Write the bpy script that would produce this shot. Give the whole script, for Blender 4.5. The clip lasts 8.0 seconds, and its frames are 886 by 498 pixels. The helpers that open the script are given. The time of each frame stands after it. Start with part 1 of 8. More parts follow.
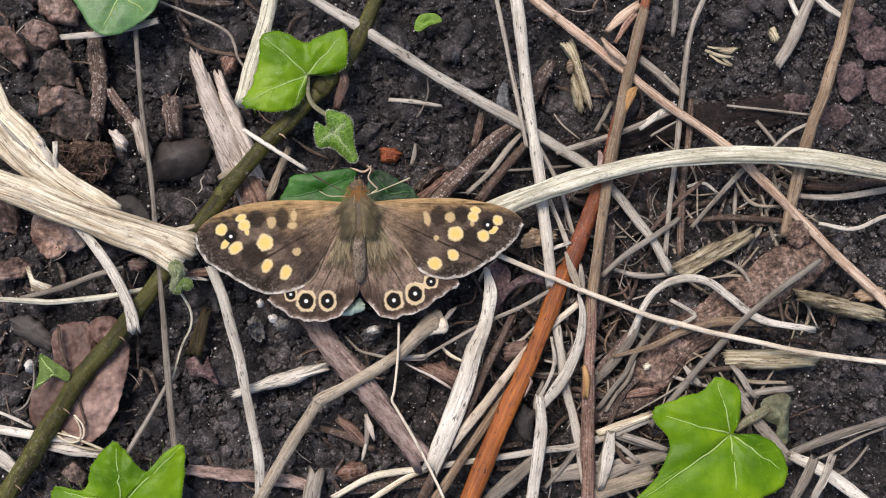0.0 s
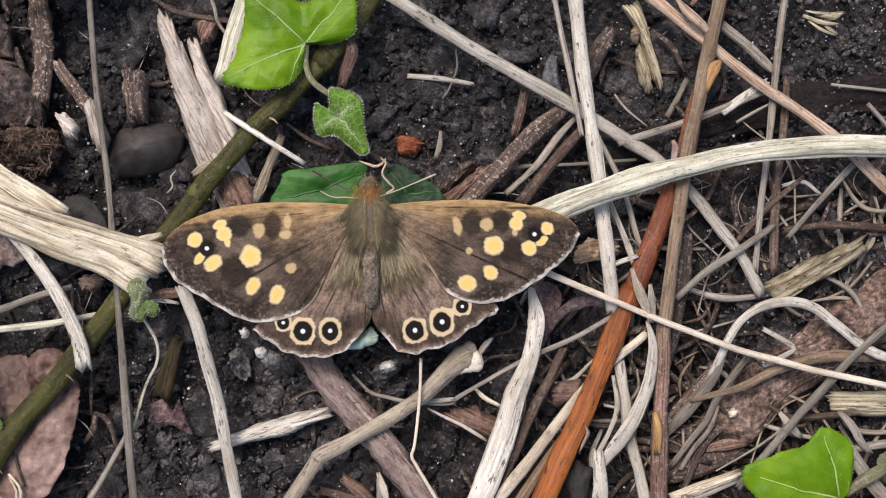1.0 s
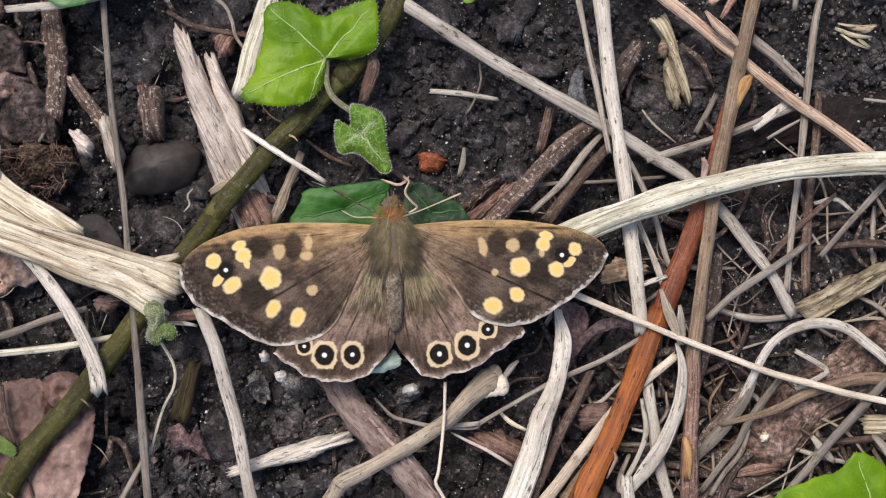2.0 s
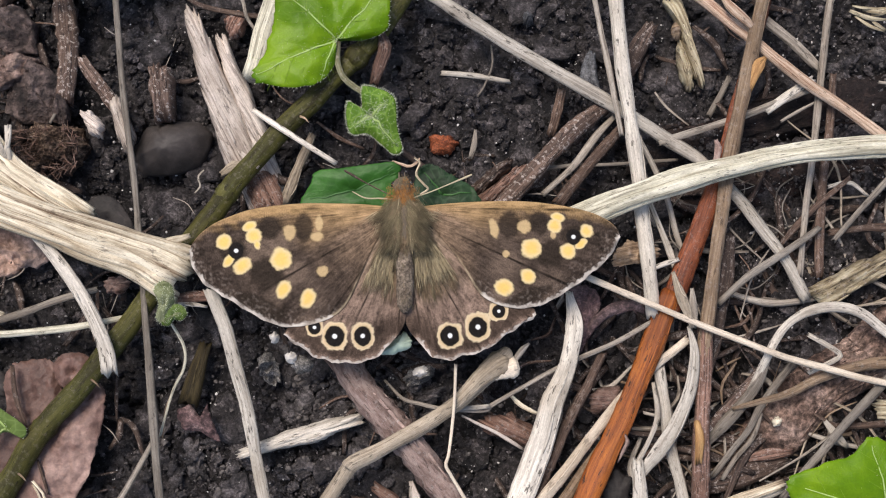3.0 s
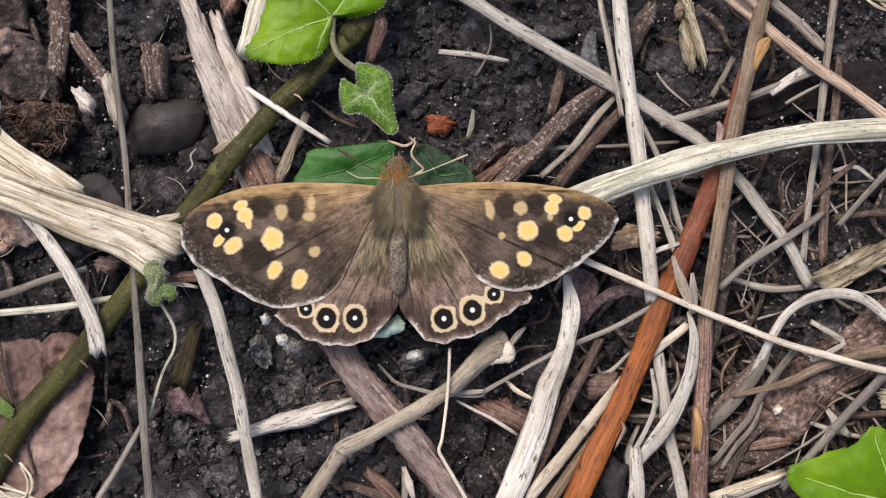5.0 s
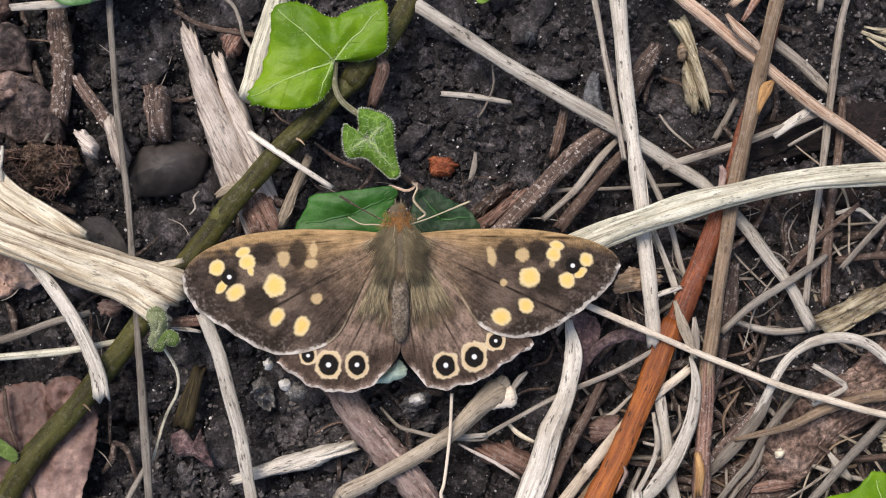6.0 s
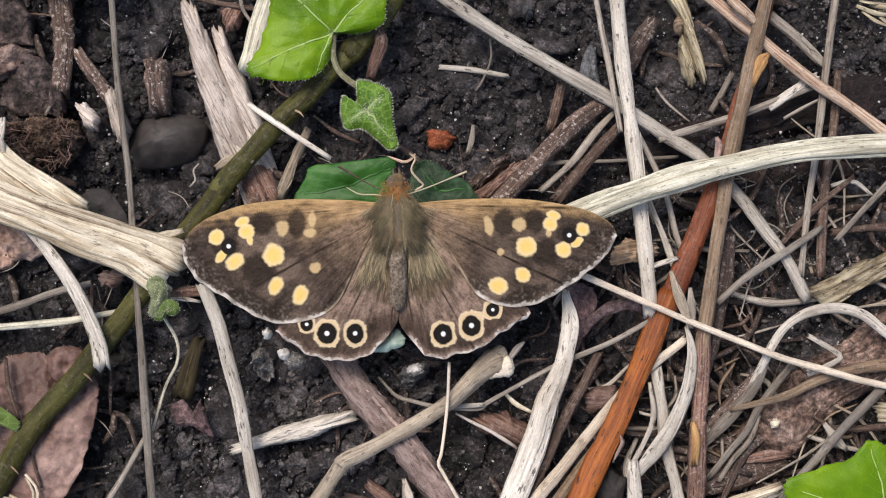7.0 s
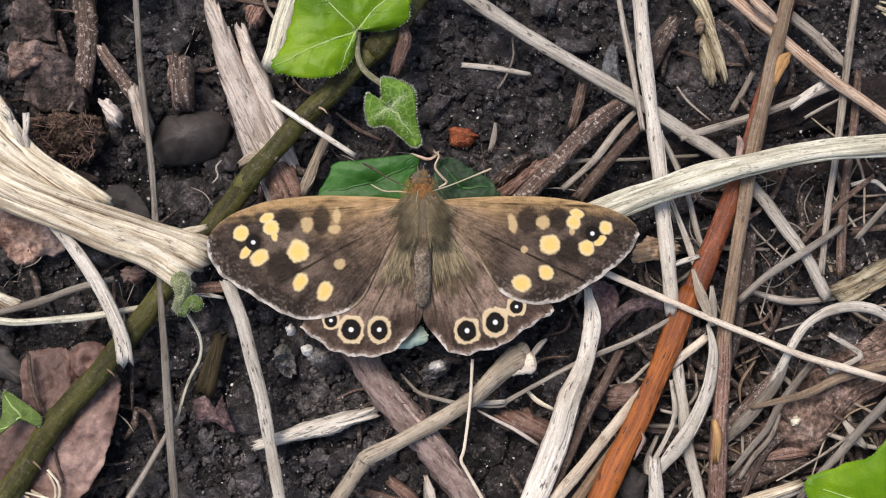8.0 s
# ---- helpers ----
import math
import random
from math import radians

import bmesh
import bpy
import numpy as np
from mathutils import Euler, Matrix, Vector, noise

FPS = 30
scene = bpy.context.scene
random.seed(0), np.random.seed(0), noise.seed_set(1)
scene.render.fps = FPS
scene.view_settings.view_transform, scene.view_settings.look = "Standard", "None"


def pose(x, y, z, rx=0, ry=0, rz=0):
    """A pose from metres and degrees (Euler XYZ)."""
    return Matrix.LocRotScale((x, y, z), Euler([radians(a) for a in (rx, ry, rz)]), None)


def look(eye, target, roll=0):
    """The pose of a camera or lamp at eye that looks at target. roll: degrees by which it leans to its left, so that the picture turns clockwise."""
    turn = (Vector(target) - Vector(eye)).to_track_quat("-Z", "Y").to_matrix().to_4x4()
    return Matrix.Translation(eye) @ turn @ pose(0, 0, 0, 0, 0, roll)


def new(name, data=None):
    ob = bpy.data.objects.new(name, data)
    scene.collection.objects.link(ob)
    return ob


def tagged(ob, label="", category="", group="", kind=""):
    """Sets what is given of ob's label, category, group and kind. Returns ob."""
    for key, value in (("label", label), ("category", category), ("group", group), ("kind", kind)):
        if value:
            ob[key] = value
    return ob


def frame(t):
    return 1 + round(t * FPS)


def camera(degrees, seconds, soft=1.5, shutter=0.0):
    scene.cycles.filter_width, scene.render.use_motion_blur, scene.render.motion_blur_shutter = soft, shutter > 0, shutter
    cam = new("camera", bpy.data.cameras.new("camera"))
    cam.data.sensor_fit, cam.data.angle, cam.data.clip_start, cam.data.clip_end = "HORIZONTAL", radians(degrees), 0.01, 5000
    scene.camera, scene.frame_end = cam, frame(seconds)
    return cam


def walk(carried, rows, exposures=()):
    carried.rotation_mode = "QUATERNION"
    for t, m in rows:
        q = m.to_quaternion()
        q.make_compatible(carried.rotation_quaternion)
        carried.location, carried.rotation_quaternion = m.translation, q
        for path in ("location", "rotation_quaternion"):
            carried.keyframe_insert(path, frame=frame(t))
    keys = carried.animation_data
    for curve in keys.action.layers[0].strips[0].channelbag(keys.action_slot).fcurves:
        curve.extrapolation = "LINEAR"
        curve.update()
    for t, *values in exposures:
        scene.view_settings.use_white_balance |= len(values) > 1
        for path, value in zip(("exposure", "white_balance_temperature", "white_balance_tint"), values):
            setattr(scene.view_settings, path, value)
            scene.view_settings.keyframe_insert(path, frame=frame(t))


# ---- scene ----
# All plan numbers below are millimetres; MM turns them into metres.
MM = 0.001

# ---- camera ----
cam = camera(40.0, 8.0, soft=1.1)
walk(cam, [
    (0, pose(0.00277, -0.01559, 0.17683, 4.363, -2.589, -3.156)),
    (0.2, pose(0.00162, -0.01436, 0.16922, 4.344, -2.679, -3.141)),
    (0.3, pose(0.00075, -0.01374, 0.16541, 4.335, -2.725, -3.134)),
    (0.5, pose(-0.00092, -0.01219, 0.15780, 4.316, -2.815, -3.120)),
    (0.7, pose(-0.00061, -0.01196, 0.15088, 4.277, -2.690, -3.073)),
    (0.8, pose(0.00056, -0.01175, 0.14741, 4.257, -2.628, -3.049)),
    (1, pose(0.00113, -0.01068, 0.14048, 4.219, -2.503, -3.002)),
    (1.2, pose(0.00185, -0.00932, 0.13923, 4.436, -2.448, -3.008)),
    (1.3, pose(0.00159, -0.00958, 0.13861, 4.545, -2.420, -3.011)),
    (1.5, pose(0.00069, -0.01210, 0.13736, 4.763, -2.364, -3.016)),
    (1.7, pose(0.00019, -0.01085, 0.13726, 4.490, -2.376, -3.022)),
    (1.8, pose(-0.00019, -0.00899, 0.13720, 4.353, -2.382, -3.025)),
    (2, pose(-0.00099, -0.00774, 0.13710, 4.080, -2.395, -3.030)),
    (2.2, pose(-0.00112, -0.01030, 0.13645, 4.364, -2.281, -2.987)),
    (3.3, pose(-0.00061, -0.00917, 0.13648, 3.664, -1.637, -2.752)),
    (3.5, pose(0.00007, -0.00951, 0.13648, 3.537, -1.520, -2.710)),
    (3.7, pose(-0.00046, -0.01065, 0.13661, 3.559, -1.546, -2.670)),
    (3.8, pose(-0.00136, -0.01113, 0.13668, 3.570, -1.559, -2.649)),
    (4, pose(-0.00140, -0.01076, 0.13681, 3.592, -1.585, -2.609)),
    (4.2, pose(0.00026, -0.01133, 0.13687, 3.727, -1.288, -2.508)),
    (5.3, pose(0.00107, -0.00908, 0.13332, 3.343, -1.214, -2.253)),
    (5.5, pose(0.00090, -0.00510, 0.13400, 2.969, -1.032, -2.275)),
    (5.6, pose(0.00032, -0.00542, 0.13409, 2.946, -1.001, -2.267)),
    (5.7, pose(0.00028, -0.00589, 0.13419, 2.924, -0.970, -2.259)),
    (5.8, pose(0.00061, -0.00570, 0.13429, 2.901, -0.939, -2.251)),
    (5.9, pose(0.00120, -0.00517, 0.13439, 2.879, -0.908, -2.243)),
    (6, pose(0.00192, -0.00410, 0.13449, 2.857, -0.877, -2.234)),
    (6.2, pose(0.00225, -0.00391, 0.13483, 2.988, -0.856, -2.238)),
    (6.3, pose(0.00186, -0.00445, 0.13500, 3.054, -0.846, -2.239)),
    (6.5, pose(0.00104, -0.00662, 0.13534, 3.186, -0.825, -2.242)),
    (6.7, pose(0.00117, -0.00794, 0.13535, 3.112, -0.783, -2.232)),
    (7, pose(0.00238, -0.00765, 0.13537, 3.000, -0.720, -2.217)),
    (7.2, pose(0.00185, -0.00723, 0.13545, 3.087, -0.847, -2.200)),
    (7.5, pose(-0.00042, -0.00846, 0.13557, 3.217, -1.036, -2.175)),
    (7.7, pose(-0.00040, -0.00850, 0.13561, 3.192, -1.071, -2.108)),
    (8, pose(-0.00104, -0.00822, 0.13566, 3.154, -1.124, -2.006)),
])

# ---- world and light: a bright overcast day ----
world = bpy.data.worlds.new("overcast_sky")
scene.world = world
world.use_nodes = True
wn = world.node_tree.nodes
sky = wn.new("ShaderNodeTexSky")
sky.sky_type, sky.sun_disc = "NISHITA", False
sky.sun_elevation, sky.sun_rotation = radians(62), radians(-35)
sky.air_density, sky.dust_density, sky.ozone_density = 1.0, 3.0, 1.0
wn["Background"].inputs["Strength"].default_value = 0.1
world.node_tree.links.new(sky.outputs["Color"], wn["Background"].inputs["Color"])
sun = new("sun", bpy.data.lights.new("sun", "SUN"))
sun.data.energy, sun.data.angle, sun.data.color = 1.9, radians(25), (1.0, 0.9, 0.82)
sun.matrix_world = look((-0.3, 0.43, 1.0), (0, 0, 0))
scene.view_settings.exposure = 0.65


# ---- materials ----
def material(name):
    m = bpy.data.materials.new(name)
    m.use_nodes = True
    n, l = m.node_tree.nodes, m.node_tree.links
    return m, n, l, n["Principled BSDF"]


def noise_node(n, l, vector, scale, detail=4.0, rough=0.55):
    t = n.new("ShaderNodeTexNoise")
    t.inputs["Scale"].default_value, t.inputs["Detail"].default_value, t.inputs["Roughness"].default_value = scale, detail, rough
    l.new(vector, t.inputs["Vector"])
    return t.outputs["Fac"]


def stretched(n, l, vector, su, sv, sw=1.0):
    t = n.new("ShaderNodeMapping")
    t.inputs["Scale"].default_value = (su, sv, sw)
    l.new(vector, t.inputs["Vector"])
    return t.outputs["Vector"]


def ramp(n, l, fac, stops):
    r = n.new("ShaderNodeValToRGB")
    e = r.color_ramp.elements
    while len(e) < len(stops):
        e.new(0.5)
    for k, (p, c) in enumerate(stops):
        e[k].position = p
        e[k].color = (*c, 1) if len(c) == 3 else c
    l.new(fac, r.inputs["Fac"])
    return r.outputs["Color"]


def mixed(n, l, fac, a, b, blend="MIX"):
    m = n.new("ShaderNodeMix")
    m.data_type, m.blend_type = "RGBA", blend
    for k, v in ((0, fac), (6, a), (7, b)):
        if hasattr(v, "is_linked") or hasattr(v, "links"):
            l.new(v, m.inputs[k])
        else:
            m.inputs[k].default_value = v if k == 0 else (*v, 1)
    return m.outputs[2]


def random_shift(n, l, vector, amount=900.0):
    """Shift a texture by a random amount for each object, so that no two look alike."""
    info = n.new("ShaderNodeObjectInfo")
    s = n.new("ShaderNodeVectorMath")
    s.operation = "MULTIPLY_ADD"
    c = n.new("ShaderNodeCombineXYZ")
    for k in range(3):
        l.new(info.outputs["Random"], c.inputs[k])
    l.new(c.outputs[0], s.inputs[0])
    s.inputs[1].default_value = (amount, amount * 0.7, amount * 1.3)
    l.new(vector, s.inputs[2])
    return s.outputs[0], info.outputs["Random"]


def bumped(n, l, b, height, strength, distance):
    t = n.new("ShaderNodeBump")
    t.inputs["Strength"].default_value, t.inputs["Distance"].default_value = strength, distance * MM
    l.new(height, t.inputs["Height"])
    l.new(t.outputs["Normal"], b.inputs["Normal"])


def fibre(name, light, mid, dark, rough=0.65, speck=0.35, along=0.10, across=4.5, gloss=0.3, tint=0.35, contrast=1.0, bump=0.6, mould=0.0):
    """Dry plant fibre: streaks along the piece, grey weathered stains, dark mildew specks and pale mould. UVs are in millimetres."""
    m, n, l, b = material(name)
    uv = n.new("ShaderNodeTexCoord").outputs["UV"]
    v, rnd = random_shift(n, l, uv)
    streak = noise_node(n, l, stretched(n, l, v, across, along), 1.0, 5.0, 0.65)
    blotch = noise_node(n, l, stretched(n, l, v, 0.9, 0.25), 1.0, 5.0, 0.65)
    spots = noise_node(n, l, stretched(n, l, v, 2.8, 0.6), 1.0, 4.0, 0.7)
    grain = noise_node(n, l, stretched(n, l, v, 9.0, 3.0), 1.0, 3.0, 0.7)
    weak = tuple(p + (q - p) * contrast for p, q in zip(mid, dark))
    strong = tuple(p + (q - p) * contrast for p, q in zip(mid, light))
    col = ramp(n, l, streak, [(0.36, weak), (0.48, mid), (0.60, strong)])
    stain = tuple(0.55 * p + 0.30 * q for p, q in zip(mid, dark))
    col = mixed(n, l, ramp(n, l, blotch, [(0.50, (0, 0, 0)), (0.66, (0.75, 0.75, 0.75))]), col, stain)
    col = mixed(n, l, ramp(n, l, blotch, [(0.30, (0.7, 0.7, 0.7)), (0.44, (0, 0, 0))]), col, light)
    col = mixed(n, l, 0.6, col, ramp(n, l, grain, [(0.3, (0.7, 0.7, 0.7)), (0.7, (1.25, 1.25, 1.25))]), "MULTIPLY")
    if speck:
        keep = ramp(n, l, spots, [(0.575, (0, 0, 0)), (0.65, (speck, speck, speck))])
        col = mixed(n, l, keep, col, tuple(c * 0.22 for c in dark))
    if mould:
        pale = noise_node(n, l, v, 1.9, 4.0, 0.8)
        col = mixed(n, l, ramp(n, l, pale, [(0.54, (0, 0, 0)), (0.62, (mould, mould, mould))]), col, (0.50, 0.44, 0.40))
    slow = noise_node(n, l, stretched(n, l, v, 0.10, 0.085), 1.0, 3.0, 0.6)
    col = mixed(n, l, 0.75, col, ramp(n, l, slow, [(0.34, (0.66, 0.62, 0.57)), (0.50, (1.0, 1.0, 1.0)), (0.64, (1.22, 1.22, 1.23))]), "MULTIPLY")
    hue = n.new("ShaderNodeHueSaturation")
    val = n.new("ShaderNodeMapRange")
    val.inputs["To Min"].default_value, val.inputs["To Max"].default_value = 1.0 - tint, 1.0 + tint * 0.6
    l.new(rnd, val.inputs["Value"])
    l.new(val.outputs[0], hue.inputs["Value"])
    l.new(col, hue.inputs["Color"])
    l.new(hue.outputs[0], b.inputs["Base Color"])
    b.inputs["Roughness"].default_value, b.inputs["Specular IOR Level"].default_value = rough, gloss
    both = n.new("ShaderNodeMath")
    both.operation = "ADD"
    l.new(streak, both.inputs[0])
    l.new(grain, both.inputs[1])
    bumped(n, l, b, both.outputs[0], bump, 0.25)
    return m


def rough_matter(name, stops, scale, bump=0.6, rough=0.85, gloss=0.25, distance=0.5, grit=0.0, fine=3.0, speckle=0.85):
    """Bark, stone and clods: mottled at two scales in object space."""
    m, n, l, b = material(name)
    co = n.new("ShaderNodeTexCoord").outputs["Object"]
    big, _ = random_shift(n, l, stretched(n, l, co, 1000, 1000, 1000), 300.0)
    a = noise_node(n, l, big, scale, 6.0, 0.65)
    f = noise_node(n, l, big, scale * fine * 2, 5.0, 0.7)
    col = ramp(n, l, a, stops)
    col = mixed(n, l, speckle, col, ramp(n, l, f, [(0.36, (0.25, 0.25, 0.25)), (0.5, (0.85, 0.85, 0.85)), (0.64, (1.9, 1.9, 1.9))]), "MULTIPLY")
    if grit:
        g = noise_node(n, l, big, 2.6, 2.0, 0.5)
        col = mixed(n, l, ramp(n, l, g, [(0.71, (0, 0, 0)), (0.76, (grit, grit, grit))]), col, (0.5, 0.48, 0.46))
    l.new(col, b.inputs["Base Color"])
    b.inputs["Roughness"].default_value, b.inputs["Specular IOR Level"].default_value = rough, gloss
    bumped(n, l, b, f, bump, distance * 2.0)
    return m


def foliage(name, light, mid, dark, rough=0.42, gloss=0.5, through_light=0.25, pale=0.3):
    """A living leaf: cell mottling, paler net of fine veins, a little light through the blade."""
    m, n, l, b = material(name)
    co = n.new("ShaderNodeTexCoord").outputs["UV"]
    v, rnd = random_shift(n, l, co, 100.0)
    a = noise_node(n, l, v, 0.16, 3.0, 0.55)
    f = noise_node(n, l, v, 3.5, 4.0, 0.7)
    cell = n.new("ShaderNodeTexVoronoi")
    cell.feature, cell.inputs["Scale"].default_value = "DISTANCE_TO_EDGE", 0.9
    l.new(v, cell.inputs["Vector"])
    col = ramp(n, l, a, [(0.32, dark), (0.5, mid), (0.68, light)])
    col = mixed(n, l, 0.22, col, ramp(n, l, f, [(0.3, (0.6, 0.6, 0.6)), (0.7, (1.35, 1.35, 1.35))]), "MULTIPLY")
    net = ramp(n, l, cell.outputs["Distance"], [(0.0, (pale, pale, pale)), (0.10, (0, 0, 0))])
    col = mixed(n, l, net, col, tuple(min(1, c * 1.5 + 0.02) for c in light))
    l.new(col, b.inputs["Base Color"])
    b.inputs["Roughness"].default_value, b.inputs["Specular IOR Level"].default_value = rough, gloss
    bumped(n, l, b, f, 0.35, 0.2)
    tr = n.new("ShaderNodeBsdfTranslucent")
    l.new(col, tr.inputs["Color"])
    ms = n.new("ShaderNodeMixShader")
    ms.inputs[0].default_value = through_light
    l.new(b.outputs[0], ms.inputs[1])
    l.new(tr.outputs[0], ms.inputs[2])
    l.new(ms.outputs[0], n["Material Output"].inputs["Surface"])
    return m


def scales(name):
    """Butterfly wing: the pattern of coloured scales comes with the mesh, fine scale grain on top."""
    m, n, l, b = material(name)
    a = n.new("ShaderNodeAttribute")
    a.attribute_name = "scales"
    co = n.new("ShaderNodeTexCoord").outputs["UV"]
    g = noise_node(n, l, stretched(n, l, co, 5.0, 1.1), 1.0, 4.0, 0.7)
    s = noise_node(n, l, co, 9.0, 2.0, 0.6)
    bw = n.new("ShaderNodeRGBToBW")
    l.new(a.outputs["Color"], bw.inputs[0])
    much = n.new("ShaderNodeMapRange")
    for key, value in zip(("From Min", "From Max", "To Min", "To Max"), (0.10, 0.40, 0.55, 0.08)):
        much.inputs[key].default_value = value
    l.new(bw.outputs[0], much.inputs["Value"])
    col = mixed(n, l, much.outputs[0], a.outputs["Color"], ramp(n, l, g, [(0.34, (0.45, 0.45, 0.45)), (0.66, (1.6, 1.6, 1.6))]), "MULTIPLY")
    col = mixed(n, l, much.outputs[0], col, ramp(n, l, s, [(0.36, (0.5, 0.5, 0.5)), (0.64, (1.5, 1.5, 1.5))]), "MULTIPLY")
    l.new(col, b.inputs["Base Color"])
    b.inputs["Roughness"].default_value, b.inputs["Specular IOR Level"].default_value = 0.8, 0.08
    b.inputs["Sheen Weight"].default_value, b.inputs["Sheen Roughness"].default_value = 0.03, 0.5
    bumped(n, l, b, g, 0.18, 0.1)
    return m


def plain(name, color, rough=0.6, gloss=0.3, vary=0.3):
    """Small parts: one colour with a per-piece and a fine variation."""
    m, n, l, b = material(name)
    geo = n.new("ShaderNodeNewGeometry")
    co = n.new("ShaderNodeTexCoord").outputs["Object"]
    f = noise_node(n, l, co, 900.0, 3.0)
    lo, hi = tuple(c * (1 - vary) for c in color), tuple(min(1, c * (1 + vary)) for c in color)
    col = mixed(n, l, 0.4, ramp(n, l, geo.outputs["Random Per Island"], [(0.0, lo), (1.0, hi)]), ramp(n, l, f, [(0.3, lo), (0.7, hi)]))
    l.new(col, b.inputs["Base Color"])
    b.inputs["Roughness"].default_value, b.inputs["Specular IOR Level"].default_value = rough, gloss
    return m


SOIL = rough_matter("black_soil", [(0.3, (0.008, 0.0072, 0.0078)), (0.5, (0.037, 0.033, 0.034)), (0.70, (0.135, 0.12, 0.122))], 0.35, 1.0, 0.7, 0.45, 0.6, grit=0.6)
CLOD = rough_matter("soil_clods", [(0.3, (0.009, 0.008, 0.0085)), (0.5, (0.056, 0.049, 0.050)), (0.72, (0.25, 0.222, 0.225))], 0.5, 1.0, 0.6, 0.5, 0.4, grit=0.45)
LUMP = rough_matter("grey_soil_lumps", [(0.3, (0.018, 0.016, 0.0165)), (0.5, (0.085, 0.076, 0.077)), (0.72, (0.30, 0.27, 0.27))], 0.5, 1.0, 0.6, 0.5, 0.4, grit=0.4)
GRIT = plain("pale_grit", (0.45, 0.43, 0.41), 0.4, 0.5, 0.5)
PALESTONE = plain("white_crust", (0.62, 0.59, 0.55), 0.6, 0.4, 0.2)
GREYGRIT = plain("grey_crumbs", (0.095, 0.084, 0.079), 0.6, 0.45, 0.7)
STRAW = fibre("pale_straw", (0.84, 0.77, 0.61), (0.60, 0.51, 0.365), (0.17, 0.105, 0.062), tint=0.25, contrast=1.0, across=2.8, bump=0.5, speck=0.6, along=0.07)
STRAW_GREEN = fibre("greenish_straw", (0.72, 0.69, 0.57), (0.57, 0.54, 0.415), (0.25, 0.23, 0.17), speck=0.7, tint=0.12, contrast=1.0, bump=0.5)
WHITE_STEM = fibre("bleached_stem", (0.71, 0.665, 0.585), (0.54, 0.495, 0.425), (0.18, 0.145, 0.115), speck=0.85, tint=0.24, contrast=0.5, bump=0.3)
GREY_STEM = fibre("grey_weathered_stem", (0.43, 0.39, 0.335), (0.28, 0.245, 0.205), (0.10, 0.08, 0.064), speck=0.55, contrast=0.6, bump=0.45)
TAN = fibre("tan_stem", (0.46, 0.345, 0.235), (0.30, 0.21, 0.135), (0.12, 0.072, 0.045), speck=0.6, contrast=0.75, mould=0.3)
ORANGE = fibre("orange_stem", (0.52, 0.165, 0.022), (0.34, 0.090, 0.012), (0.10, 0.024, 0.008), rough=0.45, speck=1.0, gloss=0.45, contrast=0.6, bump=0.5, tint=0.15)
BUD = fibre("orange_bud_scale", (0.60, 0.38, 0.17), (0.42, 0.23, 0.09), (0.10, 0.045, 0.02), speck=0.5, contrast=0.8, across=1.5)
BROWN = fibre("brown_twig", (0.20, 0.135, 0.10), (0.105, 0.066, 0.048), (0.035, 0.022, 0.018), speck=0.7, contrast=0.8, mould=0.3)
DARK = fibre("dark_rotten_wood", (0.12, 0.082, 0.064), (0.06, 0.04, 0.032), (0.016, 0.011, 0.009), speck=0.5, contrast=0.8, mould=0.5)
PINKWOOD = fibre("pinkish_bark_stick", (0.54, 0.41, 0.36), (0.33, 0.228, 0.195), (0.085, 0.052, 0.043), speck=0.7, across=1.1, along=0.3, contrast=0.9, mould=0.5)
SPLINTER = fibre("split_wood", (0.68, 0.61, 0.545), (0.53, 0.46, 0.40), (0.14, 0.095, 0.078), speck=0.6, along=0.06, contrast=0.7, bump=0.5)
YELLOWWOOD = fibre("yellow_rotten_wood", (0.66, 0.60, 0.43), (0.47, 0.40, 0.26), (0.13, 0.085, 0.05), speck=0.7, mould=0.3)
MOSSWOOD = fibre("mossy_rotten_wood", (0.60, 0.53, 0.37), (0.36, 0.29, 0.175), (0.06, 0.038, 0.022), speck=0.9, contrast=1.0, mould=0.4, bump=0.8, across=1.8, along=0.25)
REDSTEM = fibre("dark_red_stem", (0.36, 0.105, 0.035), (0.20, 0.052, 0.018), (0.06, 0.018, 0.009), rough=0.45, speck=1.0, gloss=0.4, contrast=0.7, bump=0.5, tint=0.1, mould=0.15)
STUB = fibre("olive_brown_stub", (0.12, 0.09, 0.035), (0.07, 0.052, 0.022), (0.025, 0.018, 0.01), speck=0.6, contrast=0.8)
ROT = rough_matter("dark_rotten_wood_bark", [(0.30, (0.010, 0.007, 0.0065)), (0.5, (0.028, 0.018, 0.016)), (0.72, (0.075, 0.047, 0.040))], 0.35, 1.0, 0.7, 0.4, 0.5, grit=0.2, speckle=0.7)
REDBROWN = fibre("reddish_rotten_stem", (0.30, 0.18, 0.135), (0.155, 0.088, 0.066), (0.05, 0.028, 0.02), speck=0.8, contrast=0.9, mould=0.4)
PINKSTRAW = fibre("reddish_straw", (0.68, 0.55, 0.43), (0.50, 0.365, 0.265), (0.25, 0.11, 0.06), speck=0.7, contrast=0.9, tint=0.1)
CREAM = fibre("cream_straw", (0.80, 0.71, 0.58), (0.68, 0.585, 0.465), (0.34, 0.26, 0.18), speck=0.5, contrast=0.4, tint=0.05, bump=0.4)
TWIGTAN = fibre("yellowish_tan_twig", (0.47, 0.40, 0.31), (0.335, 0.28, 0.21), (0.15, 0.11, 0.072), speck=0.7, contrast=0.7, mould=0.2, bump=0.4, tint=0.1)
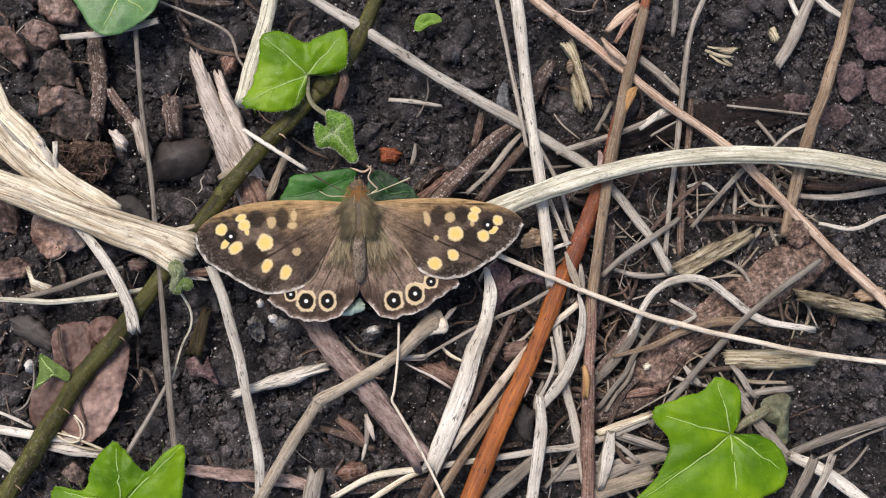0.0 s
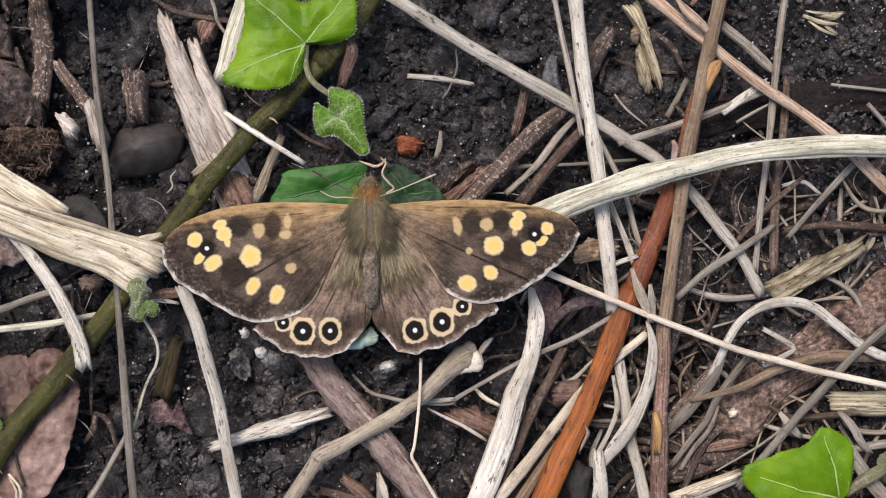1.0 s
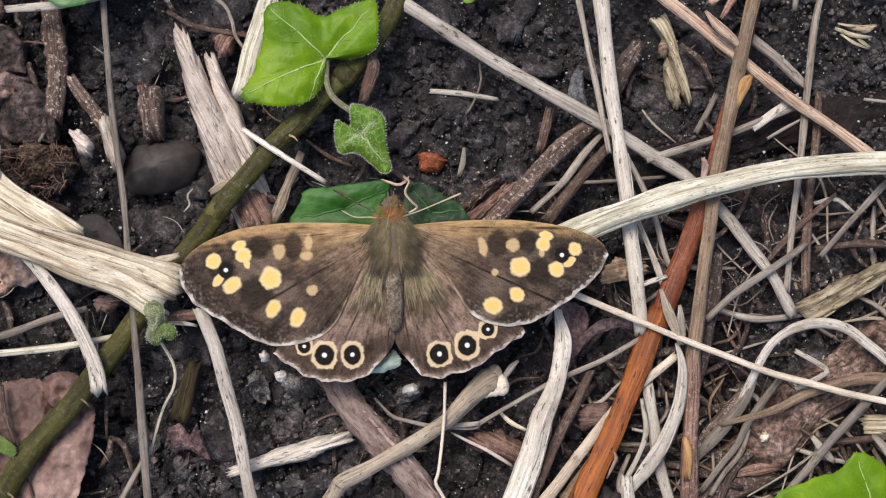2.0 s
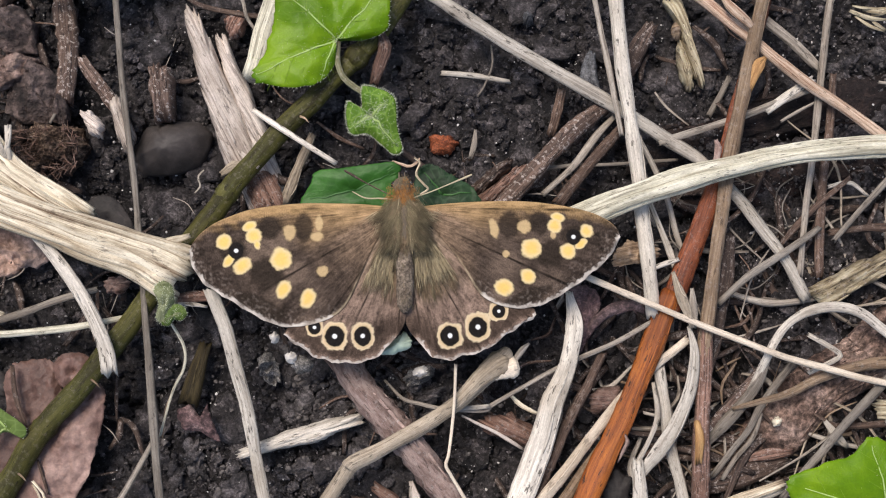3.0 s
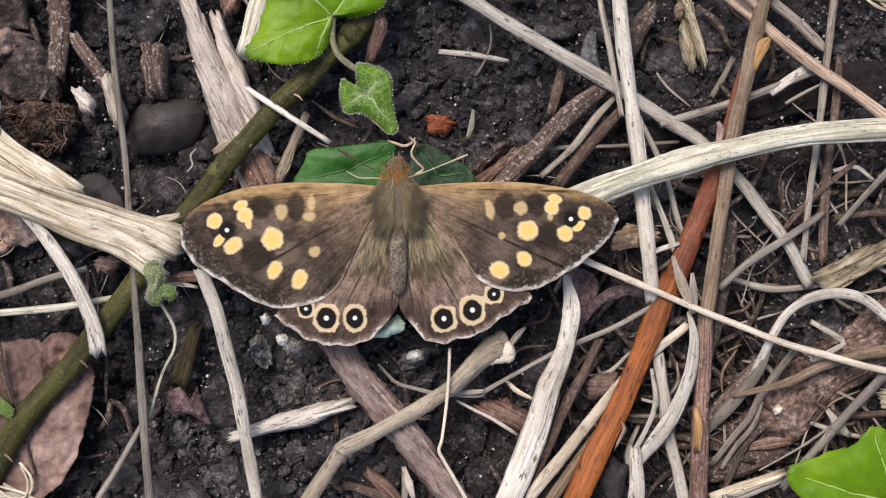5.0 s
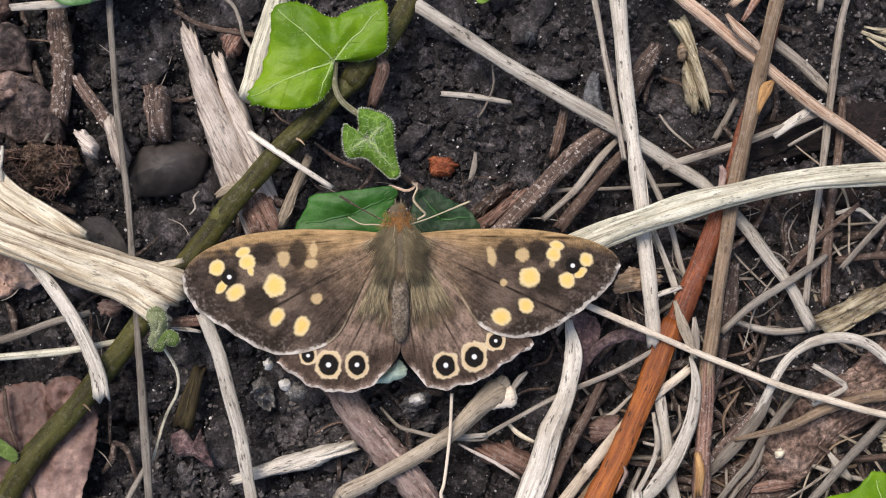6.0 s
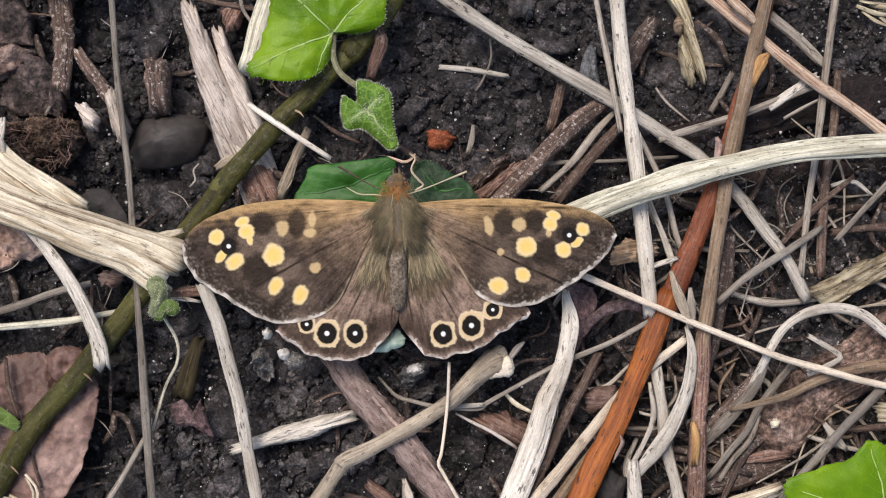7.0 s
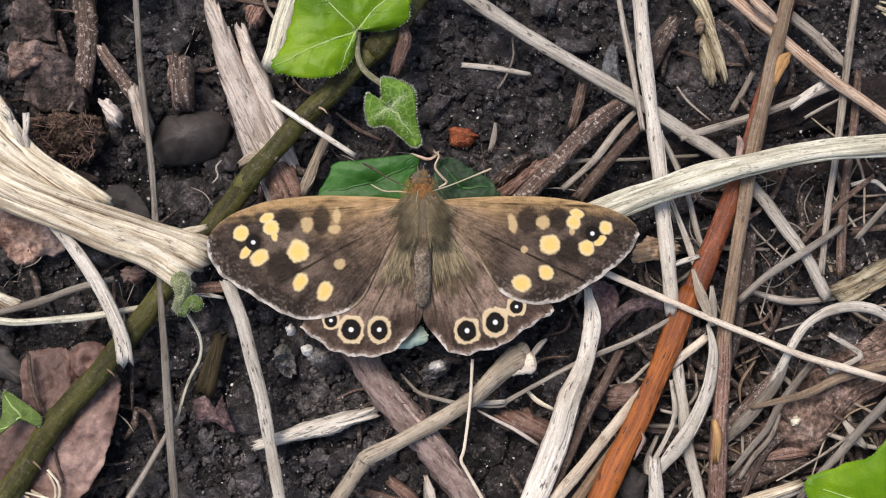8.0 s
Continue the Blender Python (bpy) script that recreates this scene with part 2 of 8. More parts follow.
MOULDY = fibre("mouldy_twig", (0.22, 0.15, 0.118), (0.11, 0.072, 0.056), (0.03, 0.019, 0.015), speck=0.8, contrast=0.8, mould=0.95)
REDWOOD = fibre("red_rotten_wood", (0.36, 0.22, 0.165), (0.20, 0.11, 0.08), (0.06, 0.03, 0.022), speck=0.9, contrast=0.9, mould=0.5)
VINE = fibre("green_brown_vine", (0.105, 0.100, 0.026), (0.060, 0.059, 0.014), (0.024, 0.021, 0.007), rough=0.55, speck=0.75, gloss=0.2, across=1.0, contrast=0.9, bump=0.4, tint=0.05, mould=0.12)
LOG = rough_matter("pitted_pinkish_bark", [(0.36, (0.075, 0.046, 0.036)), (0.47, (0.215, 0.142, 0.11)), (0.64, (0.39, 0.28, 0.23))], 0.3, 1.0, 0.75, 0.3, 0.5, grit=0.2, speckle=1.0, fine=2.2)
FLAKEBARK = rough_matter("cracked_pinkish_bark", [(0.34, (0.055, 0.034, 0.028)), (0.48, (0.22, 0.145, 0.118)), (0.66, (0.42, 0.31, 0.265))], 0.28, 1.0, 0.75, 0.3, 0.7, grit=0.2, speckle=0.8, fine=1.6)
PLATEBARK = rough_matter("cracked_dark_bark", [(0.32, (0.025, 0.018, 0.016)), (0.5, (0.115, 0.084, 0.075)), (0.68, (0.29, 0.215, 0.19))], 0.3, 1.0, 0.6, 0.45, 0.8, grit=0.25, speckle=0.9, fine=1.5)
CRUMBLE = rough_matter("crumbling_brown_bark", [(0.36, (0.018, 0.012, 0.009)), (0.48, (0.12, 0.077, 0.055)), (0.62, (0.36, 0.26, 0.19))], 0.8, 1.0, 0.85, 0.2, 0.8, speckle=1.0, fine=1.6)
PINKBARK = fibre("pink_bark_flake", (0.52, 0.37, 0.315), (0.34, 0.215, 0.178), (0.11, 0.06, 0.048), rough=0.75, speck=0.7, across=1.3, along=0.4, bump=1.0, mould=0.4)
TORNLEAF = rough_matter("tan_pink_leaf", [(0.34, (0.13, 0.065, 0.048)), (0.46, (0.40, 0.265, 0.205)), (0.62, (0.58, 0.42, 0.345))], 0.16, 0.7, 0.6, 0.35, 0.4, grit=0.1, speckle=0.4, fine=4.0)
LITTERLEAF = rough_matter("pinkish_brown_leaf", [(0.36, (0.095, 0.052, 0.040)), (0.48, (0.185, 0.108, 0.086)), (0.62, (0.37, 0.25, 0.21))], 0.09, 0.5, 0.5, 0.45, 0.3, grit=0.12, speckle=0.3, fine=6.0)
DARKLEAF = rough_matter("dark_wet_leaf", [(0.3, (0.013, 0.011, 0.010)), (0.5, (0.024, 0.020, 0.018)), (0.75, (0.045, 0.037, 0.034))], 0.25, 0.4, 0.6, 0.4, 0.25, speckle=0.4)
ROTLEAF = rough_matter("rotten_leaf", [(0.3, (0.034, 0.021, 0.022)), (0.5, (0.10, 0.064, 0.065)), (0.75, (0.23, 0.165, 0.162))], 0.4, 0.7, 0.6, 0.4, 0.3)
PURPLE = rough_matter("purple_leaf_scrap", [(0.3, (0.055, 0.031, 0.032)), (0.5, (0.15, 0.092, 0.092)), (0.75, (0.36, 0.26, 0.245))], 0.4, 0.7, 0.6, 0.4, 0.3)
REDCHIP = rough_matter("red_chip", [(0.3, (0.12, 0.03, 0.012)), (0.5, (0.30, 0.08, 0.03)), (0.75, (0.45, 0.17, 0.09))], 0.7, 0.5, 0.6, 0.4, 0.3)
GREYLEAF = rough_matter("blue_grey_leaf", [(0.3, (0.045, 0.047, 0.052)), (0.5, (0.105, 0.108, 0.115)), (0.75, (0.21, 0.21, 0.22))], 0.4, 0.6, 0.6, 0.35, 0.3)
GREYSTONE = rough_matter("grey_stone", [(0.3, (0.08, 0.075, 0.07)), (0.5, (0.2, 0.19, 0.18)), (0.75, (0.42, 0.4, 0.38))], 0.8, 0.7, 0.7, 0.3, 0.3)
IVY = foliage("fresh_ivy", (0.180, 0.310, 0.006), (0.108, 0.220, 0.003), (0.062, 0.150, 0.002), rough=0.3, gloss=0.2, through_light=0.12, pale=0.05)
DUSTY = foliage("dusty_green_shoot", (0.30, 0.32, 0.19), (0.20, 0.225, 0.115), (0.11, 0.135, 0.06), 0.75, 0.15, 0.12, 0.2)
DUSTY_GREEN = foliage("dull_green_shoot", (0.19, 0.26, 0.085), (0.12, 0.18, 0.045), (0.06, 0.10, 0.02), 0.7, 0.15, 0.12, 0.2)
# darker copy of the deep green leaf, with shade painted into its colour
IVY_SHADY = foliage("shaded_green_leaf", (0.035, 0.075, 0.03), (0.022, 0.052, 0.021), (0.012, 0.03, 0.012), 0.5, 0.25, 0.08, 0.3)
IVY_DARK = foliage("deep_green_leaf", (0.045, 0.15, 0.022), (0.026, 0.10, 0.013), (0.015, 0.06, 0.008), 0.4, 0.3, 0.1, 0.15)
IVY_BLUE = foliage("blue_green_ivy", (0.20, 0.36, 0.13), (0.12, 0.26, 0.085), (0.08, 0.19, 0.06), 0.33, 0.5, 0.2, 0.14)
IVY_YOUNG = foliage("downy_young_ivy", (0.25, 0.38, 0.07), (0.15, 0.28, 0.03), (0.08, 0.18, 0.012), 0.6, 0.3, 0.2, 0.35)
WITHERED = foliage("withered_leaf", (0.22, 0.24, 0.15), (0.135, 0.14, 0.085), (0.085, 0.058, 0.038), 0.6, 0.25, 0.15, 0.2)
VEIN = plain("pale_leaf_vein", (0.34, 0.46, 0.15), 0.5, 0.3, 0.35)
VEIN_SIDE = plain("faint_side_vein", (0.155, 0.265, 0.018), 0.45, 0.2, 0.2)
STALKDOWN = fibre("brownish_downy_stalk", (0.30, 0.30, 0.19), (0.17, 0.16, 0.085), (0.08, 0.06, 0.03), speck=0.3, contrast=0.8, mould=0.5, tint=0.05)
PEBBLE = rough_matter("smooth_grey_pebble", [(0.3, (0.026, 0.022, 0.020)), (0.5, (0.044, 0.037, 0.034)), (0.75, (0.072, 0.061, 0.056))], 0.18, 0.25, 0.6, 0.4, 0.2, speckle=0.25)
VEIN_DARK = plain("green_leaf_vein", (0.04, 0.115, 0.03), 0.5, 0.3, 0.2)
DOWN = plain("white_down", (0.62, 0.66, 0.50), 0.6, 0.2, 0.3)
WING = scales("wing_scales")
FUR = plain("grey_green_fur", (0.235, 0.195, 0.118), 0.75, 0.08, 0.5)
BROWNFUR = plain("brown_fur", (0.255, 0.185, 0.118), 0.75, 0.08, 0.55)
PALEFUR = plain("pale_tan_fur", (0.46, 0.38, 0.24), 0.75, 0.08, 0.35)
RUSTFUR = plain("rusty_fur", (0.36, 0.175, 0.06), 0.7, 0.12, 0.5)
ABDOMEN = rough_matter("grey_furry_abdomen", [(0.3, (0.12, 0.092, 0.070)), (0.5, (0.21, 0.168, 0.128)), (0.72, (0.33, 0.27, 0.21))], 0.6, 0.7, 0.8, 0.15, 0.3)
BODY = plain("dark_body", (0.115, 0.09, 0.064), 0.7, 0.2, 0.4)
ANTENNA = plain("pale_antenna", (0.42, 0.36, 0.24), 0.6, 0.3, 0.2)
EYE = plain("dark_eye", (0.02, 0.015, 0.012), 0.2, 0.6, 0.2)
MINT = plain("pale_mint_scrap", (0.44, 0.55, 0.45), 0.6, 0.3, 0.25)


# ---- building helpers ----
GROUPS = {"straw": "dry straws in the litter", "grass stalk": "dry grass stalks", "twig": "twigs in the litter", "root": "fine roots", "leaf": "ivy leaves",
          "bark": "pieces of bark", "wood": "pieces of split wood", "dead leaf": "dead leaves and scraps", "stone": "small stones", "stem": "dead woody stems", "stick": "sticks in the litter"}


def mottled(x, y, scale, seed):
    return np.array([noise.noise(Vector((a * scale, b * scale, seed))) for a, b in zip(x, y)])


def catmull(points, n, closed=False):
    p = np.array(points, float)
    if closed:
        q = np.vstack([p[-1], p, p[:2]])
        segs = len(p)
    else:
        q = np.vstack([2 * p[0] - p[1], p, 2 * p[-1] - p[-2]])
        segs = len(p) - 1
    s = np.linspace(0, segs, n, endpoint=not closed)
    i = np.minimum(s.astype(int), segs - 1)
    t = (s - i)[:, None]
    a, b, c, d = q[i], q[i + 1], q[i + 2], q[i + 3]
    return 0.5 * (2 * b + (c - a) * t + (2 * a - 5 * b + 4 * c - d) * t**2 + (3 * b - a - 3 * c + d) * t**3)


def mesh_object(name, verts, faces, mat, uvs=None, parent=None, smooth=True, origin=(0, 0, 0)):
    """A mesh object from arrays in millimetres; its origin lies at the given place."""
    o = np.array(origin, float)
    me = bpy.data.meshes.new(name)
    me.from_pydata(((np.asarray(verts, float) - o) * MM).tolist(), [], faces)
    if uvs is not None:
        loops = np.empty(len(me.loops), int)
        me.loops.foreach_get("vertex_index", loops)
        layer = me.uv_layers.new(name="UVMap")
        layer.data.foreach_set("uv", np.asarray(uvs, float)[loops].ravel())
    me.materials.append(mat)
    me.polygons.foreach_set("use_smooth", np.full(len(me.polygons), smooth))
    me.update()
    ob = new(name, me)
    ob.location = o * MM
    if parent is not None:
        ob.parent = parent
    return ob


def tube_path(points, widths, seed=0, wobble=0.05, step=0.7):
    """The smooth, slightly uneven middle line of a stem, its widths and its cross axes."""
    rng = np.random.RandomState(seed)
    p = np.array(points, float)[:, :3]
    length = np.linalg.norm(np.diff(p, axis=0), axis=1).sum()
    n = int(min(170, max(8, length / step)))
    c = catmull(p, n)
    w = np.interp(np.linspace(0, 1, n), np.linspace(0, 1, len(widths)), widths)
    run = np.r_[0, np.cumsum(np.linalg.norm(np.diff(c, axis=0), axis=1))]

    def uneven(size):
        knots = np.arange(0, run[-1] + 2 * size, size)
        return np.interp(run, knots, rng.normal(0, 1, len(knots)))

    c = c + np.stack([uneven(4.0) for _ in range(3)], 1) * (w * wobble)[:, None]
    w = w * (1 + 0.07 * uneven(3.0))
    t = np.gradient(c, axis=0)
    t /= np.linalg.norm(t, axis=1, keepdims=True) + 1e-9
    side = np.cross(t, (0, 0, 1.0))
    side[np.linalg.norm(side, axis=1) < 0.1] = (1, 0, 0)
    side /= np.linalg.norm(side, axis=1, keepdims=True)
    return c, w, run, t, side, np.cross(side, t), rng, uneven


def tube_arrays(points, widths, flat=0.7, seed=0, ridge=0.05, ragged=0.6, wobble=0.05, sides=14, step=0.7, lumpy=0.015):
    """A stem: an uneven, ridged, flattened tube along a smooth line, with torn ends. Verts, faces, UVs in mm."""
    c, w, run, t, side, up, rng, uneven = tube_path(points, widths, seed, wobble, step)
    n = len(c)
    ang = np.arange(sides) / sides * 2 * np.pi
    ridges = rng.normal(0, ridge, sides)
    slow = np.stack([uneven(5.0) * ridge * 0.6 for _ in range(sides)], 1)
    r = (1 + ridges[None] + slow + rng.normal(0, lumpy, (n, sides))) * w[:, None] / 2
    v = c[:, None] + side[:, None] * (np.cos(ang) * r)[..., None] + up[:, None] * (np.sin(ang) * r * flat)[..., None]
    v[0] -= t[0] * (rng.uniform(0, ragged, sides) * w[0])[:, None]
    v[-1] += t[-1] * (rng.uniform(0, ragged, sides) * w[-1])[:, None]
    verts = np.vstack([v.reshape(-1, 3), c[0], c[-1]])
    faces = []
    for i in range(n - 1):
        for k in range(sides):
            k2 = (k + 1) % sides
            faces.append((i * sides + k, i * sides + k2, (i + 1) * sides + k2, (i + 1) * sides + k))
    a, b = n * sides, n * sides + 1
    for k in range(sides):
        k2 = (k + 1) % sides
        faces.append((a, k2, k))
        faces.append((b, (n - 1) * sides + k, (n - 1) * sides + k2))
    u = np.abs((np.arange(sides) / sides) * 2 - 1) * np.pi * np.mean(w) * 0.5
    u = u + (np.arange(sides) > sides / 2) * 7.0
    uv = np.stack([np.tile(u, n), np.repeat(run, sides)], 1)
    uv = np.vstack([uv, [0, 0], [0, run[-1]]])
    return verts, faces, uv


def stem(name, points, widths, mat, label="", category="stem", group="", parent=None, strips=None, **how):
    """A stem or twig. A thick one is a stalk with loose fibre strips of its skin lying along it."""
    if strips is None:
        strips = 0 if parent is not None or np.mean(widths) < 1.15 else int(1 + 1.0 * np.mean(widths))
    widths = [0.92 * x for x in widths]
    v, f, uv = tube_arrays(points, widths, **how)
    if not strips:
        ob = mesh_object(name, v, f, mat, uv, parent)
        return tagged(ob, label, category, group or GROUPS.get(category, "")) if parent is None else tagged(ob, label)
    thing = new(name)
    tagged(thing, label, category, group or GROUPS.get(category, ""))
    mesh_object("stalk", v, f, mat, uv, thing)
    seed, flat = how.get("seed", 0), how.get("flat", 0.7)
    c, w, run, t, side, up, _, _ = tube_path(points, widths, seed, how.get("wobble", 0.05), how.get("step", 0.7))
    rng = np.random.RandomState(seed + 700)
    n = len(c)
    for _ in range(strips):
        ln = max(4, int(n * rng.uniform(0.12, 0.45)))
        i0 = rng.randint(0, max(1, n - ln))
        k = np.unique(np.linspace(i0, min(n - 1, i0 + ln), 7).astype(int))
        if len(k) < 3:
            continue
        a = np.radians(rng.uniform(15, 165)) + np.linspace(0, rng.normal(0, 0.12), len(k))
        line = c[k] + side[k] * (np.cos(a) * w[k] / 2 * 0.98)[:, None] + up[k] * (np.sin(a) * w[k] / 2 * flat * 1.0)[:, None]
        line[-1] += up[k[-1]] * rng.uniform(0, 0.25) + side[k[-1]] * rng.normal(0, 0.15)
        sw = rng.uniform(0.14, 0.30) * min(1.6, max(0.7, np.mean(w) / 2))
        vv, ff, uu = tube_arrays(line, [sw * 0.5, sw, sw, sw * 0.3], flat=0.6, seed=seed + 3, ragged=0.8, sides=6, ridge=0.1, wobble=0.1)
        mesh_object("strip", vv, ff, mat, uu, thing)
    return thing


def split_straw(name, points, width, mat, label, strands, spread=0.15, flat=0.5, seed=0, category="straw", fray=0.12, sag=0.0):
    """A broad straw that has split lengthwise into strands lying side by side, uneven at the torn end."""
    thing = new(name)
    tagged(thing, label, category, GROUPS.get(category, ""))
    rng = np.random.RandomState(seed)
    n = 26
    c, w, run, t, side, up, _, _ = tube_path(points, [0.84 * x for x in width], seed, 0.02, run_step(points, n))
    n = len(c)
    s = np.linspace(0, 1, n)
    for k in range(strands):
        q = (k + 0.5) / strands * 2 - 1
        off = q * (1 + spread * s**2) + rng.normal(0, 0.03) + rng.normal(0, 0.05) * s
        line = c + side * (off * w / 2)[:, None] + up * (np.sqrt(max(0, 1 - q * q)) * w * 0.5 * flat - sag * abs(q) * s + rng.normal(0, 0.10))[:, None]
        m = max(6, int(n * (1 - fray * rng.rand())))
        pick = np.unique(np.linspace(0, m - 1, 12).astype(int))
        sw = np.interp(s[pick], s, w) / strands * rng.uniform(1.7, 2.5)
        vv, ff, uu = tube_arrays(line[pick], sw.tolist(), flat=0.6, seed=seed + k, ridge=0.09, ragged=0.7, wobble=0.05, sides=12)
        mesh_object("strand", vv, ff, mat, uu, thing)
    return thing


def run_step(points, n):
    p = np.array(points, float)[:, :3]
    return np.linalg.norm(np.diff(p, axis=0), axis=1).sum() / n


def smooth_field(rng, amount, size):
    """A random smooth height over the plan, as a function of x and y in mm."""
    a = rng.uniform(0, 6.28, (4, 2))
    k = rng.normal(0, 1, (4, 2)) / size
    return lambda x, y: amount * sum(np.sin(k[i, 0] * x + k[i, 1] * y + a[i, 0]) for i in range(4)) / 2


def blade_arrays(outline, centre, rings=16, around=120, bulge=0.4, cup=0.0, wave=0.25, thick=0.22, jag=0.006, seed=0, tips=(), crease=0.25, crumple=0.0):
    """A leaf blade: a two-sided sheet that follows the outline, with a dent along each main vein."""
    rng = np.random.RandomState(seed)
    o = catmull(np.array(outline, float), around, closed=True)
    c = np.array(centre, float)
    o = c + (o - c) * (1 + rng.normal(0, jag, around))[:, None]
    field = smooth_field(rng, wave, 4.0)
    s = np.linspace(0, 1, rings + 1)[1:]
    v = c + (o - c)[None] * s[:, None, None]
    v = np.vstack([c[None], v.reshape(-1, 3)])
    q = np.r_[0, np.repeat(s, around)]
    dent = np.zeros(len(v))
    for tip in tips:
        d = np.array(tip, float)[:2] - c[:2]
        ln = np.linalg.norm(d)
        d /= ln
        rel = v[:, :2] - c[:2]
        al, ac = rel @ d, np.abs(rel @ np.array([-d[1], d[0]]))
        dent = np.maximum(dent, np.exp(-(ac / 0.9) ** 2) * ((al > -0.3) & (al < ln)))
    lift = bulge * np.sin(np.pi * q ** 0.8) + cup * q**2 + field(v[:, 0], v[:, 1]) * q - crease * dent
    if crumple:
        lift = lift + crumple * (mottled(v[:, 0], v[:, 1], 0.45, seed) + 0.5 * mottled(v[:, 0], v[:, 1], 1.3, seed + 4)) * (0.4 + 0.6 * q)
    v[:, 2] += lift
    n = len(v)
    under = v.copy()
    under[:, 2] -= thick
    under[-around:, 2] += thick * 0.6
    faces = []

    def idx(j, k):
        return 0 if j == 0 else 1 + (j - 1) * around + k % around

    for k in range(around):
        faces.append((0, idx(1, k), idx(1, k + 1)))
        faces.append((n, n + idx(1, k + 1), n + idx(1, k)))
        for j in range(1, rings):
            faces.append((idx(j, k), idx(j + 1, k), idx(j + 1, k + 1), idx(j, k + 1)))
            faces.append((n + idx(j, k), n + idx(j, k + 1), n + idx(j + 1, k + 1), n + idx(j + 1, k)))
        faces.append((idx(rings, k), n + idx(rings, k), n + idx(rings, k + 1), idx(rings, k + 1)))
    area = (o[:, 0] * np.roll(o[:, 1], -1) - np.roll(o[:, 0], -1) * o[:, 1]).sum()
    if area < 0:
        faces = [tuple(reversed(x)) for x in faces]
    verts = np.vstack([v, under])
    return verts, faces, verts[:, :2], v[-around:], v


def leaf(name, outline, centre, mat, label, tips=(), vein_mat=None, hairs=0, hair_len=0.32, vein_w=0.28, category="leaf", group="", side_veins=True, **how):
    """A leaf thing: blade, raised pale veins to the given tips with side veins, and down on the margin."""
    seed = how.get("seed", 0)
    rng = np.random.RandomState(seed + 50)
    v, f, uv, rim, top = blade_arrays(outline, centre, tips=tips, **how)
    if name == "dead_leaf":
        category = "dead leaf"
    thing = new(name)
    tagged(thing, label, category, group or GROUPS.get(category, ""))
    mesh_object("blade", v, f, mat, uv, thing)

    def height(x, y):
        k = np.argmin((top[:, 0] - x) ** 2 + (top[:, 1] - y) ** 2)
        return top[k, 2]

    if vein_mat:
        c = np.array(centre, float)
        for tip in tips:
            e = np.array(tip, float)[:2]
            line = []
            for s in np.linspace(0.0, 0.93, 9):
                xy = c[:2] + (e - c[:2]) * s + rng.normal(0, 0.08, 2) * (0 < s)
                line.append((*xy, height(*xy) + 0.03))
            vv, ff, uu = tube_arrays(line, [vein_w, vein_w * 0.3], flat=0.5, seed=seed, ragged=0, sides=6, ridge=0.05)
            mesh_object("vein", vv, ff, vein_mat, uu, thing)
            if not side_veins:
                continue
            d = (e - c[:2]) / np.linalg.norm(e - c[:2])
            for s in (0.3, 0.5, 0.7):
                for sg in (1, -1):
                    a = c[:2] + (e - c[:2]) * s
                    w = np.linalg.norm(e - c[:2]) * 0.28
                    g = d * 0.75 + sg * np.array([-d[1], d[0]]) * 0.75
                    line = [(*(a + g * w * q), height(*(a + g * w * q)) + 0.01) for q in (0, 0.33, 0.66, 1.0)]
                    vv, ff, uu = tube_arrays(line, [vein_w * 0.34, vein_w * 0.1], flat=0.5, seed=seed, ragged=0, sides=5, ridge=0.05)
                    mesh_object("vein", vv, ff, VEIN_SIDE if vein_mat == VEIN else vein_mat, uu, thing)
    if hairs:
        roots, dirs = [], []
        c = np.array(centre, float)
        for _ in range(hairs):
            kind = rng.rand()
            if kind < 0.35 and len(tips):
                e = np.array(tips[rng.randint(len(tips))], float)[:2]
                xy = c[:2] + (e - c[:2]) * rng.uniform(0, 0.95) ** 1.3 + rng.normal(0, 0.25, 2)
                p = np.array((*xy, height(*xy)))
                d = rng.normal(0, 0.7, 3) + (0, 0, 0.35)
            elif kind < 0.8:
                p = rim[rng.randint(len(rim))]
                d = (p - c) / (np.linalg.norm(p - c) + 1e-6) + rng.normal(0, 0.35, 3)
            else:
                p = top[rng.randint(len(top))]
                d = rng.normal(0, 0.5, 3) + (0, 0, 0.6)
            roots.append(p)
            dirs.append(d / np.linalg.norm(d) * hair_len * rng.uniform(0.3, 1.1))
        tagged(hair_mesh("down", np.array(roots), np.array(dirs), 0.03, DOWN, thing, seed), kind="stuff")
    return thing


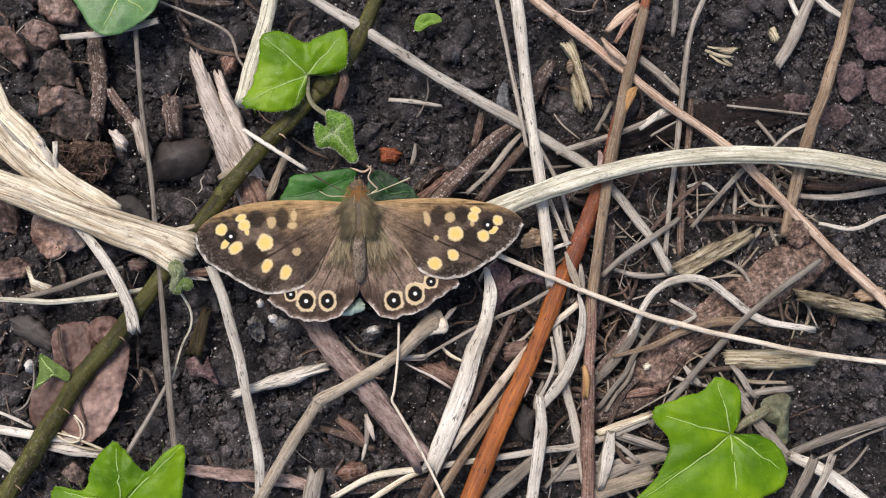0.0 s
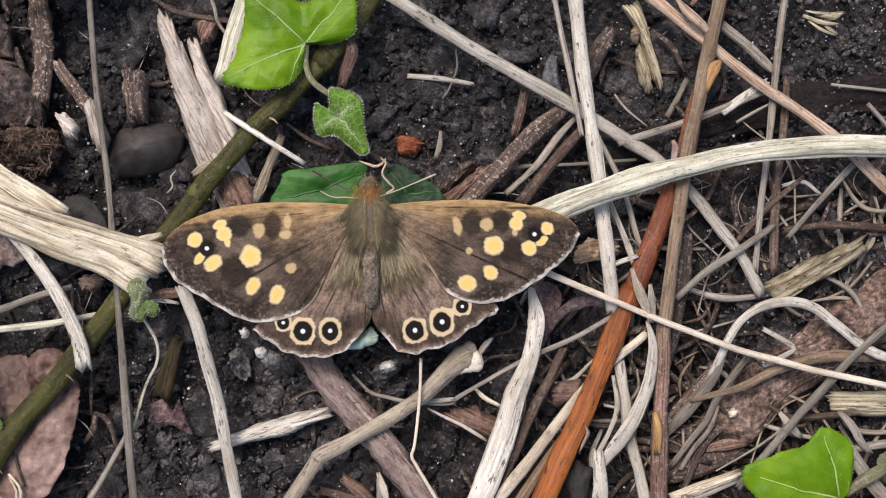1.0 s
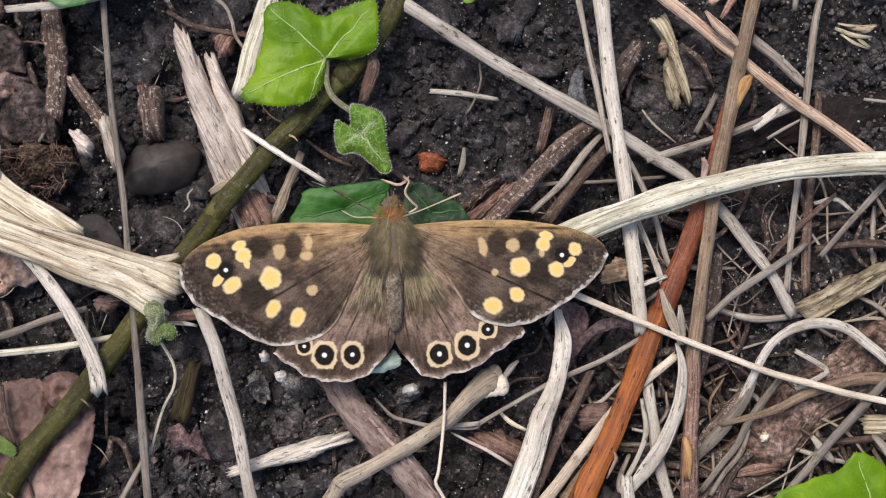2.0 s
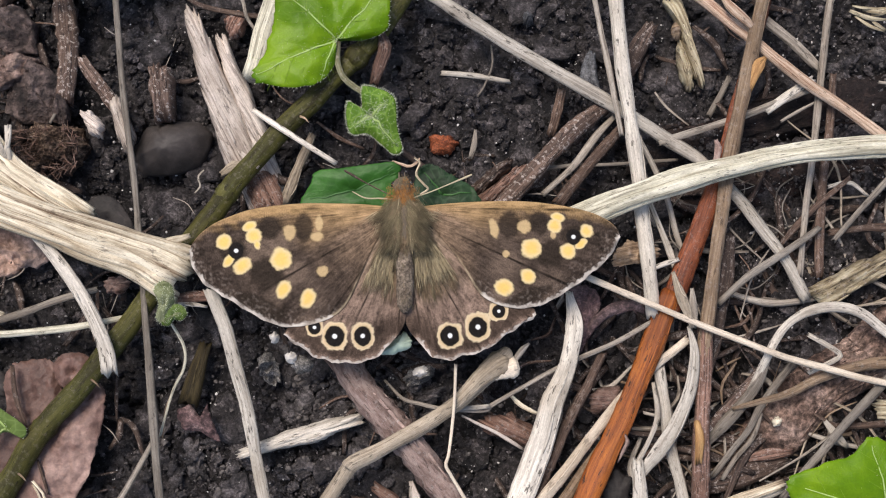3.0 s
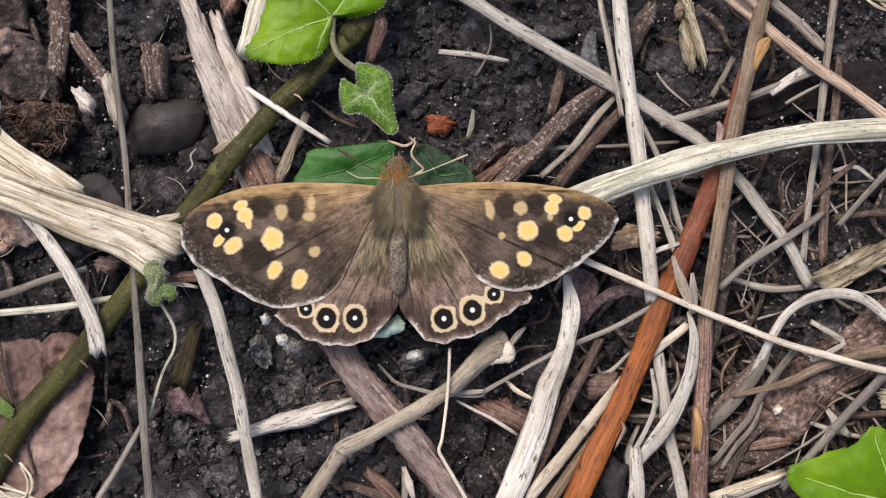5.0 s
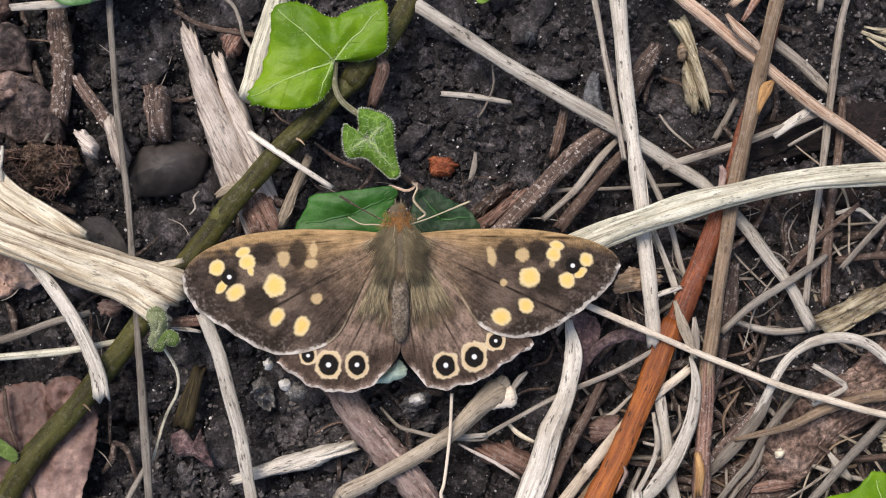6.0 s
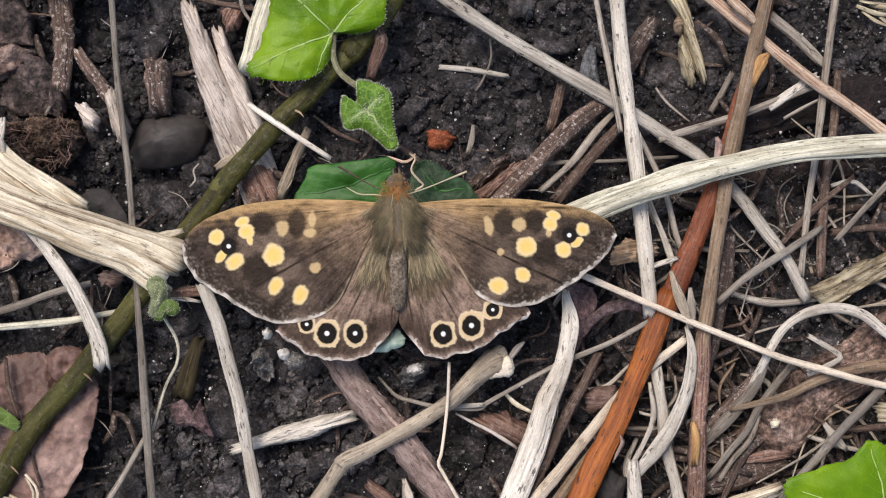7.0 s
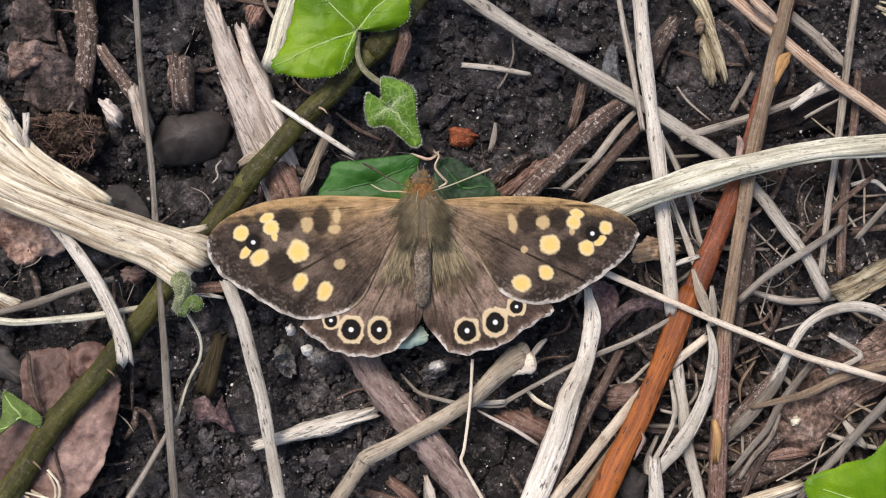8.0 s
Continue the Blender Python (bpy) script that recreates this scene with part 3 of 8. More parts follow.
def hair_mesh(name, roots, dirs, width, mat, parent, seed=0, droop=0.15, origin=(0, 0, 0)):
    """Many fine hairs as thin tapered three-sided blades, one mesh."""
    rng = np.random.RandomState(seed)
    n = len(roots)
    side = np.cross(dirs, rng.normal(0, 1, (n, 3)))
    side /= np.linalg.norm(side, axis=1, keepdims=True) + 1e-9
    other = np.cross(dirs, side)
    other /= np.linalg.norm(other, axis=1, keepdims=True) + 1e-9
    ln = np.linalg.norm(dirs, axis=1, keepdims=True)
    bend = side * ln * rng.normal(0, 0.10, (n, 1)) - np.array([0, 0, 1.0]) * ln * droop
    w = width * rng.uniform(0.6, 1.3, (n, 1))
    rows = []
    for s, k in ((0, 1.0), (0.5, 0.75)):
        mid = roots + dirs * s + bend * s * s
        for a in (0, 2.1, 4.2):
            rows.append(mid + (side * np.cos(a) + other * np.sin(a)) * w * k / 2)
    rows.append(roots + dirs + bend)
    v = np.stack(rows, 1).reshape(-1, 3)
    faces = []
    for i in range(n):
        b = i * 7
        for k in range(3):
            k2 = (k + 1) % 3
            faces.append((b + k, b + k2, b + 3 + k2, b + 3 + k))
            faces.append((b + 3 + k, b + 3 + k2, b + 6))
    return mesh_object(name, v, faces, mat, v[:, :2], parent, origin=origin)


def chunk(name, outline, z, thick, mat, label, category, seed=0, dome=6.0, rough=0.12, grain=0.0, group="", parent=None, around=72, rings=13, jag=0.07, tilt=(0, 0), ridged=0.0, slivers=0, facets=0):
    """A solid flake, chip or stone lying at height z: uneven top, thickness down its sides, ragged outline.
    dome: high is flat-topped, 2 is round; grain: direction of the fibres in degrees."""
    rng = np.random.RandomState(seed)
    p = np.array(outline, float)[:, :2]
    o = catmull(p, around, closed=True)
    at = np.linspace(0, len(p), around, endpoint=False)
    straight = np.stack([np.interp(at, np.arange(len(p) + 1), np.r_[p[:, k], p[0, k]]) for k in (0, 1)], 1)
    o = straight if facets else 0.4 * o + 0.6 * straight
    c = o.mean(0)
    span = np.abs(o - c).mean()
    worn = np.interp(np.arange(around), np.arange(0, around + 3, 3), np.r_[rng.normal(0, jag, len(np.arange(0, around + 3, 3)) - 1), 0])
    o = c + (o - c) * (1 + worn + rng.normal(0, jag * 0.4, around))[:, None]
    s = np.linspace(0, 1, rings + 1)[1:]
    xy = np.vstack([c[None], (c + (o - c)[None] * s[:, None, None]).reshape(-1, 2)])
    q = np.r_[0, np.repeat(s, around)]
    g = np.radians(grain)
    al, ac = (xy - c) @ np.array([np.cos(g), np.sin(g)]), (xy - c) @ np.array([-np.sin(g), np.cos(g)])
    h = thick * (1 - q**dome) * 0.85
    lumps = [(0.35, 3.0), (0.9, 1.6), (2.2, 0.8)]
    if ridged:
        lumps = []
    for size, amount in lumps:
        h = h + rough * amount * thick * 0.6 * (0.35 - 1.6 * np.abs(mottled(xy[:, 0], xy[:, 1], size, seed * 1.7))) * (1 - 0.6 * q**4)
    if ridged:
        wave = np.interp(ac, np.linspace(-span * 3, span * 3, 60), rng.normal(0, 1, 60))
        h = h + ridged * wave * (1 - q**8)
    if facets:
        slopes = rng.normal(0, 0.30 * thick / span, (facets, 2))
        planes = np.stack([(xy - c) @ g2 + thick * rng.uniform(0.75, 1.15) for g2 in slopes])
        h = np.minimum(planes.min(0), thick * 1.25 * (1 - q**14)) + thick * (0.10 * mottled(xy[:, 0], xy[:, 1], 0.7, seed) - 0.16 * np.clip(1 - 7 * np.abs(mottled(xy[:, 0], xy[:, 1], 0.55, seed + 2)), 0, 1) + 0.07 * mottled(xy[:, 0], xy[:, 1], 2.2, seed + 4))
    h = h + (xy - c) @ np.array(tilt, float)
    top = np.c_[xy, z + h]
    n = len(top)
    base = o.copy()
    low = np.c_[c + (base - c) * 0.96, np.full(around, z - 0.5 * thick) + ((base - c) @ np.array(tilt, float))]
    verts = np.vstack([top, low])
    faces = []

    def idx(j, k):
        return 0 if j == 0 else 1 + (j - 1) * around + k % around

    for k in range(around):
        faces.append((0, idx(1, k), idx(1, k + 1)))
        for j in range(1, rings):
            faces.append((idx(j, k), idx(j + 1, k), idx(j + 1, k + 1), idx(j, k + 1)))
        faces.append((idx(rings, k), n + k, n + (k + 1) % around, idx(rings, k + 1)))
    faces.append(tuple(n + k for k in reversed(range(around))))
    if (o[:, 0] * np.roll(o[:, 1], -1) - np.roll(o[:, 0], -1) * o[:, 1]).sum() < 0:
        faces = [tuple(reversed(x)) for x in faces]
    uv = np.vstack([np.c_[ac, al], np.c_[(base - c) @ np.array([-np.sin(g), np.cos(g)]) + 1, (base - c) @ np.array([np.cos(g), np.sin(g)])]])
    if slivers:
        thing = new(name)
        tagged(thing, label, category, group or GROUPS.get(category, ""))
        mesh_object("body", verts, faces, mat, uv, thing)
        d = np.array([np.cos(g), np.sin(g)])
        for _ in range(slivers):
            k = rng.randint(1, 1 + (rings - 3) * around)
            ln = span * rng.uniform(0.5, 1.2)
            line = []
            for q in np.linspace(-0.5, 0.5, 5):
                at = xy[k] + d * ln * q
                near = np.argmin(((xy - at) ** 2).sum(1))
                line.append((*at, top[near, 2] + 0.02))
            vv, ff, uu = tube_arrays(line, [0.12, 0.35, 0.4, 0.3, 0.1], flat=0.5, seed=seed + k, ragged=0.8, sides=7)
            mesh_object("sliver", vv, ff, mat, uu, thing)
        return thing
    ob = mesh_object(name, verts, faces, mat, uv, parent, origin=(c[0], c[1], z) if parent is None else (0, 0, 0))
    return tagged(ob, label, category, group or GROUPS.get(category, "")) if parent is None else tagged(ob, label)


# ---- ground ----
HOLLOWS = [(-32.1, -14.5, 4.5, 4), (36.6, -14.4, 4, 3), (-24.4, -16, 1.8, 2.5), (10.2, -10.2, 3, 2), (-37.3, 15.7, 3, 2),
           (36.8, -15.2, 2.6, 3.0), (19.2, -8.8, 2.2, 2.5), (35.9, -5.5, 2.4, 2.2), (17.7, 7.2, 2.4, 2.2), (31.4, 4.1, 2.5, 2.0), (-27.6, -15.1, 1.8, 2.0), (-33.6, 7.2, 2.5, 2.0), (29.3, 8.0, 2.0, 1.6), (-1.4, -22.4, 2.2, 2.0), (-32.0, -16.5, 1.8, 2.2), (-27.1, 7.6, 3.0, 2.4), (37.9, -9.4, 2.6, 2.0), (39.2, -22.3, 2.4, 1.8)]  # x, y, radius, depth


def hollow(x, y):
    """Dark hollows in the soil."""
    return -sum(d * np.exp(-((x - a) ** 2 + (y - b) ** 2) / r**2) for a, b, r, d in HOLLOWS)


def soil_height(x, y):
    """Height of the crumbly soil over the plan, in mm."""
    h = np.zeros_like(x)
    for i in range(x.shape[0]):
        for j in range(x.shape[1]):
            p = Vector((x[i, j], y[i, j], 0.0))
            h[i, j] = 1.6 * noise.noise(p * 0.07) + 1.1 * noise.noise(p * 0.22 + Vector((9, 3, 0))) + 0.9 * noise.noise(p * 0.55 + Vector((2, 7, 1))) + 0.45 * noise.noise(p * 1.3 + Vector((5, 1, 4)))
    return h + hollow(x, y)


def build_ground():
    # Fine in the middle, ever wider cells outwards, to the horizon.
    fine_x, fine_y = np.arange(-64, 84.1, 0.45), np.arange(-54, 52.1, 0.45)
    far = np.array([6.0, 20, 60, 200, 1000, 6000, 60000, 1000000])
    xs, ys = np.r_[fine_x[0] - far[::-1], fine_x, fine_x[-1] + far], np.r_[fine_y[0] - far[::-1], fine_y, fine_y[-1] + far]
    gx, gy = np.meshgrid(xs, ys)
    gz = soil_height(gx, gy) - 3.2
    edge = np.maximum(np.abs(gx - 6) / 90, np.abs(gy) / 75)
    gz[edge > 3] = -3.2
    ny, nx = gx.shape
    v = np.stack([gx, gy, gz], -1).reshape(-1, 3)
    f = [(i * nx + j, i * nx + j + 1, (i + 1) * nx + j + 1, (i + 1) * nx + j) for i in range(ny - 1) for j in range(nx - 1)]
    ob = mesh_object("ground", v, f, SOIL, v[:, :2])
    tagged(ob, "black crumbly garden soil with fine grit", "soil", kind="structure")


def ball_template(sub):
    bm = bmesh.new()
    bmesh.ops.create_icosphere(bm, subdivisions=sub, radius=1.0)
    v = np.array([x.co[:] for x in bm.verts])
    f = np.array([[y.index for y in x.verts] for x in bm.faces])
    bm.free()
    return v, f


def scatter(name, label, category, count, area, sizes, mat, seed, low=-3.0, flatten=0.75, lump=0.3, sub=2, patchy=None):
    """Uncountable crumbs joined into one mesh."""
    rng = np.random.RandomState(seed)
    bv, bf = ball_template(sub)
    vs, fs = [], []
    for i in range(count):
        r = sizes[0] * (sizes[1] / sizes[0]) ** (rng.rand() ** 2.2)
        x, y = rng.uniform(area[0], area[1]), rng.uniform(area[2], area[3])
        while patchy is not None and noise.noise(Vector((x * 0.16, y * 0.16, seed * 3.1))) + 0.6 * noise.noise(Vector((x * 0.6, y * 0.6, seed))) < patchy + rng.normal(0, 0.12):
            x, y = rng.uniform(area[0], area[1]), rng.uniform(area[2], area[3])
        z = low + 1.6 * noise.noise(Vector((x, y, 0)) * 0.07) + 1.1 * noise.noise(Vector((x, y, 0)) * 0.22 + Vector((9, 3, 0))) + r * 0.3 + hollow(x, y)
        k = rng.normal(0, 1, (3, 3))
        d = 1 + lump * (np.sin(bv @ k[0] * 2.2) + np.sin(bv @ k[1] * 3.7)) / 2 + rng.normal(0, 0.09, len(bv))
        if sub > 2:
            d = d + 0.22 * mottled(bv[:, 0] * 2 + i, bv[:, 1] * 2 + bv[:, 2] * 3, 1.3, i * 0.37) - rng.normal(0, 0.05, len(bv))
        q = bv * d[:, None] * r * np.array([rng.uniform(0.7, 1.3), rng.uniform(0.7, 1.3), flatten])
        a = rng.uniform(0, 6.28)
        q[:, :2] = q[:, :2] @ np.array([[np.cos(a), -np.sin(a)], [np.sin(a), np.cos(a)]])
        vs.append(q + (x, y, z))
        fs.append(bf + i * len(bv))
    v = np.vstack(vs)
    ob = mesh_object(name, v, np.vstack(fs).tolist(), mat, v[:, :2], smooth=sub > 2)
    return tagged(ob, label, category, kind="stuff")


build_ground()
PATCH = (-60, 85, -46, 45)
scatter("soil_clods", "dark rough clods of damp soil", "soil crumbs", 1500, PATCH, (0.7, 2.2), CLOD, 4, low=-3.3, lump=0.6, sub=3, flatten=0.6)
scatter("soil_crumbs", "dark crumbs of damp soil", "soil crumbs", 7500, PATCH, (0.2, 0.75), CLOD, 8, low=-2.75, lump=0.75, sub=2, flatten=0.6)
scatter("soil_lumps", "greyish lumps of damp soil", "soil crumbs", 420, (-34, 2, -38, -6), (0.35, 1.2), LUMP, 24, low=-2.7, lump=0.8, sub=3, flatten=0.65, patchy=-0.1)
scatter("soil_lumps", "greyish lumps of soil in patches", "soil crumbs", 700, PATCH, (0.3, 1.0), LUMP, 25, low=-2.7, lump=0.8, sub=3, flatten=0.65, patchy=0.15)
scatter("fine_soil", "fine dark soil crumbs", "soil crumbs", 24000, PATCH, (0.08, 0.32), CLOD, 6, low=-2.2, sub=1, lump=0.5)
scatter("grey_crumbs", "small greyish crumbs of earth", "soil crumbs", 7000, PATCH, (0.05, 0.26), GREYGRIT, 7, low=-1.9, sub=1, lump=0.5, patchy=0.1)
scatter("grey_crumbs", "greyish crumbs of earth in a patch", "soil crumbs", 800, (46, 84, 8, 32), (0.08, 0.34), GREYGRIT, 17, low=-2.0, sub=2, lump=0.5)
scatter("grey_crumbs", "greyish crumbs of earth in a patch", "soil crumbs", 1100, (56, 82, -28, 6), (0.08, 0.4), GREYGRIT, 18, low=-2.0, sub=2, lump=0.5)
scatter("grey_crumbs", "greyish crumbs of earth beside the vine", "soil crumbs", 600, (-30, 0, -32, -8), (0.08, 0.4), GREYGRIT, 19, low=-2.0, sub=2, lump=0.5)
scatter("grit", "tiny pale mineral grains on the soil", "grit", 4200, PATCH, (0.04, 0.17), GRIT, 5, low=-1.6, sub=1, patchy=-0.1)


BARE = [(-7, 25, 12.5, 35), (-33, -10, -30, -8), (-36, -16, 5, 32), (44, 72, 9, 33), (58, 72, -40, -16)]  # stretches of bare soil: x0, x1, y0, y1


def litter(name, label, count, area, lengths, widths, mat, seed, low=-2.4, high=0.2, curl=0.13):
    """Uncountable slivers of dry matter, one mesh."""
    rng = np.random.RandomState(seed)
    vs, fs, us, at = [], [], [], 0
    for i in range(count):
        x, y, z = rng.uniform(area[0], area[1]), rng.uniform(area[2], area[3]), low + (high - low) * rng.rand() ** 2
        if any(b[0] < x < b[1] and b[2] < y < b[3] for b in BARE) and rng.rand() < 0.95:
            continue
        a, ln, w = rng.uniform(0, 6.28), rng.uniform(*lengths), rng.uniform(*widths)
        d = np.array((np.cos(a), np.sin(a), rng.normal(0, 0.12))) * ln / 2
        side = np.array((-np.sin(a), np.cos(a), 0)) * ln * rng.normal(0, curl)
        v, f, u = tube_arrays([np.array((x, y, z)) - d, np.array((x, y, z)) + side, np.array((x, y, z)) + d], [w * 0.6, w, w * 0.5], flat=rng.uniform(0.3, 0.9), seed=seed * 1000 + i, sides=6, ragged=0.8)
        vs.append(v)
        fs += [tuple(q + at for q in g) for g in f]
        us.append(u + rng.uniform(0, 500, 2))
        at += len(v)
    ob = mesh_object(name, np.vstack(vs), fs, mat, np.vstack(us))
    return tagged(ob, label, "plant litter", kind="stuff")


EVERYWHERE = (-55, 72, -46, 46)
litter("plant_litter", "small brown slivers of rotting plant matter", 180, EVERYWHERE, (1.5, 6), (0.2, 0.7), BROWN, 31)
litter("plant_litter", "dark slivers of rotting wood on soil", 380, EVERYWHERE, (2, 7), (0.3, 1.2), DARK, 32)
litter("plant_litter", "fine pale fibres scattered on the soil", 110, EVERYWHERE, (1.5, 6), (0.08, 0.22), GREY_STEM, 33)
litter("plant_litter", "grey brown dry grass pieces piled up", 50, (16, 66, -42, 4), (4, 15), (0.25, 0.8), GREY_STEM, 34, high=0.4)
litter("plant_litter", "pale bits of dry grass in a heap", 20, (27, 50, -6, 8), (2, 7), (0.15, 0.4), GREY_STEM, 37, low=-1.5, high=0.4)
litter("plant_litter", "pale dry grass pieces beside the log", 30, (44, 66, -34, 8), (4, 14), (0.25, 0.8), TWIGTAN, 39, high=0.6)
litter("plant_litter", "brown bits of dry grass in a heap", 40, (20, 60, -38, -14), (2, 8), (0.15, 0.5), TAN, 38, low=-1.8, high=0.2)
litter("plant_litter", "brown dry grass pieces piled up", 110, (16, 66, -42, 6), (4, 14), (0.3, 1.3), DARK, 35, high=0.3)

# ---- green vine and ivy ----
def build_vine():
    line = [(3.89, 35.43, 2), (1.28, 29.17, 2.6), (-3.09, 23.03, 3), (-9.03, 17.53, 3), (-13.25, 13.63, 3), (-19.14, 7.39, 3), (-24.27, 0.8, 2.6), (-29.73, -5.76, 2.4), (-35.17, -12.27, 2.2), (-40.13, -17.58, 2), (-45.07, -24.43, 2), (-49.16, -30.48, 2), (-52.41, -35.37, 2)]
    thing = new("vine")
    tagged(thing, "olive green woody vine stem lying over the litter", "vine")
    v, f, uv = tube_arrays(line, [2.2, 2.4, 2.4, 2.6, 2.9], flat=0.92, seed=1, ridge=0.015)
    mesh_object("stalk", v, f, VINE, uv, thing)
    c = catmull(line, 200)
    for k in (38, 84, 150, 176):
        vv, ff, uu = tube_arrays(c[k - 2:k + 3], [2.3, 2.75, 2.95, 2.75, 2.3], flat=0.95, seed=k, ridge=0.04, ragged=0.0, wobble=0.01, step=0.25)
        mesh_object("node", vv, ff, VINE, uu, thing)
    for k in (60, 100, 133, 160, 188):
        p = c[k] + (0.5, -0.4, 1.1)
        vv, ff, uu = tube_arrays([p, p + (0.5, -0.3, 0.4), p + (0.9, -0.8, 0.4)], [0.3, 0.25, 0.1], seed=k, sides=6)
        mesh_object("rootlet", vv, ff, TAN, uu, thing)


build_vine()
leaf("ivy_leaf", [(-15.99, 18.81, 6.5), (-14.58, 21.68, 6), (-13.39, 25.27, 6), (-12.87, 28.62, 6.5), (-9.87, 29.03, 6), (-6.78, 27.47, 5.5), (-4.14, 28.37, 6), (-0.99, 28.81, 6), (-0.85, 25.12, 6), (-1.51, 23.45, 5.6), (-3.81, 22.74, 5.2), (-6.47, 22.75, 5), (-7.04, 20.24, 5.4), (-8.93, 18.1, 6), (-12.1, 17.6, 6.4)], (-6.77, 22.88, 5.2), IVY,
     "fresh green ivy leaf with pale veins and downy margin", [(-16.05, 18.91, 6), (-12.76, 28.75, 6), (-1.01, 28.56, 6), (-8.77, 18.17, 6)], VEIN, hairs=1300, hair_len=0.26, seed=2, bulge=0.9, wave=0.5, crumple=0.35, jag=0.012, vein_w=0.22)
leaf("young_ivy_leaf", [(-4.16, 17.37, 5.8), (-2.47, 17.15, 6), (-0.75, 15.99, 6), (-0.62, 13.15, 5.8), (-0.18, 10.59, 5.2), (-1.17, 10.14, 5.2), (-2.46, 11.26, 5.4), (-3.88, 12.44, 5.2), (-5.59, 12.53, 5), (-6.08, 14.27, 5), (-5.7, 15.94, 5.2), (-4.39, 15.16, 5.2)], (-3.37, 14.32, 5.6), IVY_YOUNG,
     "small unfolding ivy leaf covered with white down", [(-0.54, 10.76, 5), (-5.69, 13.15, 5), (-1.3, 15.89, 6)], VEIN, hairs=2600, hair_len=0.34, seed=3, bulge=0.7, wave=0.5, crumple=0.45, side_veins=False, vein_w=0.24)
stem("leaf_stalk", [(-6.71, 22.76, 5), (-6.75, 20.31, 5), (-5.95, 18.4, 5), (-3.3, 16.21, 5.6)], [0.8, 0.75, 0.7, 0.6], STALKDOWN, "downy brownish green leaf stalk of the ivy", "leaf stalk", seed=4, flat=0.9, ragged=0)
leaf("broad_leaf", [(-11.36, 4.55, 4.2), (-10.22, 7.4, 4.4), (-9.56, 8.57, 4.6), (-6.7, 8.81, 4.8), (-3.66, 9.04, 5), (-1.25, 9.25, 5), (-0.42, 8.75, 4.8), (-0.64, 7.87, 4.6), (-1.01, 6.32, 4.4), (-0.62, 3.89, 4.2), (-5.71, 3.66, 4.2)], (-5.46, 6.34, 4.8), IVY_DARK,
     "deep green torn leaf under the butterfly's head", [(-10.71, 5.48, 4.4), (-1.3, 8.02, 4.6)], VEIN_DARK, seed=5, bulge=0.35, side_veins=False, jag=0.008, crumple=0.2)
# right part of the leaf by the head; its shade is in the colour
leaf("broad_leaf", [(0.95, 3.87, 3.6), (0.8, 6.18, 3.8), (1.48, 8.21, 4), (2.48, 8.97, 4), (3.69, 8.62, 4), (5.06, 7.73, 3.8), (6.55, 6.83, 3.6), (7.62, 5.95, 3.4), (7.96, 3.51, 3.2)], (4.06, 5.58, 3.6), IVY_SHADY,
     "green leaf lobe beside the head, coloured dark for shade", [(7.49, 5.71, 3.4), (2.03, 8.25, 4)], VEIN_DARK, seed=105, bulge=0.3, side_veins=False, jag=0.015, crumple=0.3)
stem("petal_curl", [(-1.25, 9.33, 4.8), (-0.29, 8.91, 5), (0.54, 8.64, 5), (1.28, 8.95, 5.2), (1.66, 9.4, 5.4)], [0.2, 0.35, 0.4, 0.35, 0.2], PINKSTRAW, "pale curled scrap on the edge of the leaf", "scrap", flat=0.4, seed=405, sides=10)
leaf("ivy_leaf", [(35.98, -40.83, 4.5), (39.46, -37.1, 4.5), (41.89, -32.26, 4.5), (40.01, -29.05, 4.5), (39.9, -27.13, 4.5), (43.5, -25.83, 4.4), (47.28, -24.85, 4.2), (49.34, -23.13, 4), (52.02, -24.49, 4), (52.62, -26.37, 4), (52.4, -29.01, 3.8), (51.37, -31.23, 3.4), (54.66, -31.63, 3.8), (57.41, -33.45, 4), (58.55, -36.71, 4), (57.46, -39.2, 4), (54.26, -40.8, 4.2), (50.36, -42.9, 4.5), (42.26, -43.19, 4.5)], (50.95, -31.44, 3.4), IVY,
     "bright green ivy leaf with a lobed outline", [(36.84, -40.1, 4.5), (40.91, -28.07, 4.4), (49.31, -23.53, 4), (57.87, -37.07, 4), (50.56, -42.19, 4)], VEIN, hairs=450, hair_len=0.2, seed=6, bulge=1.1, wave=0.6, crumple=0.25, jag=0.01, vein_w=0.24)
leaf("ivy_leaf", [(-44.88, -36.4, 3.5), (-44.39, -33.1, 3.5), (-40.29, -33.66, 3.5), (-39.1, -30.3, 3.5), (-37.08, -28.05, 3.8), (-35.54, -27.35, 4), (-34.2, -29.02, 3.6), (-31.68, -31.69, 3.4), (-29.01, -29.16, 3.8), (-26.6, -28.34, 4), (-26.41, -31.68, 3.6), (-27.17, -36.34, 3.4), (-28.95, -40.18, 3), (-36.78, -41.24, 3), (-43.7, -39.26, 3)], (-35.35, -35.89, 3), IVY,
     "fresh green ivy leaf with three pointed lobes", [(-35.55, -27.66, 4), (-26.94, -28.87, 4), (-44.17, -33.58, 3.5)], VEIN, hairs=500, hair_len=0.2, seed=7, bulge=0.9, wave=0.5, crumple=0.4, jag=0.01, vein_w=0.24)
leaf("ivy_leaf", [(-39.93, 38.52, 5), (-37.9, 32.71, 5), (-35.84, 30.17, 5), (-32.91, 30.04, 5), (-29.67, 31.86, 5), (-27.6, 34.07, 5), (-26.89, 37.98, 5), (-33.47, 41.54, 5)], (-32.48, 35.75, 5), IVY_BLUE,
     "bluish green ivy leaf with pale veins", [(-35.44, 30.32, 5), (-28.84, 32.73, 5), (-38.42, 36, 5)], VEIN, seed=8, bulge=0.6)
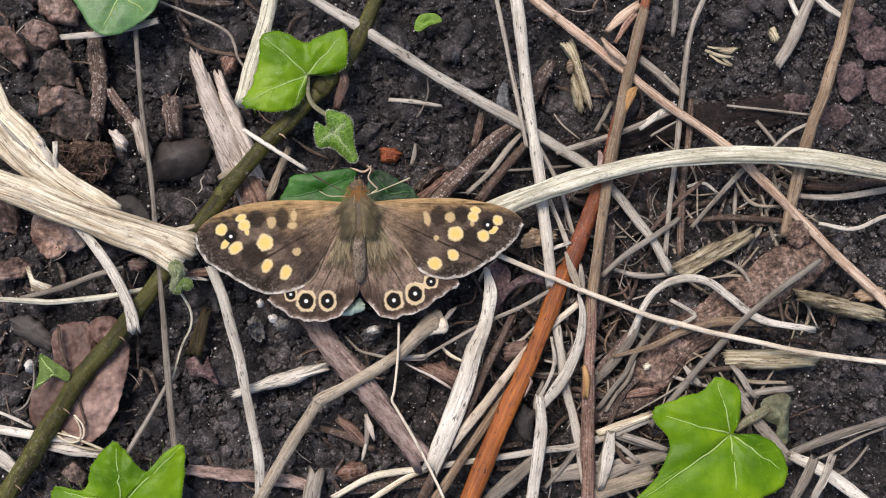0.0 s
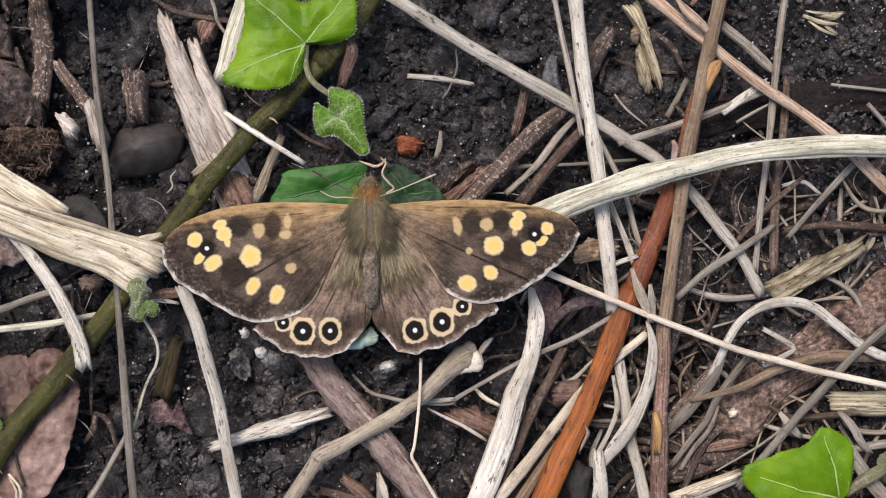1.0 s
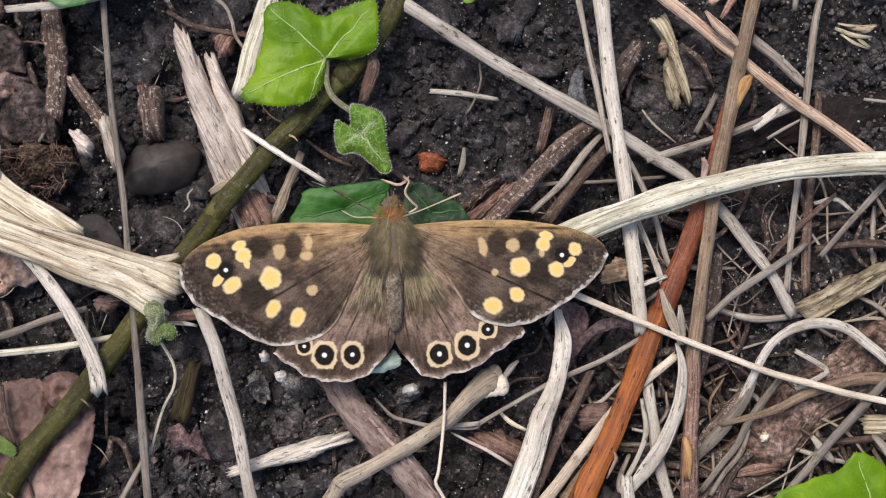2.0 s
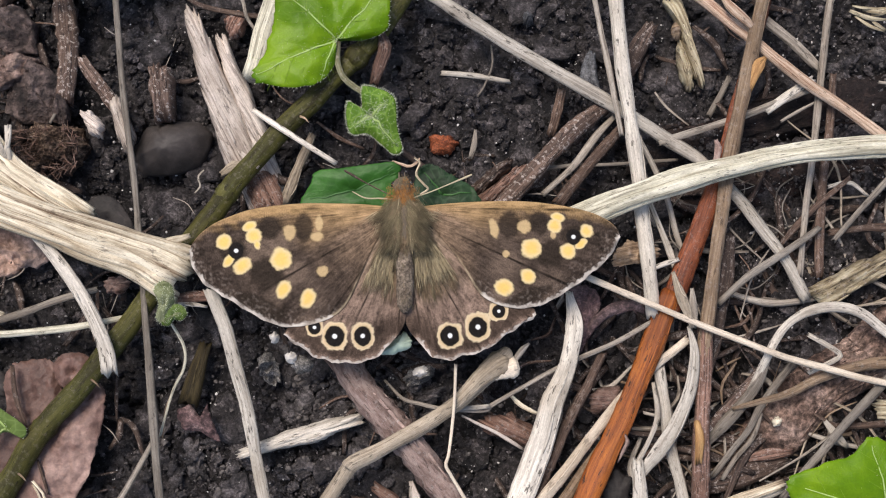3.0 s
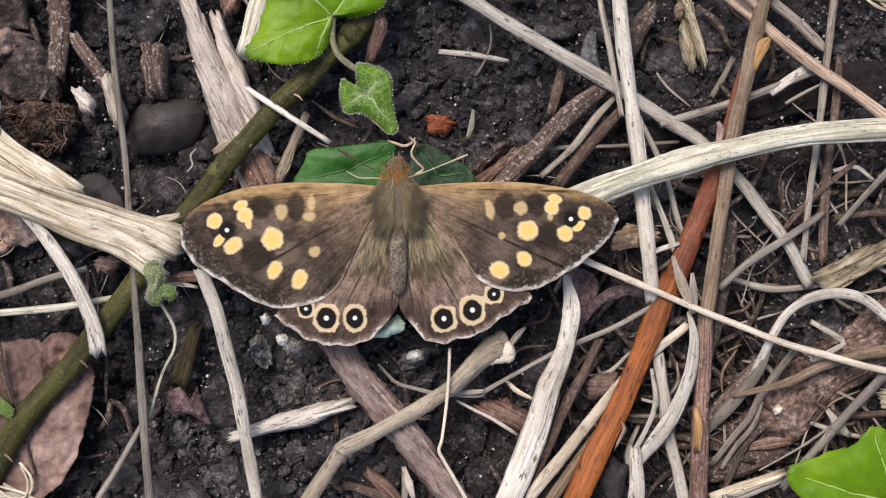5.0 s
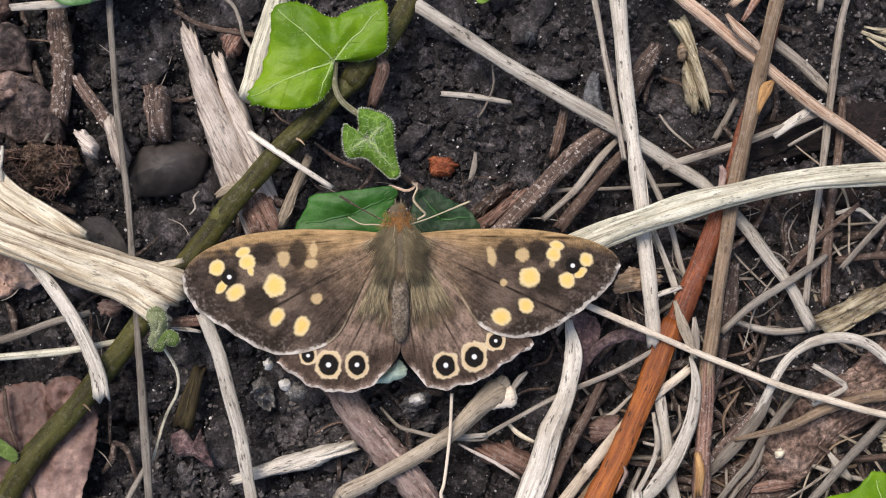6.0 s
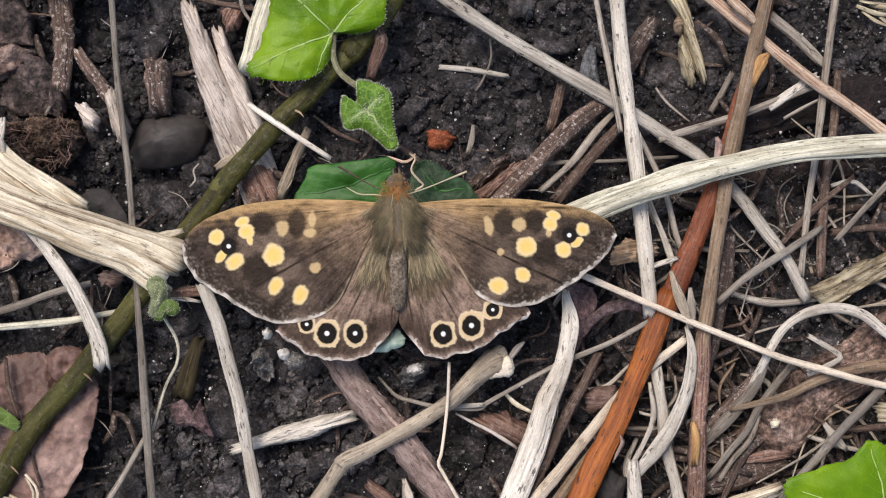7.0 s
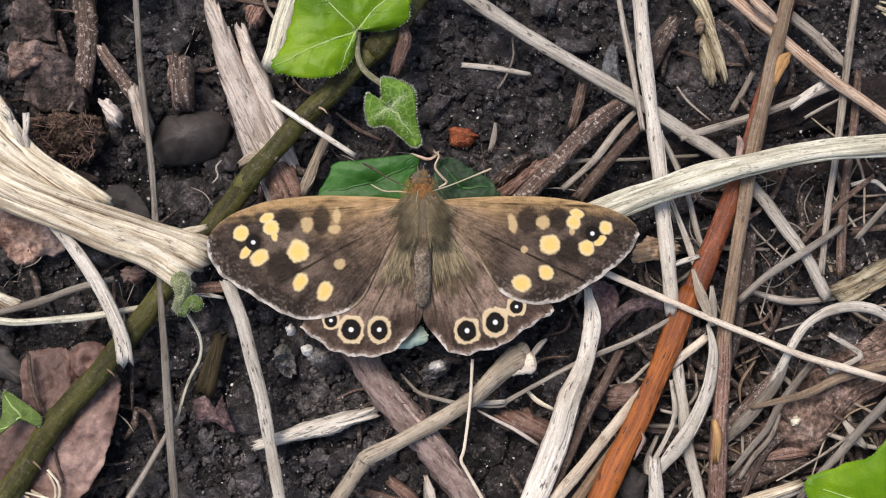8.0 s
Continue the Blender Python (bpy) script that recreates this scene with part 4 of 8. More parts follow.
leaf("ivy_leaf", [(-46.87, -19.52, 3.4), (-46.12, -17.2, 3.6), (-45.78, -14.7, 4), (-43.87, -15.75, 4), (-41.87, -17.44, 3.8), (-42.27, -18.6, 3.6), (-44.33, -17.94, 3.4)], (-43.95, -17.48, 3.6), DUSTY_GREEN,
     "tiny pale green ivy leaf beside the vine", [(-45.79, -15.01, 4), (-46.71, -19.22, 3.4)], VEIN, seed=9, hairs=80, bulge=0.3, side_veins=False)
leaf("ivy_leaf", [(9.04, 30.35, 0), (9.88, 32.07, 0.4), (12.22, 32.23, 0.4), (13.19, 31.19, 0), (11.31, 30.59, 0), (9.76, 29.81, 0)], (10.93, 31.26, 0.1), IVY_YOUNG,
     "tiny olive green leaf on the bare soil", (), None, seed=10, bulge=0.2)
leaf("sprout", [(-27.05, -3.65, 7.2), (-26.52, -2.85, 7.4), (-25.46, -2.83, 7.4), (-24.95, -4.02, 7.2), (-25.37, -5.84, 6.6), (-26.36, -7.12, 6), (-27.17, -6.49, 6), (-26.71, -4.96, 6.8)], (-25.98, -4.98, 7.2), DUSTY,
     "small downy pale green shoot beside the straw", [(-26.02, -6.76, 6.4), (-25.71, -3.11, 7.4)], DUSTY, hairs=450, seed=11, bulge=0.5, side_veins=False, category="sprout", crumple=0.4, jag=0.03)
leaf("sprout", [(-25.95, -5.58, 6.6), (-24.88, -5.15, 6.6), (-24.1, -5.54, 6.4), (-23.87, -6.26, 6.2), (-24.46, -6.9, 6), (-25.28, -6.8, 6), (-25.82, -7.38, 5.8), (-26.64, -7.11, 5.8)], (-25.14, -6.2, 6.6), DUSTY_GREEN,
     "little green lobed leaf of the downy shoot", [(-24.33, -6.16, 4.8), (-26.43, -7.16, 4.6)], DUSTY, hairs=250, hair_len=0.25, seed=111, bulge=0.3, side_veins=False, category="sprout", crumple=0.25, jag=0.02)

# ---- straws and stems ----
split_straw("straw", [(-52.37, 21.67, 4.6), (-50.06, 17.74, 4.8), (-45.47, 12.03, 5), (-39.41, 7.36, 4.8), (-33.73, 3.69, 4.4)], [5.6, 5.6, 5, 4.4, 3.0], STRAW, "broad flattened pale straw with frayed fibres", 5, seed=21, spread=-0.1, flat=0.25)
stem("straw", [(-51.79, 11.57, 4.8), (-47.07, 8.89, 5.2), (-43.21, 7.51, 5.2)], [1.0, 1.3, 0.8], STRAW, "loose splinter of pale straw", "straw", seed=121)
stem("straw_shred", [(-45.59, 15.55, 5.6), (-43.96, 14.04, 6), (-42.97, 11.83, 5.6)], [0.5, 0.7, 0.8], WHITE_STEM, "frayed white end of a split straw", "straw", seed=122)
stem("straw_shred", [(-42.48, 14.84, 5.6), (-42.29, 12.53, 6), (-42.27, 11.02, 5.4)], [0.5, 0.6, 0.7], WHITE_STEM, "frayed white end of a split straw", "straw", seed=123)
stem("straw_shred", [(-49.55, 17.99, 6.4), (-47.91, 15.92, 6.4), (-46.23, 14.12, 6.2)], [0.4, 0.6, 0.5], WHITE_STEM, "frayed white end of a split straw", "straw", seed=124)
stem("straw_shred", [(-45.46, 16.18, 5.2), (-44.11, 15.3, 6.2), (-43.74, 14.14, 5.4)], [0.27, 0.45, 0.6], WHITE_STEM, "frayed white end of a split straw", "straw", seed=660)
stem("straw_shred", [(-42.21, 14.9, 5.2), (-42.15, 13.14, 6.2), (-42.89, 11.38, 5.4)], [0.33, 0.55, 0.6], WHITE_STEM, "frayed white end of a split straw", "straw", seed=661)
stem("straw_shred", [(-43.95, 14.5, 5.2), (-43.1, 12.86, 6.2), (-42.59, 11.04, 5.4)], [0.30, 0.50, 0.6], WHITE_STEM, "frayed white end of a split straw", "straw", seed=662)
stem("straw_shred", [(-47.86, 14.37, 5.2), (-46.32, 14.13, 6.2), (-45.33, 13.42, 5.4)], [0.30, 0.50, 0.6], WHITE_STEM, "frayed white end of a split straw", "straw", seed=663)
split_straw("straw", [(-52.84, 10.76, 6.4), (-49.8, 9.19, 6.4), (-42.22, 5.75, 6.2), (-34.65, 2.4, 5.8), (-28.57, -0.18, 5.4), (-23.63, -2.63, 5)], [4.2, 4.4, 4.4, 4.8, 5.6, 6.4], STRAW, "broad split pale straw with a frayed torn end", 6, seed=22, flat=0.22, spread=0.0, fray=0.06)
stem("straw", [(-40.27, 3.58, 5.6), (-37.54, 0.29, 5.4), (-34.68, -4.59, 5), (-33.07, -8.86, 4.8), (-32.59, -11.64, 4.6)], [1.0, 1.5, 1.7, 1.9, 1.9], WHITE_STEM, "narrow bleached straw strip bent down to the vine", "straw", flat=0.4, seed=23)
stem("grass_stalk", [(-31.16, 32.96, 3), (-30.79, 20.75, 2.2), (-29.95, 10.88, 2.2), (-29.42, 2.7, 2.4), (-28.9, -5.45, 3.4), (-28.51, -15.03, 3.2), (-28.23, -21.39, 3), (-27.83, -29.3, 3)], [0.75, 0.8, 0.85, 1, 1], GREY_STEM, "thin grey dry grass stalk", "grass stalk", seed=24)
stem("straw", [(-21.33, -4.18, 5), (-19.65, -9.97, 4.6), (-18.06, -17.19, 4), (-17.2, -23.58, 3.6), (-16.31, -29.94, 3.4), (-15.99, -37.85, 3)], [1.5, 1.6, 1.5, 1.6], WHITE_STEM, "bleached white straw leaning from under the wing", "straw", flat=0.5, seed=25)
stem("twig", [(-7.65, -12.17, 2), (-4.27, -17.19, 2), (-1.26, -21.37, 2), (2.51, -26.41, 1.8), (6.42, -31.95, 1.4)], [3.4, 3.8, 3.8, 3.6], PINKWOOD, "pinkish brown round stick with worn bark", "stick", flat=0.9, seed=26, lumpy=0.09, ridge=0.06)
knobbed_twig = stem("twig", [(9.5, -13.3, 3.7), (7.9, -14.3, 3.7), (3.75, -17.77, 3.8), (-3.62, -21.55, 4), (-6.6, -22.85, 4), (-7.35, -23.3, 4), (-7.75, -23.85, 3.9), (-10.26, -27.3, 3.5), (-12.82, -30.96, 3.2), (-17.29, -37.83, 2.6)], [2.6, 1.7, 1.7, 1.8, 1.9, 1.7, 1.8, 1.8], TWIGTAN, "grey tan twig with a knobbed end and a bend", "twig", flat=0.9, seed=27, ragged=0.3)
stem("grass_thread", [(4.46, -13.05, 6), (4.07, -17.62, 5), (3.35, -22.33, 4.7), (2.96, -23.74, 4.6), (3.6, -25.12, 4.5), (5.7, -29.21, 4.2), (8.26, -34.89, 4), (9.81, -38.7, 3.8)], [0.35, 0.4, 0.42, 0.4], CREAM, "very thin pale dry grass thread", "grass stalk", seed=28, sides=8)
stem("straw", [(17.47, -6.12, 3.4), (17.75, -9.54, 3.4), (16.41, -14.31, 3.6), (14.03, -20.59, 3.6), (11.29, -26.82, 3.4), (8.14, -33.41, 3)], [0.8, 2.2, 2.3, 2.8, 3.2, 2.6], WHITE_STEM, "broad bleached strip of stem skin with dark specks", "straw", flat=0.3, seed=29, sides=18)
stem("twig", [(20.92, -12.91, 2.2), (16.76, -19.97, 2.2), (13.12, -27, 2.2), (9.39, -33.16, 2.2), (6.04, -38.7, 2)], [1.2, 1.4, 1.5, 1.6], BROWN, "thin brown twig beside a bleached straw", "twig", seed=30, lumpy=0.09)
stem("straw", [(10.28, -31.62, 2.2), (15.43, -25.92, 2.4), (20.2, -20.56, 2.4), (25.01, -15.57, 2.2), (30.2, -11.78, 2)], [1.4, 1.4, 1.3, 1.1], CREAM, "pale dry straw crossing behind the orange stem", "straw", seed=31)
stem("straw", [(8.2, -38.4, 2.4), (12.5, -32.6, 2.2), (15.7, -28.7, 2.0), (18.3, -25.3, 1.6), (20.8, -22.2, 1.2)], [1.5, 1.4, 1.3, 1.2, 0.9], TAN, "tan dry straw lying along the orange stem", "straw", seed=32)
stem("woody_stem", [(43.78, 33.87, 1.6), (41.68, 25.92, 1.8), (38.33, 15.97, 1.8), (35.85, 8.56, 1.8), (33.23, 2.03, 2), (30.34, -4.42, 2), (28.6, -8.3, 2)], [1.6, 1.5, 1.6, 1.9, 2.5, 2.65, 2.5], REDSTEM, "dark reddish brown dead woody stem", "stem", flat=0.85, seed=33, ridge=0.05, lumpy=0.02, wobble=0.015)
stem("woody_stem", [(28.75, -6.6, 2.5), (26.9, -10.82, 2.6), (24.8, -15.4, 2.7), (22.4, -20.31, 2.8), (17.8, -28.87, 2.9), (12.5, -39.62, 3)], [2.7, 2.8, 2.7, 2.75, 2.9, 3.0], ORANGE, "glossy orange dead woody stem with a broken end", "stem", flat=0.85, seed=533, ridge=0.05, lumpy=0.02, wobble=0.015, ragged=0.35)
stem("woody_stem", [(42.8, 30.69, 2.8), (40.33, 23.08, 3.4), (37.82, 14.03, 3.4), (35.67, 5.89, 3.2), (33.88, -3.03, 3), (32.41, -11.11, 2.8), (32.02, -13.52, 2.7)], [1.5, 1.7, 1.55, 1.65, 1.6], TAN, "tan weathered stem with peeling skin", "stem", flat=0.8, seed=34, ridge=0.1)
stem("woody_stem", [(32.36, -11.1, 2.6), (31.8, -15.95, 2.6), (31.21, -21.58, 2.5), (30.63, -29.61, 2.4), (29.95, -40.77, 2.2)], [1.7, 1.8, 2.0, 2.2, 2.3], REDBROWN, "dark reddish brown rotten stem standing in the litter", "stem", flat=0.85, seed=134, lumpy=0.06)
stem("straw", [(24.16, 34.11, 3.6), (24.72, 22.89, 3.6), (25.33, 12.14, 3.4), (26.06, 3.1, 3), (26.5, -3.46, 2.8), (26.8, -8.36, 2.6)], [1.9, 1.9, 1.8, 1.8], WHITE_STEM, "bleached upright straw stalk", "straw", flat=0.7, seed=35)
stem("straw", [(27.18, -14.87, 1.6), (27.93, -23.05, 1.4), (29.3, -30.42, 1.2), (30.06, -36.93, 1)], [1.4, 1.5, 1.5, 1.4], WHITE_STEM, "dull bleached straw piece low in the litter", "straw", flat=0.6, seed=36)
stem("grass_stalk", [(20.98, 34.36, 3.2), (22.4, 24.76, 3.2), (23.44, 17.22, 3.2), (24.26, 11.43, 3)], [0.65, 0.75, 0.75, 0.6], GREY_STEM, "thin grey grass stalk beside a thicker straw", "grass stalk", seed=37)
stem("straw", [(-6.92, 35.71, 2.6), (1.33, 29.95, 2.8), (9.23, 24.23, 2.6), (18, 18.5, 2.2), (24.45, 14.56, 1.6), (30.09, 10.77, 1.2), (34.88, 6.89, 1), (38.76, 1.88, 0.8), (41.86, -2.42, 0.6), (44.49, -7.53, 0.4)], [1.5, 1.55, 1.6, 1.45, 1.35, 1.4], WHITE_STEM, "long bleached straw stalk with dark stains", "straw", flat=0.7, seed=38)
split_straw("straw", [(16.31, 1.42, 5.4), (20.85, 2.97, 5.2), (25.4, 4.46, 5), (31.52, 6.09, 4.8), (37.54, 7.27, 4.8), (43.61, 8.09, 4.8), (51.52, 8.47, 4.8), (60.94, 8, 4.8), (70.73, 6.34, 4.8), (81.68, 3.46, 4.8)], [2.9, 2.8, 2.7, 2.3, 2.3, 2.5, 2.6, 2.6], STRAW_GREEN, "thick arched pale straw with lengthwise grooves", 5, seed=39, flat=0.75, spread=0.0, fray=0.02)
stem("grass_stalk", [(25.55, 34.4, 2.4), (31.87, 28.73, 2.4), (38.24, 23.28, 2.2), (43.76, 18.15, 2.2), (53.34, 10.62, 2), (58.03, 5.79, 2), (64.22, -1.19, 2), (70.4, -8.15, 2), (78.14, -16.42, 2)], [1.4, 1.6, 1.5, 1.4, 1.5, 1.6, 1.7], PINKSTRAW, "long tan grass stalk with torn reddish sheath", "grass stalk", seed=40)
stem("woody_stem", [(73.97, 32.2, 3), (71.05, 23.49, 3), (67.76, 15.25, 2.8), (64.79, 7.91, 2.4), (63.21, 2.22, 1.8), (61.92, -2.64, 1)], [1.9, 2.0, 2.0, 1.9, 1.8], TAN, "tan woody stem leaning into the soil", "stem", seed=41)
stem("stick", [(68.95, 32.99, 1), (65.21, 25.99, 0.8), (62.86, 22.6, 0.4)], [1.8, 1.8, 1.7], GREY_STEM, "short grey broken stick on the soil", "stick", seed=42)
stem("grass_stalk", [(52.57, 33.51, 1.6), (49.81, 27.37, 1.4), (48.08, 19.01, 1.2), (46.7, 10.68, 1), (45.22, 3.23, 0.8), (44.03, -5.02, 0.6)], [0.9, 0.9, 0.9, 0.8], GREY_STEM, "thin grey upright dead stalk", "grass stalk", seed=43)
stem("grass_stalk", [(49.54, 17.58, 0.4), (48.6, 11.53, 0.4), (47.45, 4.85, 0.4), (46.3, -5.11, 0.2)], [0.9, 1.1, 1.2, 1.1], BROWN, "thin reddish brown dead stalk", "grass stalk", seed=44)
stem("straw", [(19.19, -4.27, 5), (24.1, -6.57, 4.6), (31, -9.8, 4.2), (34.92, -11.54, 4), (40.27, -13.86, 4), (45.66, -15.71, 4), (51.06, -17.31, 4), (64.39, -20.71, 3.8), (79.67, -23.35, 3.6)], [0.75, 0.75, 0.8, 0.75], CREAM, "long thin pale straw across the litter", "straw", seed=45, sides=10)
stem("straw", [(35.23, -20.31, 1), (36.98, -18.01, 1.4), (38.31, -15.56, 2), (38.95, -14.2, 2.6), (39.91, -12.39, 3), (41.42, -10.62, 3.2), (43.77, -9.24, 3.4), (46.85, -8.88, 3.4), (49.63, -9.72, 3.4), (52.29, -11.96, 3.2), (57.08, -15.51, 3), (64.35, -17.16, 2.8)], [0.6, 0.8, 1.0, 1.15, 1.2, 1.3, 1.3, 1.2, 1.0], WHITE_STEM, "looped pale strip of dry leaf sheath", "straw", flat=0.5, seed=46)
stem("stalk", [(39.19, -14.12, 2.2), (38.18, -16.68, 1.8), (36.31, -19.09, 1.4), (34.26, -21.19, 1), (32.33, -23.19, 0.6)], [0.9, 1.2, 1.6, 1.7, 0.9], GREY_STEM, "grey brown flattened dead stalk", "stalk", flat=0.5, seed=346)
stem("straw", [(65.95, -7.31, 3.2), (59.73, -11.04, 3.2), (54.57, -14.91, 3.2), (51.2, -17.99, 3.2), (46.87, -22.08, 3), (42.86, -26.2, 2.6), (39.92, -29.44, 2.4)], [1.0, 1.1, 1.1, 0.9], GREY_STEM, "thin tan straw crossing over the log", "straw", seed=47)
stem("log", [(67.82, -4.6, -1.2), (64.48, -6.8, -1.2), (59.55, -9.82, -1.2), (54.86, -12.75, -1.3), (49.84, -16.07, -1.5), (45.02, -19.14, -1.7), (39.34, -23.15, -2.0), (34.62, -26.22, -2.6)], [7.2, 7.8, 7.6, 7.2, 6.8, 6.6, 6.2, 5.4], LOG, "reddish brown rotting log with pitted bark", "log", flat=0.8, seed=48, ridge=0.03, sides=40, lumpy=0.018, step=0.4, ragged=0.2)
stem("twig", [(35.25, -19.55, 1.8), (37.77, -18.94, 2.2), (41.14, -18.15, 2.4), (44.3, -16.75, 2.4), (47.43, -15.9, 2.4), (51.86, -15.36, 2.2), (56.35, -15.57, 1.8)], [0.5, 0.9, 1.0, 1.3, 1.5, 1.4], TAN, "tan dry twig lying across the log", "twig", seed=348, lumpy=0.06)
stem("rotten_branch", [(26.68, 9.84, -3.70), (32.43, 11.18, -3.30), (38.85, 12.33, -3.10), (45.99, 13.99, -3.10), (53.21, 15.3, -3.30), (63.7, 16.5, -3.50)], [4.5, 5.6, 6.2, 6.4, 6.2], ROT, "dark rotten branch sunk in the litter", "branch", flat=0.7, seed=501, ridge=0.08, lumpy=0.05, sides=30)
stem("rotten_branch", [(29.6, 3.02, -3.60), (35.34, 4.37, -3.20), (42.4, 5.69, -3.00), (48.96, 7.06, -3.20), (56.8, 7.75, -3.40)], [3.6, 4.6, 4.8, 4.2], ROT, "dark brown rotten branch under the straws", "branch", flat=0.6, seed=502, ridge=0.08, lumpy=0.05, sides=30)
stem("straw", [(-16.15, 15.71, 3.6), (-13.22, 13.38, 5), (-7.53, 9.27, 5.8)], [0.7, 0.7, 0.6], WHITE_STEM, "thin white straw bridging the vine", "straw", seed=49, sides=10)
stem("stalk", [(-11.26, 36.24, 1.4), (-13.73, 28.46, 1.4), (-16.55, 20.46, 1.2)], [2.4, 2.4, 2.2], STRAW_GREEN, "pale yellow green dry stalk behind the ivy", "stalk", seed=50)
stem("grass_thread", [(4.91, 19.92, -0.6), (8.64, 19.41, -0.6), (12.37, 18.68, -0.8)], [0.7, 0.75, 0.6], WHITE_STEM, "short white twig lying on the soil", "twig", seed=51, sides=10)
stem("strip", [(30.41, -10.3, 3.2), (30.81, -12.31, 3.4), (30.77, -14.43, 3.4), (30.01, -17.42, 3.4), (28.36, -20.87, 3.2), (26.32, -23.71, 3), (24.62, -25.6, 2.8)], [0.4, 0.9, 1.3, 1.6, 1.7, 1.6, 1.2], WHITE_STEM, "curled white strip of stem skin", "strip", flat=0.35, seed=52)
stem("strip", [(23.94, -24.77, 3), (23.83, -29.17, 3), (23.14, -33.91, 3), (21.86, -39.41, 2.8)], [1.2, 1.7, 1.8, 2.0], WHITE_STEM, "flat bleached strip standing in the litter", "strip", flat=0.35, seed=53)

stem("twig", [(-25.73, -4.51, 3), (-23.63, -4.41, 3.2), (-21.49, -4.31, 3)], [1.0, 1.3, 1.2], REDBROWN, "dark reddish twig end under the wing tip", "twig", seed=511, lumpy=0.06)
stem("straw_shred", [(-25.14, -5.01, 3.6), (-23.64, -5.13, 3.9), (-22.14, -5.49, 3.6)], [0.3, 0.55, 0.3], WHITE_STEM, "white frayed shred on a reddish twig", "straw", flat=0.5, seed=512)
stem("straw_shred", [(-27.15, 1.48, 5.4), (-25.16, 1.69, 5.7), (-23.47, 2.11, 5.7)], [0.5, 0.9, 0.5], STRAW, "pale splinter at the torn end of a straw", "straw", flat=0.5, seed=513)
stem("stalk", [(-10.23, 12.98, 1.2), (-11.17, 10.99, 1.2), (-11.86, 9.65, 1), (-12.69, 7.69, 0.8), (-13.52, 5.97, 0.6)], [0.9, 1.3, 1.1, 1.3, 1.2], TWIGTAN, "olive tan dead stalk beside the green leaf", "stalk", seed=514, lumpy=0.05)

# ---- wood, bark and stones ----
chunk("wood_splinter", [(-24.26, 28.02, 1), (-23.02, 28.55, 1), (-21.52, 25.14, 1), (-20.03, 21.74, 1), (-17.8, 16.66, 1), (-16.1, 11.35, 0), (-15.37, 5.51, 0), (-16.49, 2.27, 0), (-17.98, 5.64, 0), (-19.84, 9.87, 0), (-21.5, 15.59, 1), (-22.92, 20.63, 1)], -0.6, 1.8, SPLINTER, "split grey pink piece of weathered wood", "wood", seed=61, grain=-65, ridged=0.08, slivers=7)
chunk("wood_splinter", [(-20.68, 25.69, 1), (-19.79, 25.48, 1), (-17.27, 19.54, 1), (-15.02, 13.62, 0), (-13.8, 7.92, 0), (-13.48, 3.93, 0), (-15.16, 4.68, 0), (-16.81, 11.23, 1), (-18.96, 17.96, 1), (-20.55, 23.01, 1)], -0.9, 1.8, SPLINTER, "narrow split piece of weathered wood", "wood", seed=62, grain=-62, ridged=0.08, slivers=7)
chunk("wood_chip", [(-19.71, 27.31, 0), (-18.8, 28.05, 0), (-17.16, 27.86, 0), (-16.94, 26.83, 0), (-17.88, 25.06, 0), (-18.77, 24.71, 0), (-19.5, 25.89, 0)], -0.6, 1.4, REDWOOD, "brown chip of wood behind the ivy", "wood", seed=801, grain=60, ridged=0.10)
chunk("wood_splinter", [(-17.83, 8.75, 1), (-16.06, 9.44, 1), (-14.22, 8.49, 1), (-13.57, 5.33, 1), (-14.95, 4.88, 1), (-16.82, 4.95, 1), (-17.52, 6.73, 1)], 0.9, 0.6, REDWOOD, "reddish brown rotten end of split wood", "wood", seed=802, grain=-65, ridged=0.09, slivers=4)
stem("strip", [(-20.21, 9.27, 1.6), (-18.6, 9.89, 2.2), (-16.58, 8.99, 1.8)], [0.7, 1.4, 0.8], TWIGTAN, "papery tan flake beside the vine", "strip", flat=0.3, seed=803)
stem("strip", [(-17.85, 11.15, 2.8), (-16.93, 10.17, 3.4), (-16.03, 9.47, 3.8)], [0.5, 0.9, 0.5], SPLINTER, "torn pale strip beside the vine", "strip", flat=0.3, seed=804)
stem("root", [(-22.59, 10.01, -0.6), (-23.24, 9.27, -0.6), (-23.02, 8.24, -0.6), (-23.67, 7.5, -0.6)], [0.2, 0.3, 0.25, 0.2], WHITE_STEM, "tiny white curled root on the soil", "root", seed=805, sides=8)
chunk("leaf_scrap", [(20.59, 18.89, -1), (21.13, 20.81, -1), (21.96, 22.07, -1), (22.59, 21.73, -1), (22.71, 18.81, -1), (23.06, 16.86, -1), (21.89, 17.81, -1), (20.96, 17.07, -1)], -1.2, 0.7, GREYLEAF, "bluish grey scrap of dead leaf on soil", "dead leaf", seed=810, dome=4, rough=0.3, jag=0.05)
chunk("soil_lump", [(14.58, 26.62, -1), (15.11, 26.99, -1), (15.6, 26.45, -1), (15.55, 25.42, -1), (14.9, 25.05, -1), (14.47, 25.72, -1)], -1.4, 1.2, GREYLEAF, "pale grey lump on the dark soil", "stone", seed=811, dome=2.2, rough=0.4)
